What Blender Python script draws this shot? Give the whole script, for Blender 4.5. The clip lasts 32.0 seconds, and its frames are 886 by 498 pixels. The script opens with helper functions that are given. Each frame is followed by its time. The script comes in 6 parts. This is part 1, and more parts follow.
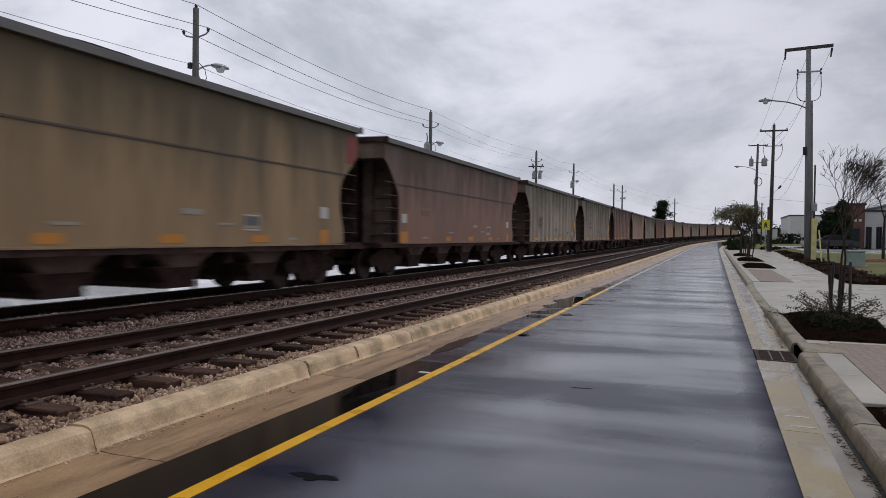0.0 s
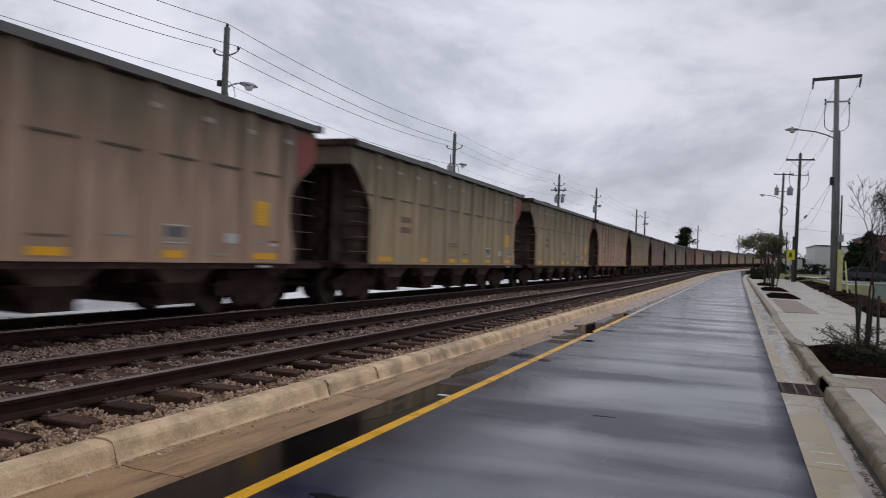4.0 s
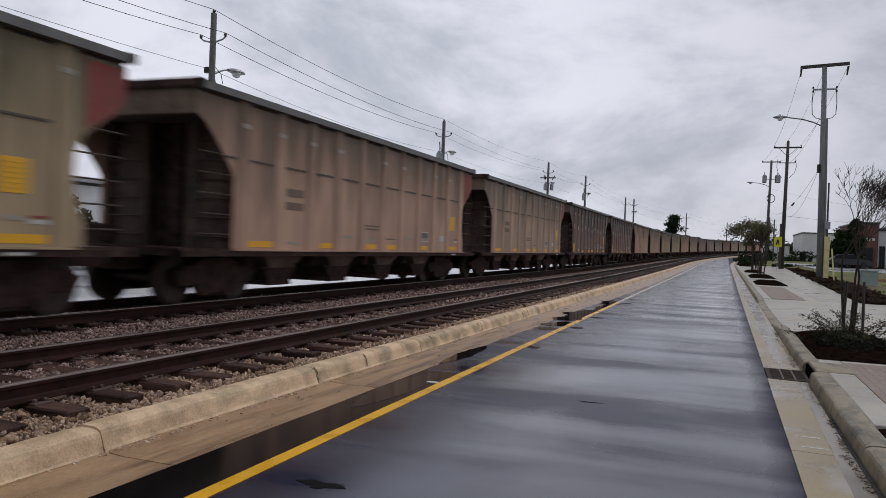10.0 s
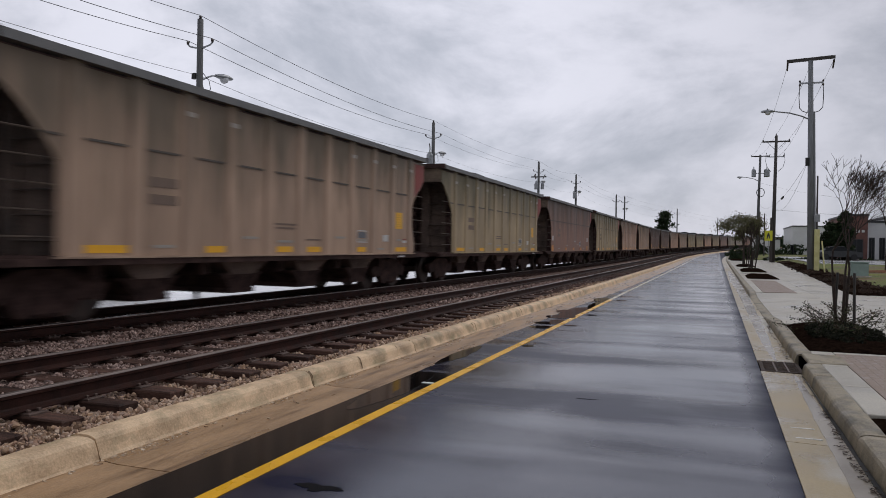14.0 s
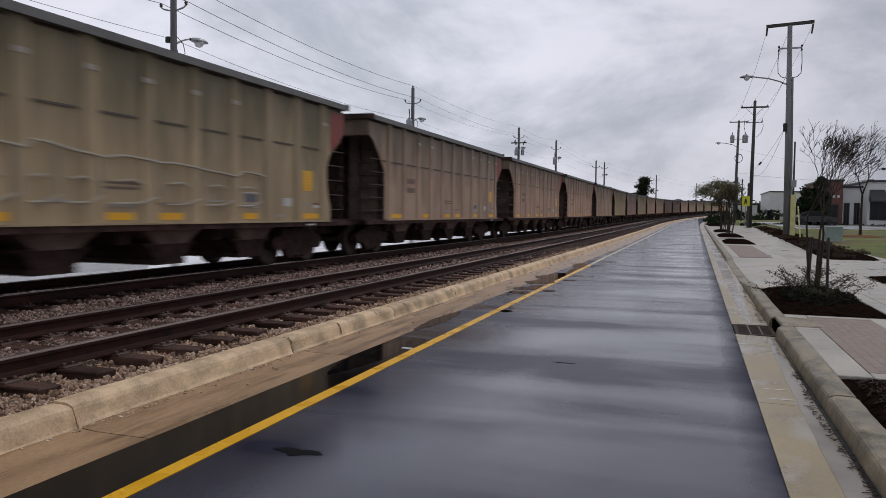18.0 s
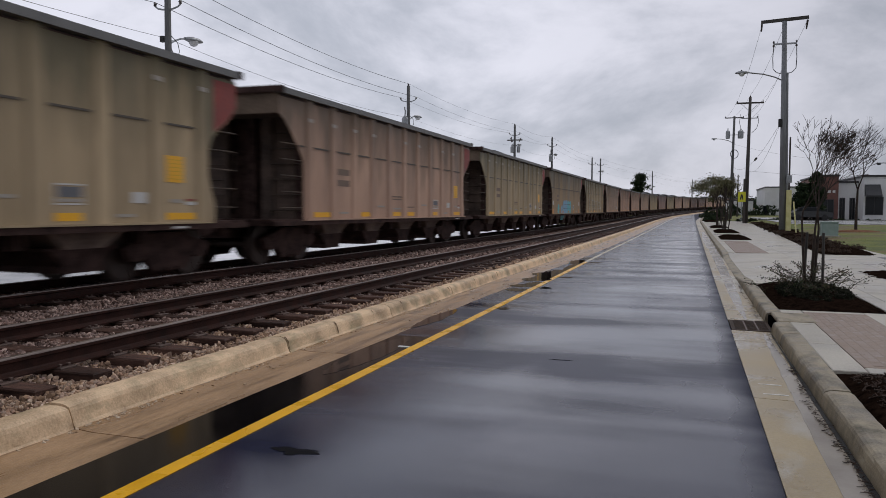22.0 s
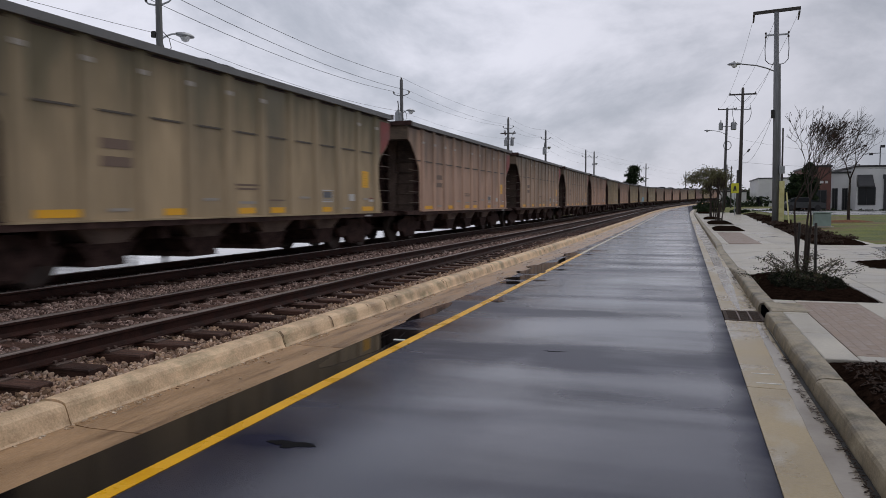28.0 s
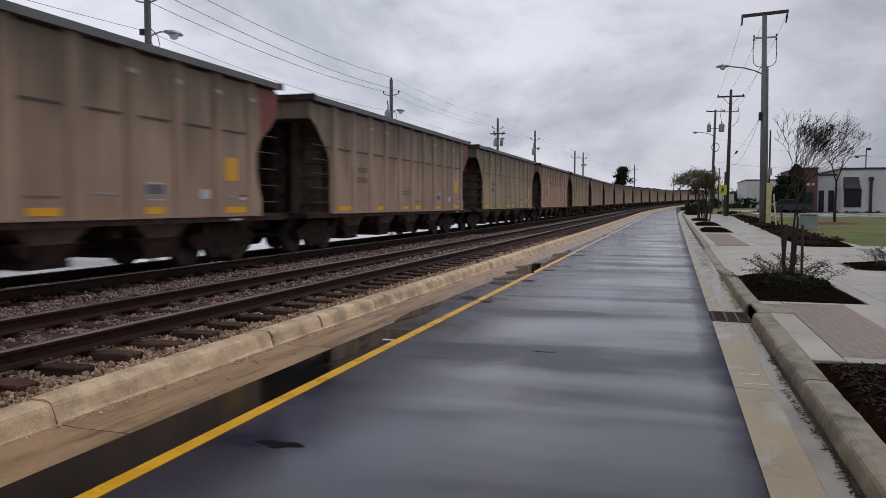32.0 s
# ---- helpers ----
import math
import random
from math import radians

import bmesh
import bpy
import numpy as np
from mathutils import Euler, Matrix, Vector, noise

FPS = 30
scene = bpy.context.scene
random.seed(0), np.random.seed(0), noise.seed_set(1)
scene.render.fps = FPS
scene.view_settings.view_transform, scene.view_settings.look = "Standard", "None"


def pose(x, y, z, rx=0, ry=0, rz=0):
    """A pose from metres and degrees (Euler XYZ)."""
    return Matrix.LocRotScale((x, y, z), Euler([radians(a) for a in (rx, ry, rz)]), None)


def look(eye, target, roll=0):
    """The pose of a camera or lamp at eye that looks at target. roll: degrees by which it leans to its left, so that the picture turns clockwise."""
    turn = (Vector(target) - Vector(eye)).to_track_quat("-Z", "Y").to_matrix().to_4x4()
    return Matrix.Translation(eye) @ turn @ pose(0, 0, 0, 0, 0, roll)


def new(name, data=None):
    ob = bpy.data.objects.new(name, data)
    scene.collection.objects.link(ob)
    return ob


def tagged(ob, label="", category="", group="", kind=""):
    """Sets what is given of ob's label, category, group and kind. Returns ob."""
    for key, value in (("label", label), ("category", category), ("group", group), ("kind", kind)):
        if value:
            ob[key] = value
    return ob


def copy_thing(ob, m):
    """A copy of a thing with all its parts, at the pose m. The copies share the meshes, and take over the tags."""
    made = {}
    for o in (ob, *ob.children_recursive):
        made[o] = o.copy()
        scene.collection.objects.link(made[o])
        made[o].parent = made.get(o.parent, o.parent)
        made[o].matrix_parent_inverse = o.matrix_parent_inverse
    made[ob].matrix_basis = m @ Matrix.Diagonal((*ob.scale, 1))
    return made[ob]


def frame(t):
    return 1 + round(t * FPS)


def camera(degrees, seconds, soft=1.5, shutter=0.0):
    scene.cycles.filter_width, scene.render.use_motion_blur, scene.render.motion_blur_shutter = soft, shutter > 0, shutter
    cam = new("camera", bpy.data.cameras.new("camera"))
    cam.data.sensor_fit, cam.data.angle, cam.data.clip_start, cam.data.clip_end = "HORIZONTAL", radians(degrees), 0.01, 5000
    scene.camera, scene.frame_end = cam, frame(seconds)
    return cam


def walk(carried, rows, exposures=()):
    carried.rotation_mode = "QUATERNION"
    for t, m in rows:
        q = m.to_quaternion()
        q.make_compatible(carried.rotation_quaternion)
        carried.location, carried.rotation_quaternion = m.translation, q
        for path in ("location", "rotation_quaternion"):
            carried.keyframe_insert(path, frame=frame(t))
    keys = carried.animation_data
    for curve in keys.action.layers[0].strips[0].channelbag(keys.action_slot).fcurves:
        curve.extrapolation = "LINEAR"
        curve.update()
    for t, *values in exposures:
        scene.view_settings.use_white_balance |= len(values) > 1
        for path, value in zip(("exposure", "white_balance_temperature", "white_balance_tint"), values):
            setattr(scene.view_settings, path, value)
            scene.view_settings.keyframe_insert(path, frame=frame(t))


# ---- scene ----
cam = camera(61.0, 32.0, soft=0.8, shutter=0.5)
PATH = [
    (0, (-0.016, 0.019, 1.62), (-0.695, 1.9, 1.584), 0.8),
    (0.5, (-0.016, 0.014, 1.625), (-0.691, 1.896, 1.588), 0.7),
    (1, (-0.02, 0.019, 1.622), (-0.699, 1.9, 1.578), 0.7),
    (1.5, (-0.015, 0.015, 1.627), (-0.698, 1.895, 1.589), 0.8),
    (2, (-0.016, 0.017, 1.628), (-0.705, 1.894, 1.594), 0.8),
    (2.5, (-0.01, 0.003, 1.627), (-0.694, 1.882, 1.605), 0.9),
    (3, (-0.019, 0.008, 1.628), (-0.713, 1.884, 1.61), 1.0),
    (3.5, (-0.015, 0.007, 1.627), (-0.694, 1.888, 1.622), 1.3),
    (4, (-0.046, 0.007, 1.638), (-0.777, 1.868, 1.656), 2.3),
    (4.5, (-0.027, -0.015, 1.632), (-0.799, 1.829, 1.661), 3.3),
    (6.5, (-0.035, -0.017, 1.633), (-0.797, 1.831, 1.669), 3.9),
    (7, (-0.028, -0.014, 1.643), (-0.77, 1.843, 1.69), 3.4),
    (7.5, (-0.033, -0.005, 1.628), (-0.755, 1.86, 1.654), 2.8),
    (8, (-0.034, 0.002, 1.633), (-0.763, 1.864, 1.651), 2.4),
    (8.5, (-0.032, 0.004, 1.627), (-0.754, 1.869, 1.639), 2.3),
    (9, (-0.033, 0.0, 1.629), (-0.747, 1.868, 1.64), 2.5),
    (9.5, (-0.033, 0.011, 1.631), (-0.742, 1.881, 1.631), 2.4),
    (10, (-0.038, 0.015, 1.63), (-0.742, 1.887, 1.617), 2.2),
    (10.5, (-0.036, 0.02, 1.628), (-0.746, 1.89, 1.61), 2.1),
    (11, (-0.028, 0.008, 1.627), (-0.73, 1.88, 1.613), 2.0),
    (11.5, (-0.033, 0.011, 1.626), (-0.728, 1.886, 1.623), 1.8),
    (12, (-0.03, 0.014, 1.628), (-0.726, 1.889, 1.626), 1.7),
    (12.5, (-0.03, 0.012, 1.624), (-0.729, 1.886, 1.62), 1.9),
    (13, (-0.031, 0.014, 1.63), (-0.72, 1.892, 1.626), 1.9),
    (13.5, (-0.032, 0.012, 1.628), (-0.714, 1.892, 1.635), 1.6),
    (14, (-0.034, 0.009, 1.621), (-0.719, 1.888, 1.612), 0.9),
    (14.5, (-0.01, 0.015, 1.622), (-0.681, 1.899, 1.589), 0.8),
    (16.5, (-0.024, 0.026, 1.614), (-0.653, 1.923, 1.536), 1.2),
    (17, (-0.022, 0.02, 1.614), (-0.658, 1.914, 1.533), 0.9),
    (17.5, (-0.023, 0.03, 1.615), (-0.667, 1.921, 1.528), 0.7),
    (18, (-0.016, 0.021, 1.613), (-0.65, 1.915, 1.516), 0.7),
    (18.5, (-0.011, 0.014, 1.618), (-0.646, 1.908, 1.521), 0.7),
    (19, (-0.013, 0.033, 1.617), (-0.655, 1.925, 1.521), 0.6),
    (19.5, (-0.015, 0.033, 1.618), (-0.669, 1.92, 1.516), 0.3),
    (20, (-0.012, 0.024, 1.617), (-0.678, 1.908, 1.519), 0.3),
    (20.5, (-0.012, 0.009, 1.613), (-0.671, 1.895, 1.523), 0.4),
    (21, (-0.006, 0.02, 1.618), (-0.656, 1.908, 1.519), 0.4),
    (21.5, (-0.014, 0.023, 1.619), (-0.651, 1.916, 1.514), 0.3),
    (22, (-0.005, 0.019, 1.618), (-0.631, 1.916, 1.515), 0.3),
    (22.5, (-0.009, 0.021, 1.616), (-0.642, 1.916, 1.518), 0.2),
    (23, (-0.012, 0.024, 1.618), (-0.638, 1.92, 1.514), 0.1),
    (23.5, (-0.007, 0.027, 1.613), (-0.633, 1.924, 1.514), 0.2),
    (24, (-0.013, 0.025, 1.616), (-0.631, 1.924, 1.512), 0.5),
    (24.5, (-0.025, 0.035, 1.613), (-0.639, 1.935, 1.5), 0.3),
    (25, (-0.019, 0.037, 1.613), (-0.642, 1.933, 1.491), 0.3),
    (25.5, (-0.021, 0.043, 1.615), (-0.638, 1.942, 1.495), 0.2),
    (27.5, (0.0, -0.002, 1.613), (-0.619, 1.895, 1.489), -0.0),
    (28, (0.004, 0.003, 1.609), (-0.608, 1.904, 1.49), -0.2),
    (28.5, (0.003, -0.002, 1.603), (-0.611, 1.897, 1.47), -0.3),
    (29, (0.006, 0.001, 1.606), (-0.597, 1.903, 1.475), -0.3),
    (29.5, (0.003, 0.004, 1.606), (-0.592, 1.909, 1.487), -0.3),
    (30, (-0.005, 0.003, 1.61), (-0.603, 1.908, 1.497), -0.0),
    (30.5, (-0.004, 0.004, 1.609), (-0.602, 1.91, 1.495), -0.2),
    (31, (0.0, 0.001, 1.608), (-0.596, 1.906, 1.49), -0.0),
    (31.5, (-0.001, 0.003, 1.604), (-0.591, 1.911, 1.489), 0.1),
    (32, (0.001, -0.002, 1.611), (-0.583, 1.907, 1.492), 0.1),
]
walk(cam, [(t, look(eye, target, roll)) for t, eye, target, roll in PATH], exposures=[(0.0, 0.0, 6500, 11), (32.0, 0.0, 6500, 11)])

# ---- sky and light: overcast afternoon after rain ----
world = bpy.data.worlds.new("overcast_sky")
scene.world = world
world.use_nodes = True
wn, wl = world.node_tree.nodes, world.node_tree.links
wn.clear()
w_out = wn.new("ShaderNodeOutputWorld")
w_bg = wn.new("ShaderNodeBackground")
w_sky = wn.new("ShaderNodeTexSky")
w_sky.sky_type, w_sky.sun_disc = "NISHITA", False
w_sky.sun_elevation, w_sky.sun_rotation = radians(48), radians(25)
w_tc = wn.new("ShaderNodeTexCoord")
w_map = wn.new("ShaderNodeMapping")
w_map.inputs["Scale"].default_value = (1.0, 1.0, 1.9)
w_map.inputs["Location"].default_value = (4.3, 1.9, 0.7)
w_n1 = wn.new("ShaderNodeTexNoise")
w_n1.inputs["Scale"].default_value, w_n1.inputs["Detail"].default_value = 2.9, 8.0
w_n1.inputs["Roughness"].default_value, w_n1.inputs["Distortion"].default_value = 0.58, 0.25
w_ramp = wn.new("ShaderNodeValToRGB")
w_ramp.color_ramp.interpolation = "EASE"
w_ramp.color_ramp.elements[0].position, w_ramp.color_ramp.elements[0].color = 0.36, (0.46, 0.49, 0.565, 1)
w_ramp.color_ramp.elements[1].position, w_ramp.color_ramp.elements[1].color = 0.62, (0.81, 0.82, 0.915, 1)
w_mix = wn.new("ShaderNodeMix")
w_mix.data_type = "RGBA"
w_mix.inputs["Factor"].default_value = 0.93
w_dim = wn.new("ShaderNodeMix")
w_dim.data_type, w_dim.blend_type = "RGBA", "MULTIPLY"
w_dim.inputs["Factor"].default_value = 1.0
w_dim.inputs["B"].default_value = (0.06, 0.06, 0.06, 1)
wl.new(w_sky.outputs["Color"], w_dim.inputs["A"])
wl.new(w_tc.outputs["Generated"], w_map.inputs["Vector"])
wl.new(w_map.outputs["Vector"], w_n1.inputs["Vector"])
wl.new(w_n1.outputs["Fac"], w_ramp.inputs["Fac"])
wl.new(w_dim.outputs["Result"], w_mix.inputs["A"])
wl.new(w_ramp.outputs["Color"], w_mix.inputs["B"])
# the cloud is thinnest towards the hidden sun
w_dot, w_lobe, w_glow = wn.new("ShaderNodeVectorMath"), wn.new("ShaderNodeMapRange"), wn.new("ShaderNodeMix")
w_dot.operation = "DOT_PRODUCT"
w_dot.inputs[1].default_value = (-0.48, 0.84, 0.26)
w_lobe.inputs["From Min"].default_value, w_lobe.inputs["From Max"].default_value = 0.80, 0.98
w_lobe.inputs["To Min"].default_value, w_lobe.inputs["To Max"].default_value = 0.87, 1.13
w_glow.data_type, w_glow.blend_type = "RGBA", "MULTIPLY"
w_glow.inputs["Factor"].default_value = 1.0
wl.new(w_tc.outputs["Generated"], w_dot.inputs[0])
wl.new(w_dot.outputs["Value"], w_lobe.inputs["Value"])
wl.new(w_mix.outputs["Result"], w_glow.inputs["A"])
wl.new(w_lobe.outputs["Result"], w_glow.inputs["B"])
wl.new(w_glow.outputs["Result"], w_bg.inputs["Color"])
w_bg.inputs["Strength"].default_value = 0.905
wl.new(w_bg.outputs["Background"], w_out.inputs["Surface"])

sun_data = bpy.data.lights.new("sun", "SUN")
sun_data.energy, sun_data.angle, sun_data.color = 0.6, radians(25), (1.0, 0.96, 0.9)
sun = new("sun", sun_data)
sun.matrix_world = look((30, 60, 80), (0, 0, 0))


# ---- mesh building ----
class Shape:
    """Collects vertices and faces for one mesh."""

    def __init__(self):
        self.v, self.f = [], []

    def add(self, verts, faces):
        n = len(self.v)
        self.v += [tuple(p) for p in verts]
        self.f += [tuple(i + n for i in face) for face in faces]
        return self

    def box(self, x0, x1, y0, y1, z0, z1, m=None):
        p = [(x0, y0, z0), (x1, y0, z0), (x1, y1, z0), (x0, y1, z0), (x0, y0, z1), (x1, y0, z1), (x1, y1, z1), (x0, y1, z1)]
        if m is not None:
            p = [m @ Vector(q) for q in p]
        return self.add(p, [(0, 3, 2, 1), (4, 5, 6, 7), (0, 1, 5, 4), (1, 2, 6, 5), (2, 3, 7, 6), (3, 0, 4, 7)])

    def slab(self, x0, x1, y0, y1, z0, z1, b=0.02):
        """A box with its upper edges chamfered."""
        p = [(x0, y0, z0), (x1, y0, z0), (x1, y1, z0), (x0, y1, z0), (x0, y0, z1 - b), (x1, y0, z1 - b), (x1, y1, z1 - b), (x0, y1, z1 - b),
             (x0 + b, y0 + b, z1), (x1 - b, y0 + b, z1), (x1 - b, y1 - b, z1), (x0 + b, y1 - b, z1)]
        f = [(0, 3, 2, 1), (8, 9, 10, 11)]
        for i in range(4):
            j = (i + 1) % 4
            f += [(i, j, 4 + j, 4 + i), (4 + i, 4 + j, 8 + j, 8 + i)]
        return self.add(p, f)

    def rod(self, a, b, r0, r1=None, n=8, caps=True):
        a, b = Vector(a), Vector(b)
        r1 = r0 if r1 is None else r1
        d = (b - a).normalized()
        u = d.orthogonal().normalized()
        w = d.cross(u)
        ring = [(math.cos(2 * math.pi * i / n), math.sin(2 * math.pi * i / n)) for i in range(n)]
        p = [a + r0 * (c * u + s * w) for c, s in ring] + [b + r1 * (c * u + s * w) for c, s in ring]
        f = [(i, (i + 1) % n, n + (i + 1) % n, n + i) for i in range(n)]
        if caps:
            f += [tuple(range(n - 1, -1, -1)), tuple(range(n, 2 * n))]
        return self.add(p, f)

    def tube(self, path, r, n=6):
        """One unbroken round bar along a path."""
        path, p, f = [Vector(q) for q in path], [], []
        u = (path[1] - path[0]).orthogonal().normalized()
        for i, q in enumerate(path):
            d = (path[min(i + 1, len(path) - 1)] - path[max(i - 1, 0)]).normalized()
            u = (u - d * u.dot(d)).normalized()
            w = d.cross(u)
            p += [q + r * (math.cos(2 * math.pi * k / n) * u + math.sin(2 * math.pi * k / n) * w) for k in range(n)]
        for i in range(len(path) - 1):
            f += [(i * n + k, i * n + (k + 1) % n, (i + 1) * n + (k + 1) % n, (i + 1) * n + k) for k in range(n)]
        f += [tuple(range(n - 1, -1, -1)), tuple(range((len(path) - 1) * n, len(path) * n))]
        return self.add(p, f)

    def lathe(self, profile, n=16, m=None):
        """profile: (radius, height) from the bottom up, about z."""
        p = [(r * math.cos(2 * math.pi * i / n), r * math.sin(2 * math.pi * i / n), z) for r, z in profile for i in range(n)]
        if m is not None:
            p = [m @ Vector(q) for q in p]
        f = [(k * n + i, k * n + (i + 1) % n, (k + 1) * n + (i + 1) % n, (k + 1) * n + i) for k in range(len(profile) - 1) for i in range(n)]
        f += [tuple(range(n - 1, -1, -1)), tuple(range((len(profile) - 1) * n, len(profile) * n))]
        return self.add(p, f)

    def prism(self, outline, axis, lo, hi):
        """A flat outline (pairs) pushed along an axis; the pairs are the other two axes in order."""
        n = len(outline)

        def put(a, b, c):
            return {"x": (c, a, b), "y": (a, c, b), "z": (a, b, c)}[axis]
        p = [put(a, b, lo) for a, b in outline] + [put(a, b, hi) for a, b in outline]
        f = [tuple(range(n - 1, -1, -1)), tuple(range(n, 2 * n))]
        f += [(i, (i + 1) % n, n + (i + 1) % n, n + i) for i in range(n)]
        return self.add(p, f)

    def sweep(self, profile, line):
        """profile: closed (across, up) pairs carried along stations (x, y, z, heading)."""
        n, p, f = len(profile), [], []
        for x, y, z, h in line:
            c, s = math.cos(h), math.sin(h)
            p += [(x + a * c, y - a * s, z + b) for a, b in profile]
        for k in range(len(line) - 1):
            f += [(k * n + i, k * n + (i + 1) % n, (k + 1) * n + (i + 1) % n, (k + 1) * n + i) for i in range(n)]
        f += [tuple(range(n - 1, -1, -1)), tuple(range((len(line) - 1) * n, len(line) * n))]
        return self.add(p, f)

    def mesh(self, name, material, smooth=False):
        me = bpy.data.meshes.new(name)
        me.from_pydata(self.v, [], self.f)
        bm = bmesh.new()
        bm.from_mesh(me)
        if len(bm.faces) < 20000:
            bmesh.ops.recalc_face_normals(bm, faces=bm.faces)
        for face in bm.faces:
            face.smooth = smooth
        bm.to_mesh(me)
        bm.free()
        me.materials.append(material)
        return me


def part(name, shape, material, parent=None, label="", at=None, smooth=False):
    ob = new(name, shape if isinstance(shape, bpy.types.Mesh) else shape.mesh(name, material, smooth))
    if parent is not None:
        ob.parent = parent
    if at is not None:
        ob.matrix_basis = at
    if label:
        tagged(ob, label)
    return ob


def thing(name, at, label, category, group="", kind=""):
    ob = new(name)
    ob.matrix_basis = at
    return tagged(ob, label, category, group, kind)


# ---- materials ----
def surface(name, dark, light, scale=3.0, rough=(0.6, 0.85), bump=0.2, grain=60.0, stretch=(1, 1, 1), metal=0.0, coat=0.0, spread=(0.35, 0.65), vary=0.0, relief=0.01, spec=0.5, speck=0.35, over=None):
    """Two colours mixed by coarse and fine noise, roughness and bump from the same grain."""
    m = bpy.data.materials.new(name)
    m.use_nodes = True
    n, l = m.node_tree.nodes, m.node_tree.links
    b = n["Principled BSDF"]
    tc, mp, info = n.new("ShaderNodeTexCoord"), n.new("ShaderNodeMapping"), n.new("ShaderNodeObjectInfo")
    mp.inputs["Scale"].default_value = stretch
    shift = n.new("ShaderNodeMath")
    shift.operation = "MULTIPLY"
    shift.inputs[1].default_value = 57.0
    l.new(info.outputs["Random"], shift.inputs[0])
    l.new(tc.outputs["Object"], mp.inputs["Vector"])
    l.new(shift.outputs[0], mp.inputs["Location"])
    a, f = n.new("ShaderNodeTexNoise"), n.new("ShaderNodeTexNoise")
    a.inputs["Scale"].default_value, a.inputs["Detail"].default_value = scale, 5.0
    f.inputs["Scale"].default_value, f.inputs["Detail"].default_value = grain, 4.0
    for q in (a, f):
        l.new(mp.outputs["Vector"], q.inputs["Vector"])
    blend = n.new("ShaderNodeMath")
    blend.operation = "MULTIPLY_ADD"
    blend.inputs[1].default_value = speck
    l.new(f.outputs["Fac"], blend.inputs[0])
    part2 = n.new("ShaderNodeMath")
    part2.operation = "MULTIPLY"
    part2.inputs[1].default_value = 1 - speck
    l.new(a.outputs["Fac"], part2.inputs[0])
    l.new(part2.outputs[0], blend.inputs[2])
    ramp = n.new("ShaderNodeMapRange")
    ramp.inputs["From Min"].default_value, ramp.inputs["From Max"].default_value = spread
    l.new(blend.outputs[0], ramp.inputs["Value"])
    mix = n.new("ShaderNodeMix")
    mix.data_type = "RGBA"
    mix.inputs["A"].default_value, mix.inputs["B"].default_value = (*dark, 1), (*light, 1)
    l.new(ramp.outputs["Result"], mix.inputs["Factor"])
    colour = mix.outputs["Result"]
    if over:
        # a second stain or tone: its colour, noise scale, where it sets in and is full, its stretch, and the heights
        # between which it grows
        tint, coarse, low, full, pull, *rise = over
        mp2, g, cover, mix2 = n.new("ShaderNodeMapping"), n.new("ShaderNodeTexNoise"), n.new("ShaderNodeMapRange"), n.new("ShaderNodeMix")
        mp2.inputs["Scale"].default_value = pull
        l.new(tc.outputs["Object"], mp2.inputs["Vector"])
        l.new(shift.outputs[0], mp2.inputs["Location"])
        l.new(mp2.outputs["Vector"], g.inputs["Vector"])
        g.inputs["Scale"].default_value, g.inputs["Detail"].default_value, g.inputs["Roughness"].default_value = coarse, 6.0, 0.62
        fac = g.outputs["Fac"]
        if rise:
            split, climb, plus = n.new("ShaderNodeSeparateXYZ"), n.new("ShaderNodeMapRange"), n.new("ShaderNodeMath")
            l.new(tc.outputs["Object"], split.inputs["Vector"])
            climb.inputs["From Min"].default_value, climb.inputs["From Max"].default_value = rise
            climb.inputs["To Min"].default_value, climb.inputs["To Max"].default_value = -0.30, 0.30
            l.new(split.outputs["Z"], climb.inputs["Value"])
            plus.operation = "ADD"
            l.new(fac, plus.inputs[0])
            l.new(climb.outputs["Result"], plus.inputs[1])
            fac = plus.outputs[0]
        cover.inputs["From Min"].default_value, cover.inputs["From Max"].default_value = low, full
        l.new(fac, cover.inputs["Value"])
        mix2.data_type = "RGBA"
        mix2.inputs["B"].default_value = (*tint, 1)
        l.new(cover.outputs["Result"], mix2.inputs["Factor"])
        l.new(colour, mix2.inputs["A"])
        colour = mix2.outputs["Result"]
    if vary:
        hsv, rng = n.new("ShaderNodeHueSaturation"), n.new("ShaderNodeMapRange")
        rng.inputs["To Min"].default_value, rng.inputs["To Max"].default_value = 1 - vary, 1 + vary
        l.new(info.outputs["Random"], rng.inputs["Value"])
        l.new(rng.outputs["Result"], hsv.inputs["Value"])
        l.new(colour, hsv.inputs["Color"])
        colour = hsv.outputs["Color"]
    l.new(colour, b.inputs["Base Color"])
    rr = n.new("ShaderNodeMapRange")
    rr.inputs["From Min"].default_value, rr.inputs["From Max"].default_value = 0.3, 0.7
    rr.inputs["To Min"].default_value, rr.inputs["To Max"].default_value = rough
    l.new(a.outputs["Fac"], rr.inputs["Value"])
    l.new(rr.outputs["Result"], b.inputs["Roughness"])
    b.inputs["Metallic"].default_value = metal
    b.inputs["Specular IOR Level"].default_value = spec
    b.inputs["Coat Weight"].default_value = coat
    b.inputs["Coat Roughness"].default_value = 0.12
    if bump:
        bp = n.new("ShaderNodeBump")
        bp.inputs["Strength"].default_value, bp.inputs["Distance"].default_value = bump, relief
        l.new(f.outputs["Fac"], bp.inputs["Height"])
        l.new(bp.outputs["Normal"], b.inputs["Normal"])
    return m


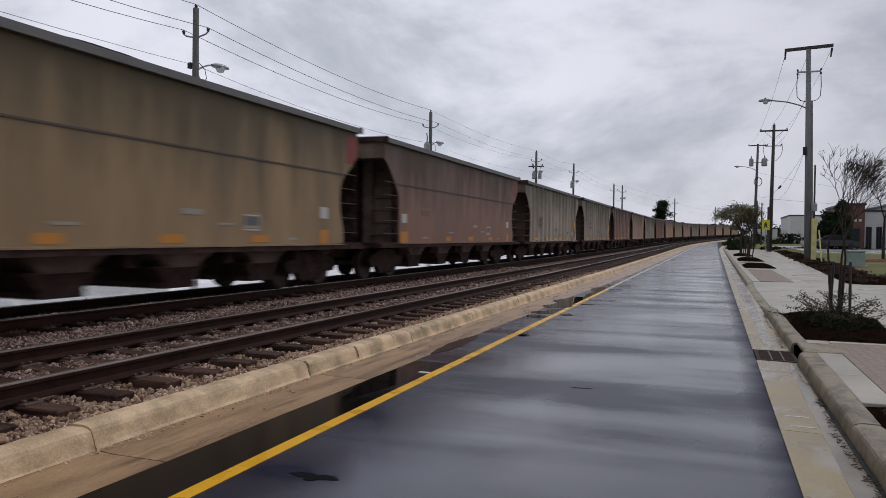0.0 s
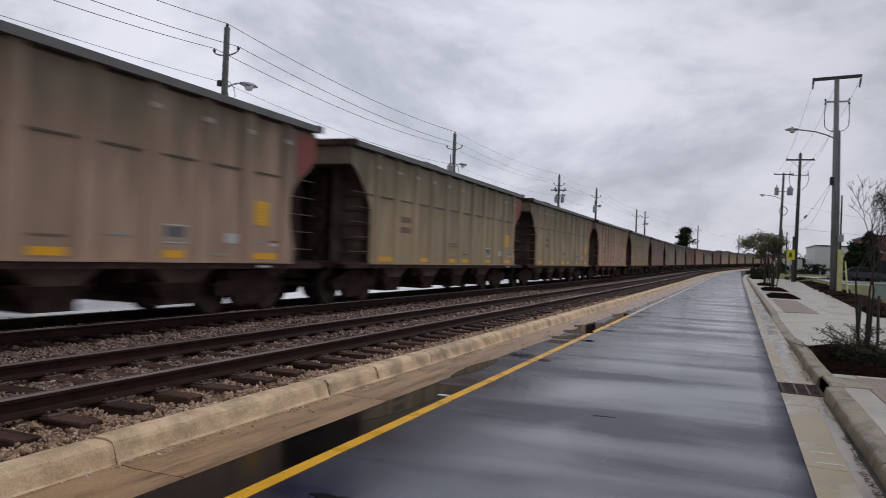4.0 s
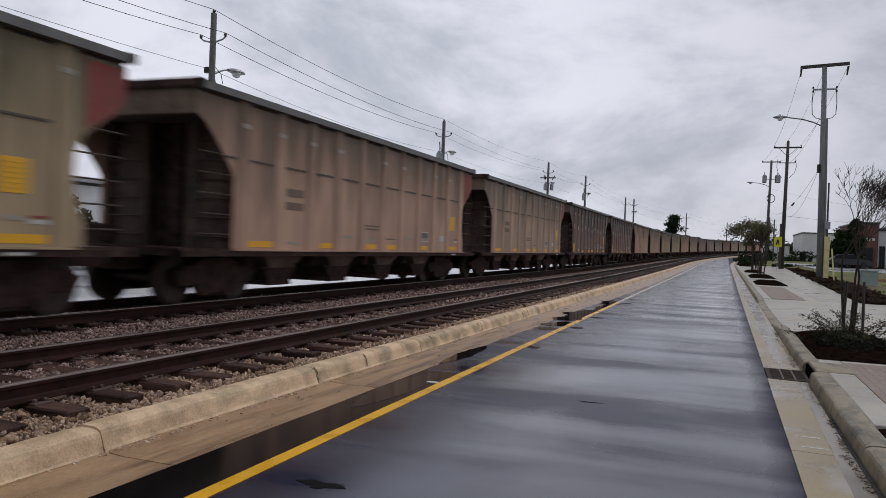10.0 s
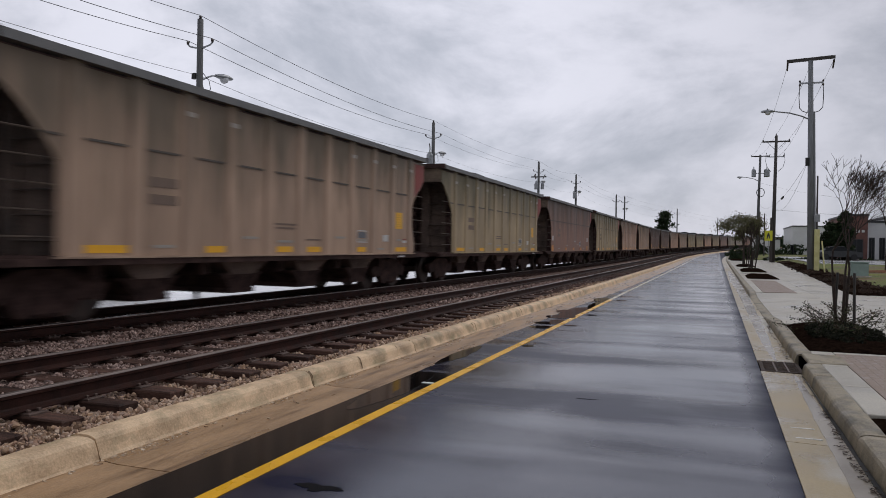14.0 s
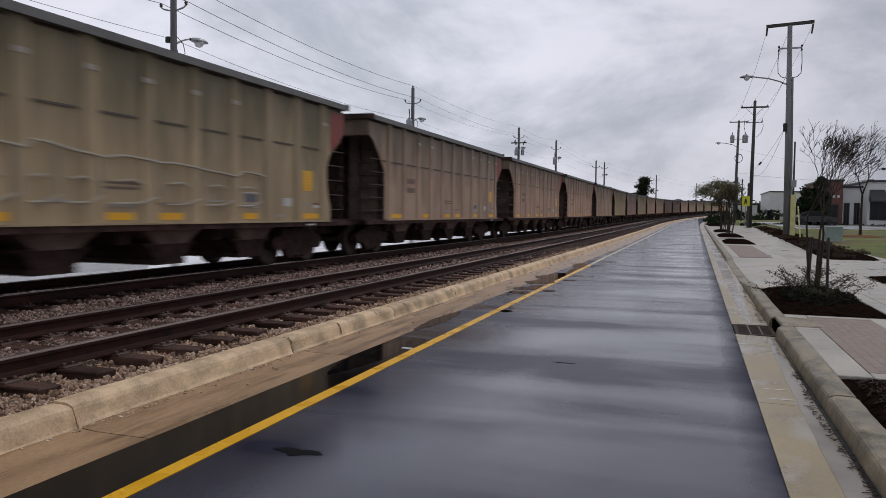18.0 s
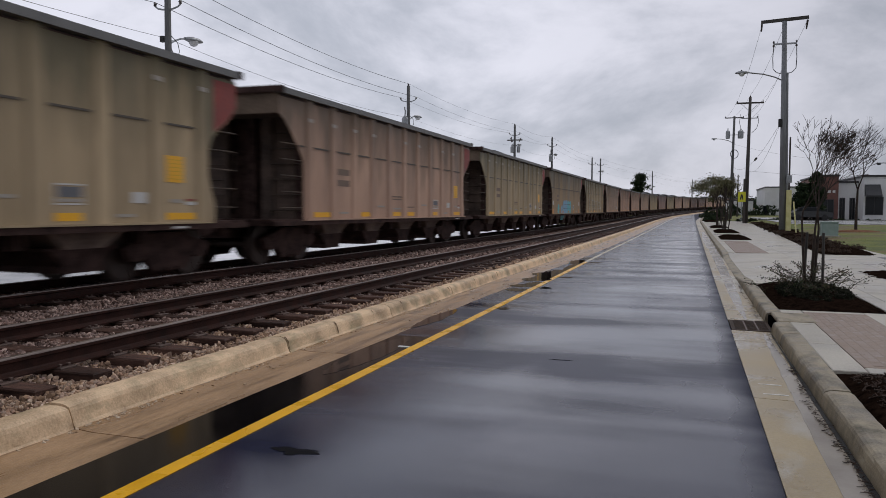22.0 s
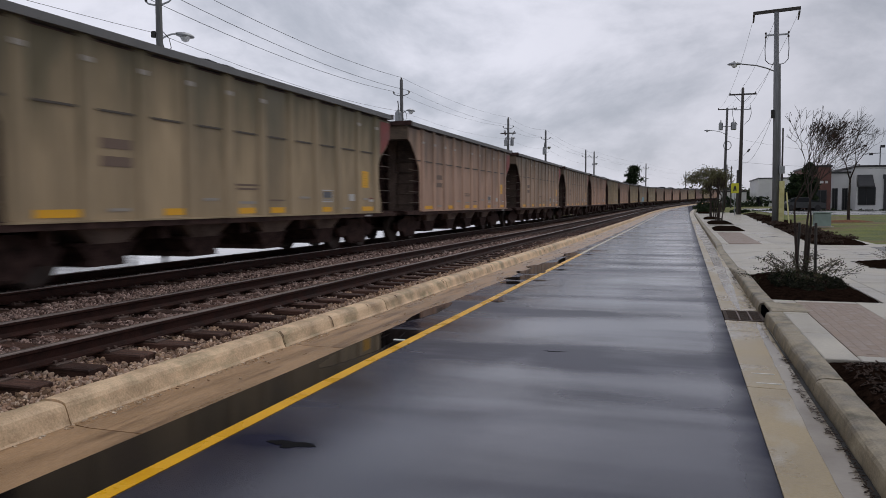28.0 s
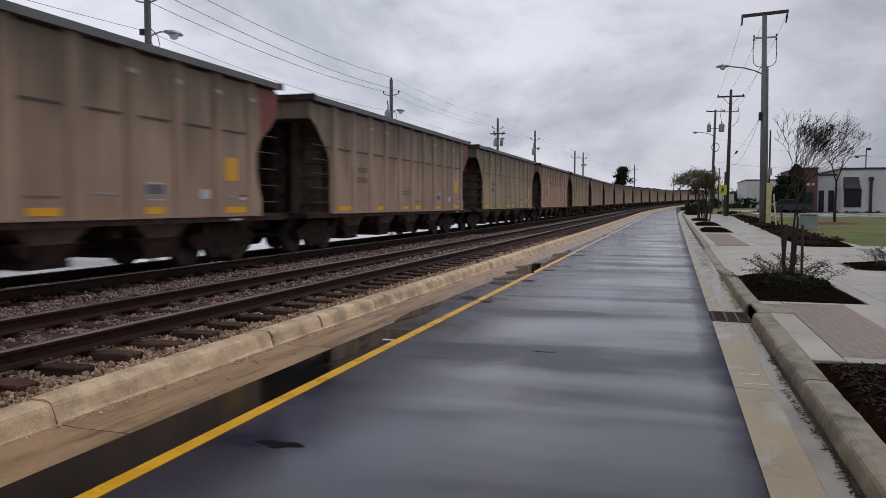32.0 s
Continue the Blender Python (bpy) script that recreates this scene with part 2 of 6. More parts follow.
def islands(name, colours, rough=0.8, bump=0.3, grain=120.0, spec=0.05):
    """One colour of the list for each separate piece of a joined mesh."""
    m = surface(name, colours[0], colours[-1], rough=(rough - 0.1, rough), bump=bump, grain=grain, spec=spec)
    n, l = m.node_tree.nodes, m.node_tree.links
    g, r = n.new("ShaderNodeNewGeometry"), n.new("ShaderNodeValToRGB")
    e = r.color_ramp.elements
    e[0].color, e[1].color = (*colours[0], 1), (*colours[-1], 1)
    for i, c in enumerate(colours[1:-1], 1):
        e.new(i / (len(colours) - 1)).color = (*c, 1)
    l.new(g.outputs["Random Per Island"], r.inputs["Fac"])
    l.new(r.outputs["Color"], n["Principled BSDF"].inputs["Base Color"])
    return m


def plain(name, colour, rough=0.5, metal=0.0, glow=0.0, spec=0.5):
    m = bpy.data.materials.new(name)
    m.use_nodes = True
    b = m.node_tree.nodes["Principled BSDF"]
    b.inputs["Base Color"].default_value, b.inputs["Roughness"].default_value, b.inputs["Metallic"].default_value = (*colour, 1), rough, metal
    b.inputs["Specular IOR Level"].default_value = spec
    if glow:
        b.inputs["Emission Color"].default_value, b.inputs["Emission Strength"].default_value = (*colour, 1), glow
    return m


def wet_asphalt():
    """Dark new asphalt under an uneven film of rain water, in bands across the road."""
    m = surface("wet_asphalt", (0.0082, 0.0096, 0.023), (0.0215, 0.0238, 0.051), scale=0.5, grain=140, rough=(0.2, 0.4), bump=0.12, relief=0.004)
    n, l = m.node_tree.nodes, m.node_tree.links
    b = n["Principled BSDF"]
    tc, mp, noise_a, r = n.new("ShaderNodeTexCoord"), n.new("ShaderNodeMapping"), n.new("ShaderNodeTexNoise"), n.new("ShaderNodeMapRange")
    mp.inputs["Scale"].default_value = (0.13, 0.85, 1)
    mp.inputs["Location"].default_value = (0, -1.15, 0)
    noise_a.inputs["Scale"].default_value, noise_a.inputs["Detail"].default_value, noise_a.inputs["Distortion"].default_value = 1.0, 4.2, 0.4
    r.inputs["From Min"].default_value, r.inputs["From Max"].default_value = 0.40, 0.64
    r.inputs["To Min"].default_value, r.inputs["To Max"].default_value = 0.32, 0.05
    l.new(tc.outputs["Object"], mp.inputs["Vector"])
    l.new(mp.outputs["Vector"], noise_a.inputs["Vector"])
    noise_b, both = n.new("ShaderNodeTexNoise"), n.new("ShaderNodeMix")
    noise_b.inputs["Scale"].default_value, noise_b.inputs["Detail"].default_value, noise_b.inputs["Distortion"].default_value = 0.42, 4.0, 0.8
    both.inputs["Factor"].default_value = 0.33
    l.new(tc.outputs["Object"], noise_b.inputs["Vector"])
    l.new(noise_a.outputs["Fac"], both.inputs["A"])
    l.new(noise_b.outputs["Fac"], both.inputs["B"])
    l.new(both.outputs["Result"], r.inputs["Value"])
    l.new(r.outputs["Result"], b.inputs["Roughness"])
    sheen = n.new("ShaderNodeMapRange")
    sheen.inputs["From Min"].default_value, sheen.inputs["From Max"].default_value = 0.38, 0.66
    sheen.inputs["To Min"].default_value, sheen.inputs["To Max"].default_value = 0.13, 0.88
    l.new(both.outputs["Result"], sheen.inputs["Value"])
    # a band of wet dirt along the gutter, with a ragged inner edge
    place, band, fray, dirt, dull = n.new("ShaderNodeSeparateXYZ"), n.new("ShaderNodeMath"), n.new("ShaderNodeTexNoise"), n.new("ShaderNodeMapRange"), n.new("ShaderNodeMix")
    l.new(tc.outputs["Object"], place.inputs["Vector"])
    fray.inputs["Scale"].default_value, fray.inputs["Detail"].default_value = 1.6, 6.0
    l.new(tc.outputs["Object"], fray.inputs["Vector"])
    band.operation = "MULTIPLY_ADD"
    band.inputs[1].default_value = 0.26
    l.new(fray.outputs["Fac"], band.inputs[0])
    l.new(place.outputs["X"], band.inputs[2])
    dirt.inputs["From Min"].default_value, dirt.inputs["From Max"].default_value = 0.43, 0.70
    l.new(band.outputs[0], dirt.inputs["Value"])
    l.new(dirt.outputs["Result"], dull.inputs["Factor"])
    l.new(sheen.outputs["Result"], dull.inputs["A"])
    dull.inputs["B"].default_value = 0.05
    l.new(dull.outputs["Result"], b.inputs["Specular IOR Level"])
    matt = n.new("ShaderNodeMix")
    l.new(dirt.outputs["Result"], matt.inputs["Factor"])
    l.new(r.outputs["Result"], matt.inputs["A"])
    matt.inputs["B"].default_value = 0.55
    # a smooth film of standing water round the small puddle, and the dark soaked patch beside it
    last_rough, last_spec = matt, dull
    for spot, size, start, end, smooth_to, shine_to in (((1.72, -4.65, 0), (0.78, 1.05, 0), 0.75, 1.45, 0.05, 0.62), ((3.90, -10.0, 0), (1.42, 2.25, 0), 0.62, 1.25, 0.12, 0.04)):
        film, fade, still, shine = n.new("ShaderNodeVectorMath"), n.new("ShaderNodeMapRange"), n.new("ShaderNodeMix"), n.new("ShaderNodeMix")
        centre, wander = n.new("ShaderNodeMapping"), n.new("ShaderNodeMath")
        centre.inputs["Scale"].default_value, centre.inputs["Location"].default_value = size, spot
        l.new(tc.outputs["Object"], centre.inputs["Vector"])
        film.operation = "LENGTH"
        l.new(centre.outputs["Vector"], film.inputs[0])
        wander.operation = "MULTIPLY_ADD"
        wander.inputs[1].default_value = 0.9
        l.new(noise_b.outputs["Fac"], wander.inputs[0])
        l.new(film.outputs["Value"], wander.inputs[2])
        fade.inputs["From Min"].default_value, fade.inputs["From Max"].default_value = start, end
        fade.inputs["To Min"].default_value, fade.inputs["To Max"].default_value = 1.0, 0.0
        l.new(wander.outputs[0], fade.inputs["Value"])
        for blend, source, value in ((still, last_rough, smooth_to), (shine, last_spec, shine_to)):
            l.new(fade.outputs["Result"], blend.inputs["Factor"])
            l.new(source.outputs["Result"], blend.inputs["A"])
            blend.inputs["B"].default_value = value
        last_rough, last_spec = still, shine
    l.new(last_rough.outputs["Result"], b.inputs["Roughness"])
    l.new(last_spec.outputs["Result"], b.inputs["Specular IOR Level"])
    return m


ASPHALT = wet_asphalt()
WATER_FILM = surface("wet_film_on_asphalt", (0.004, 0.0036, 0.0037), (0.012, 0.0100, 0.0098), scale=0.9, grain=90, rough=(0.05, 0.18), bump=0.04, relief=0.002, spec=0.16)
WET_PAN = surface("rain_wet_concrete", (0.20, 0.168, 0.128), (0.32, 0.28, 0.222), scale=0.9, grain=30, rough=(0.14, 0.34), bump=0.03, relief=0.003, speck=0.1)
GRATE = surface("wet_rusty_grate", (0.022, 0.014, 0.010), (0.07, 0.045, 0.032), scale=9, grain=80, rough=(0.6, 0.8), bump=0.3, spec=0.12)
GRIME_WET = plain("wet_road_grime", (0.011, 0.010, 0.010), 0.55, spec=0.15)
PIT = plain("wet_speck_and_shade_black", (0.004, 0.004, 0.005), 0.5, spec=0.03)
PUDDLE = plain("puddle_water", (0.007, 0.006, 0.006), 0.02, spec=0.4)
CONCRETE_KERB = surface("weathered_kerb_concrete", (0.40, 0.27, 0.153), (0.79, 0.578, 0.362), scale=2.6, grain=55, rough=(0.5, 0.85), bump=0.6, relief=0.008, spread=(0.36, 0.58), speck=0.24, over=((0.29, 0.235, 0.13), 2.2, 0.52, 0.72, (1.2, 0.8, 1.5)))
GUTTER_L = surface("stained_gutter_concrete", (0.225, 0.130, 0.060), (0.44, 0.276, 0.146), scale=1.7, grain=32, rough=(0.22, 0.5), bump=0.5, spread=(0.34, 0.62), speck=0.36, stretch=(2.6, 0.5, 1), spec=0.35, over=((0.15, 0.082, 0.036), 1.4, 0.50, 0.66, (4.2, 0.42, 1)))
GUTTER_R = surface("wet_gutter_concrete", (0.225, 0.165, 0.072), (0.39, 0.298, 0.155), scale=1.0, grain=50, rough=(0.2, 0.5), bump=0.25, speck=0.22, over=((0.38, 0.35, 0.29), 0.9, 0.50, 0.64, (1.6, 0.7, 1)))
KERB_R = surface("damp_kerb_concrete", (0.159, 0.127, 0.0779), (0.354, 0.301, 0.206), scale=3.0, grain=60, rough=(0.4, 0.75), bump=0.6, relief=0.006, speck=0.3, over=((0.07, 0.058, 0.033), 3.4, 0.48, 0.68, (1, 0.6, 0.5)))
WALK = surface("damp_sidewalk_concrete", (0.27, 0.245, 0.20), (0.50, 0.465, 0.39), scale=0.9, grain=60, rough=(0.25, 0.6), bump=0.2, vary=0.05, over=((0.24, 0.205, 0.16), 0.7, 0.54, 0.74, (1, 1, 1)))
BRICK = surface("red_paver_brick", (0.195, 0.138, 0.102), (0.265, 0.194, 0.150), scale=6, grain=90, rough=(0.4, 0.7), bump=0.3, vary=0.04)
BRICK_SAND = surface("brick_joint_sand", (0.205, 0.146, 0.109), (0.275, 0.200, 0.156), scale=6, grain=90, rough=(0.6, 0.8), bump=0.2)
MULCH = surface("dark_wet_mulch", (0.004, 0.0025, 0.002), (0.022, 0.013, 0.009), scale=14, grain=70, rough=(0.6, 0.85), bump=0.6, relief=0.02, spec=0.0)
YELLOW = surface("yellow_road_paint", (0.74, 0.37, 0.004), (0.92, 0.49, 0.007), scale=3, grain=80, rough=(0.2, 0.4), bump=0.15, relief=0.003, spec=0.22)
YELLOW_PALE = surface("pale_yellow_road_paint", (0.30, 0.26, 0.20), (0.66, 0.56, 0.36), scale=4, grain=60, rough=(0.2, 0.4), bump=0.15, relief=0.003)
WHITE_PAINT = surface("white_road_paint", (0.5, 0.5, 0.48), (0.75, 0.75, 0.72), scale=3, grain=80, rough=(0.3, 0.5), bump=0.1, relief=0.003)
BALLAST = surface("ballast_bed", (0.0464, 0.0288, 0.0239), (0.278, 0.177, 0.138), scale=9, grain=24, rough=(0.6, 0.9), bump=1.0, relief=0.06, spec=0.2)
STONES_TAN = islands("dusty_tan_stones", [(0.0692, 0.0422, 0.0272), (0.347, 0.227, 0.145), (0.568, 0.39, 0.262), (0.162, 0.105, 0.0734), (0.75, 0.587, 0.446), (0.404, 0.254, 0.173), (0.443, 0.332, 0.26), (0.208, 0.131, 0.0866)], rough=0.8)
STONES = islands("ballast_stones", [(0.0453, 0.0292, 0.0242), (0.228, 0.154, 0.126), (0.404, 0.288, 0.238), (0.11, 0.0762, 0.0661), (0.609, 0.457, 0.385), (0.28, 0.178, 0.143), (0.333, 0.255, 0.227), (0.154, 0.0986, 0.0801), (0.0771, 0.0502, 0.0416)], rough=0.75)
TIE = surface("creosoted_tie", (0.0176, 0.0095, 0.00725), (0.127, 0.0703, 0.053), scale=4, grain=50, stretch=(0.5, 5, 5), rough=(0.5, 0.75), bump=0.6, vary=0.35, spec=0.12)
RAIL = surface("rusty_rail", (0.0149, 0.00617, 0.00475), (0.0483, 0.0199, 0.0147), scale=5, grain=70, rough=(0.55, 0.75), bump=0.25, metal=0.0, spec=0.12)
RAIL_HEAD = surface("dull_rail_head", (0.12, 0.09, 0.078), (0.30, 0.245, 0.22), scale=2, grain=30, rough=(0.24, 0.42), bump=0.05, metal=0.6, stretch=(1, 0.1, 1))
PLATE = surface("rusty_tie_plate", (0.05, 0.032, 0.026), (0.14, 0.095, 0.078), scale=9, grain=80, rough=(0.4, 0.7), bump=0.3, spec=0.25)
LOT = surface("wet_pale_concrete", (0.42, 0.43, 0.44), (0.62, 0.63, 0.65), scale=0.25, grain=12, rough=(0.06, 0.3), bump=0.08)
GRASS_GROUND = surface("winter_grass", (0.06, 0.082, 0.015), (0.205, 0.225, 0.050), scale=0.35, grain=24, rough=(0.7, 0.9), bump=0.8, relief=0.05, spec=0.2, over=((0.15, 0.105, 0.06), 0.25, 0.5, 0.62, (1, 1, 1)))
PARKING = surface("damp_parking_asphalt", (0.16, 0.16, 0.16), (0.28, 0.28, 0.28), scale=0.4, grain=60, rough=(0.15, 0.4), bump=0.1)
DARK_PATH = surface("dark_path_asphalt", (0.055, 0.052, 0.05), (0.11, 0.105, 0.10), scale=1.5, grain=60, rough=(0.3, 0.6), bump=0.15)
POLE_WOOD = surface("weathered_pole_wood", (0.055, 0.056, 0.058), (0.14, 0.14, 0.14), scale=5, grain=30, stretch=(4, 4, 0.3), rough=(0.6, 0.85), bump=0.4)
POLE_DARK = surface("dark_creosote_pole", (0.022, 0.018, 0.016), (0.07, 0.06, 0.052), scale=5, grain=30, stretch=(4, 4, 0.3), rough=(0.5, 0.8), bump=0.4)
POLE_GREY = surface("grey_concrete_pole", (0.135, 0.14, 0.147), (0.225, 0.232, 0.242), scale=3, grain=40, stretch=(2, 2, 0.3), rough=(0.5, 0.8), bump=0.2)
STEEL = surface("galvanised_steel", (0.20, 0.21, 0.22), (0.36, 0.37, 0.38), scale=6, grain=50, rough=(0.3, 0.5), metal=0.7, bump=0.05)
BLACK_IRON = surface("black_iron", (0.008, 0.008, 0.008), (0.035, 0.033, 0.032), scale=8, grain=60, rough=(0.4, 0.7), metal=0.3, bump=0.2)
WIRE = plain("black_cable", (0.02, 0.02, 0.022), 0.6)
INSULATOR = surface("brown_porcelain", (0.03, 0.022, 0.02), (0.07, 0.05, 0.045), rough=(0.2, 0.35), bump=0.0)
LAMP_GLASS = surface("frosted_lamp_bowl", (0.6, 0.61, 0.62), (0.75, 0.76, 0.77), rough=(0.2, 0.35), bump=0.0)
GUARD_YELLOW = surface("faded_yellow_plastic", (0.55, 0.50, 0.20), (0.70, 0.66, 0.33), scale=3, grain=20, rough=(0.4, 0.6), bump=0.05)
BARK = surface("wet_dark_bark", (0.018, 0.013, 0.011), (0.07, 0.052, 0.042), scale=9, grain=50, rough=(0.6, 0.85), bump=0.6, spec=0.2)
LEAF_DARK = islands("dark_evergreen_leaf", [(0.010, 0.018, 0.009), (0.022, 0.036, 0.016), (0.035, 0.048, 0.02)], rough=0.6, bump=0)
LEAF_OLIVE = islands("olive_oak_leaf", [(0.042, 0.0448, 0.0196), (0.084, 0.0868, 0.0378), (0.14, 0.133, 0.063), (0.098, 0.077, 0.0448)], rough=0.6, bump=0)
LEAF_RUST = islands("rust_brown_leaf", [(0.035, 0.018, 0.014), (0.07, 0.035, 0.028), (0.10, 0.055, 0.04)], rough=0.6, bump=0)
LEAF_SHRUB = islands("green_and_rust_shrub_leaf", [(0.022, 0.034, 0.014), (0.045, 0.06, 0.024), (0.085, 0.055, 0.036), (0.035, 0.042, 0.02)], rough=0.5, bump=0)
LEAF_LOW = islands("deep_green_groundcover_leaf", [(0.006, 0.007, 0.004), (0.013, 0.015, 0.008), (0.022, 0.022, 0.012)], rough=0.7, bump=0)
LEAF_BROWN = islands("brown_hedge_leaf", [(0.022, 0.012, 0.009), (0.055, 0.032, 0.024), (0.085, 0.055, 0.04), (0.04, 0.034, 0.018)], rough=0.6, bump=0)
WHITE_WALL = surface("white_painted_block", (0.58, 0.58, 0.57), (0.72, 0.72, 0.71), scale=0.7, grain=25, rough=(0.6, 0.8), bump=0.1)
BRICK_WALL = surface("dark_red_brick_wall", (0.10, 0.045, 0.035), (0.2, 0.09, 0.07), scale=2, grain=30, rough=(0.6, 0.85), bump=0.3)
PINE_STRAW = surface("rust_pine_straw", (0.09, 0.036, 0.016), (0.24, 0.11, 0.055), scale=6, grain=40, rough=(0.8, 0.9), bump=0.8, relief=0.03, spec=0.1)
CAR_GLASS = plain("tinted_car_glass", (0.008, 0.009, 0.01), 0.2, spec=0.15)
DARK_GLASS = plain("dark_window_glass", (0.012, 0.014, 0.016), 0.06, spec=0.2)
DARK_TRIM = surface("dark_metal_trim", (0.015, 0.015, 0.017), (0.04, 0.04, 0.042), rough=(0.4, 0.6), bump=0.0)
CAR_BLACK = surface("black_car_paint", (0.008, 0.009, 0.011), (0.015, 0.016, 0.02), rough=(0.15, 0.2), bump=0.0, coat=0.35)
STAIN = surface("dark_kerb_crack", (0.07, 0.043, 0.025), (0.19, 0.125, 0.075), scale=8, grain=60, rough=(0.7, 0.9), bump=0.2, spec=0.1)
TYRE = surface("tyre_rubber", (0.01, 0.01, 0.01), (0.025, 0.025, 0.025), rough=(0.7, 0.85), bump=0.2)
BOX_GREEN = surface("pale_green_cabinet_paint", (0.21, 0.28, 0.25), (0.28, 0.36, 0.32), rough=(0.4, 0.55), bump=0.05)
SIGN_YELLOW = plain("fluorescent_yellow_sign", (0.62, 0.60, 0.03), 0.4)
LIT = plain("lit_window_lamp", (1.0, 0.85, 0.45), 0.4, glow=6.0)


# ---- tracks: straight beside the road, then bending right ----
BEND_Y, BEND_R, BEND_MAX = 99.0, 1000.0, radians(17)
TRACK_NEAR, TRACK_FAR, RAIL_TOP = -6.22, -10.15, 0.356


def along(s, base):
    """Place and heading at s metres along a line that runs at x = base where it is straight."""
    r = BEND_R - base
    if s <= BEND_Y:
        return base, s, 0.0
    a = (s - BEND_Y) / r
    if a <= BEND_MAX:
        return base + r * (1 - math.cos(a)), BEND_Y + r * math.sin(a), a
    d = s - BEND_Y - r * BEND_MAX
    return base + r * (1 - math.cos(BEND_MAX)) + d * math.sin(BEND_MAX), BEND_Y + r * math.sin(BEND_MAX) + d * math.cos(BEND_MAX), BEND_MAX


def rise(s):
    """The street and the tracks climb gently with distance."""
    d = max(0.0, s - 12.0)
    return 3.0e-5 * d * d if d < 210 else 3.0e-5 * 210 * 210 + 0.0126 * (d - 210)


def stations(base, z, s0, s1, step=6.0):
    out, s = [], s0
    while s < s1:
        x, y, h = along(s, base)
        out.append((x, y, z + rise(s), h))
        s += 40.0 if s < -45 else step
    x, y, h = along(s1, base)
    return out + [(x, y, z + rise(s1), h)]


# ---- ground, road and kerbs ----
def hill(x, y):
    """Height of the lawn right of the sidewalk."""
    a = min(1, max(0, (y - 34) / 34)) * min(1, max(0, (x - 5.5) / 3.0))
    return 0.10 + 0.52 * a * a * (3 - 2 * a) + 0.02 * math.sin(x * 0.9) * math.sin(y * 0.31) + rise(y) * (1 - 0.6 * a)


def grid(xs, ys, height):
    s = Shape()
    s.v = [(x, y, height(x, y)) for y in ys for x in xs]
    n = len(xs)
    s.f = [(j * n + i, j * n + i + 1, (j + 1) * n + i + 1, (j + 1) * n + i) for j in range(len(ys) - 1) for i in range(n - 1)]
    return s


def structure(name, shape, material, label, category, smooth=False, kind="structure"):
    return tagged(part(name, shape, material, smooth=smooth), label, category, kind=kind)


ground = Shape().add([(-2500, -2500, -0.12), (2500, -2500, -0.12), (2500, 2500, -0.12), (-2500, 2500, -0.12)], [(0, 1, 2, 3)])
structure("ground", ground, GRASS_GROUND, "dull winter grass and soil reaching the horizon", "ground")


def strip(x0, x1, z, s0=-60.0, s1=430.0, bottom=-0.1):
    return Shape().sweep([(x0, bottom), (x1, bottom), (x1, z), (x0, z)], stations(0.0, 0.0, s0, s1, 5.0))


def skewed(edge, far, z, s0=-60.0, s1=430.0):
    """A strip whose left side drifts with distance, as the paving's edge does."""
    v, f, st = [], [], [s0 + 4.0 * i for i in range(int(-s0 / 4))] + [0.25 * i for i in range(160)] + [40.0 + 2.0 * i for i in range(int((s1 - 40) / 2) + 1)]
    for s in st:
        x, y, h = along(s, 0.0)
        for a, b in ((edge(s), -0.1), (far, -0.1), (far, z), (edge(s), z)):
            v.append((x + a * math.cos(h), y - a * math.sin(h), b + rise(s)))
    for k in range(len(st) - 1):
        f += [(4 * k + i, 4 * k + (i + 1) % 4, 4 * k + 4 + (i + 1) % 4, 4 * k + 4 + i) for i in range(4)]
    return Shape().add(v, f)


PAVING = [(-60.0, -3.62), (10.0, -3.62), (12.0, -3.68), (15.0, -3.63), (20.0, -3.68), (25.0, -3.52), (35.0, -3.45), (500.0, -3.45)]


def paving_edge(s):
    """Left edge of the asphalt, where silt from the gutter covers it or not."""
    for (a, x0), (b, x1) in zip(PAVING, PAVING[1:]):
        if s <= b:
            x = x0 + (x1 - x0) * (s - a) / (b - a)
            break
    return x + (0.010 * math.sin(s * 1.7) + 0.006 * math.sin(s * 5.3) + 0.005 * math.sin(s * 12.1) if s > 9 else 0.003 * math.sin(s * 3.1))


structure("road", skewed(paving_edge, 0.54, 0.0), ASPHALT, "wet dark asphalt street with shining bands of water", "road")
gutter_left = thing("gutter_left", pose(0, 0, 0), "stained tan concrete gutter pan beside the railway kerb", "gutter", kind="structure")
for k in range(-10, 45):
    s0 = 4.33 + 3.32 * k
    part("gutter_slab", Shape().sweep([(-4.30, -0.1), (-3.36, -0.1), (-3.36, -0.006), (-4.10, -0.004), (-4.30, 0.012)], stations(0.0, 0.0, s0 + 0.007, s0 + 3.313, 3.4)), GUTTER_L, gutter_left)
part("far_gutter", Shape().sweep([(-4.30, -0.1), (-3.36, -0.1), (-3.36, -0.006), (-4.10, -0.004), (-4.30, 0.012)], stations(0.0, 0.0, 4.33 + 3.32 * 45, 430, 5.0)), GUTTER_L, gutter_left)
structure("gutter_bed", strip(-4.30, -3.40, -0.05, -60, 430, -0.1), BLACK_IRON, "dark joint sand under the gutter slabs", "gutter")
structure("lot", Shape().box(-110, -13.4, -120, 90, -0.1, 0.06), LOT, "pale wet concrete yard behind the railway tracks", "ground")

def painted_line(s0, s1, step):
    """The edge line drifts a little to the left as it goes away."""
    st = [s0 + step * i for i in range(int((s1 - s0) / step) + 1)]
    return Shape().sweep([(-0.06, 0.001), (0.06, 0.001), (0.06, 0.005), (-0.06, 0.005)], [(along(s, 0.0)[0] - 3.03 - 0.005 * min(s, 30), along(s, 0.0)[1], rise(s), along(s, 0.0)[2]) for s in st])


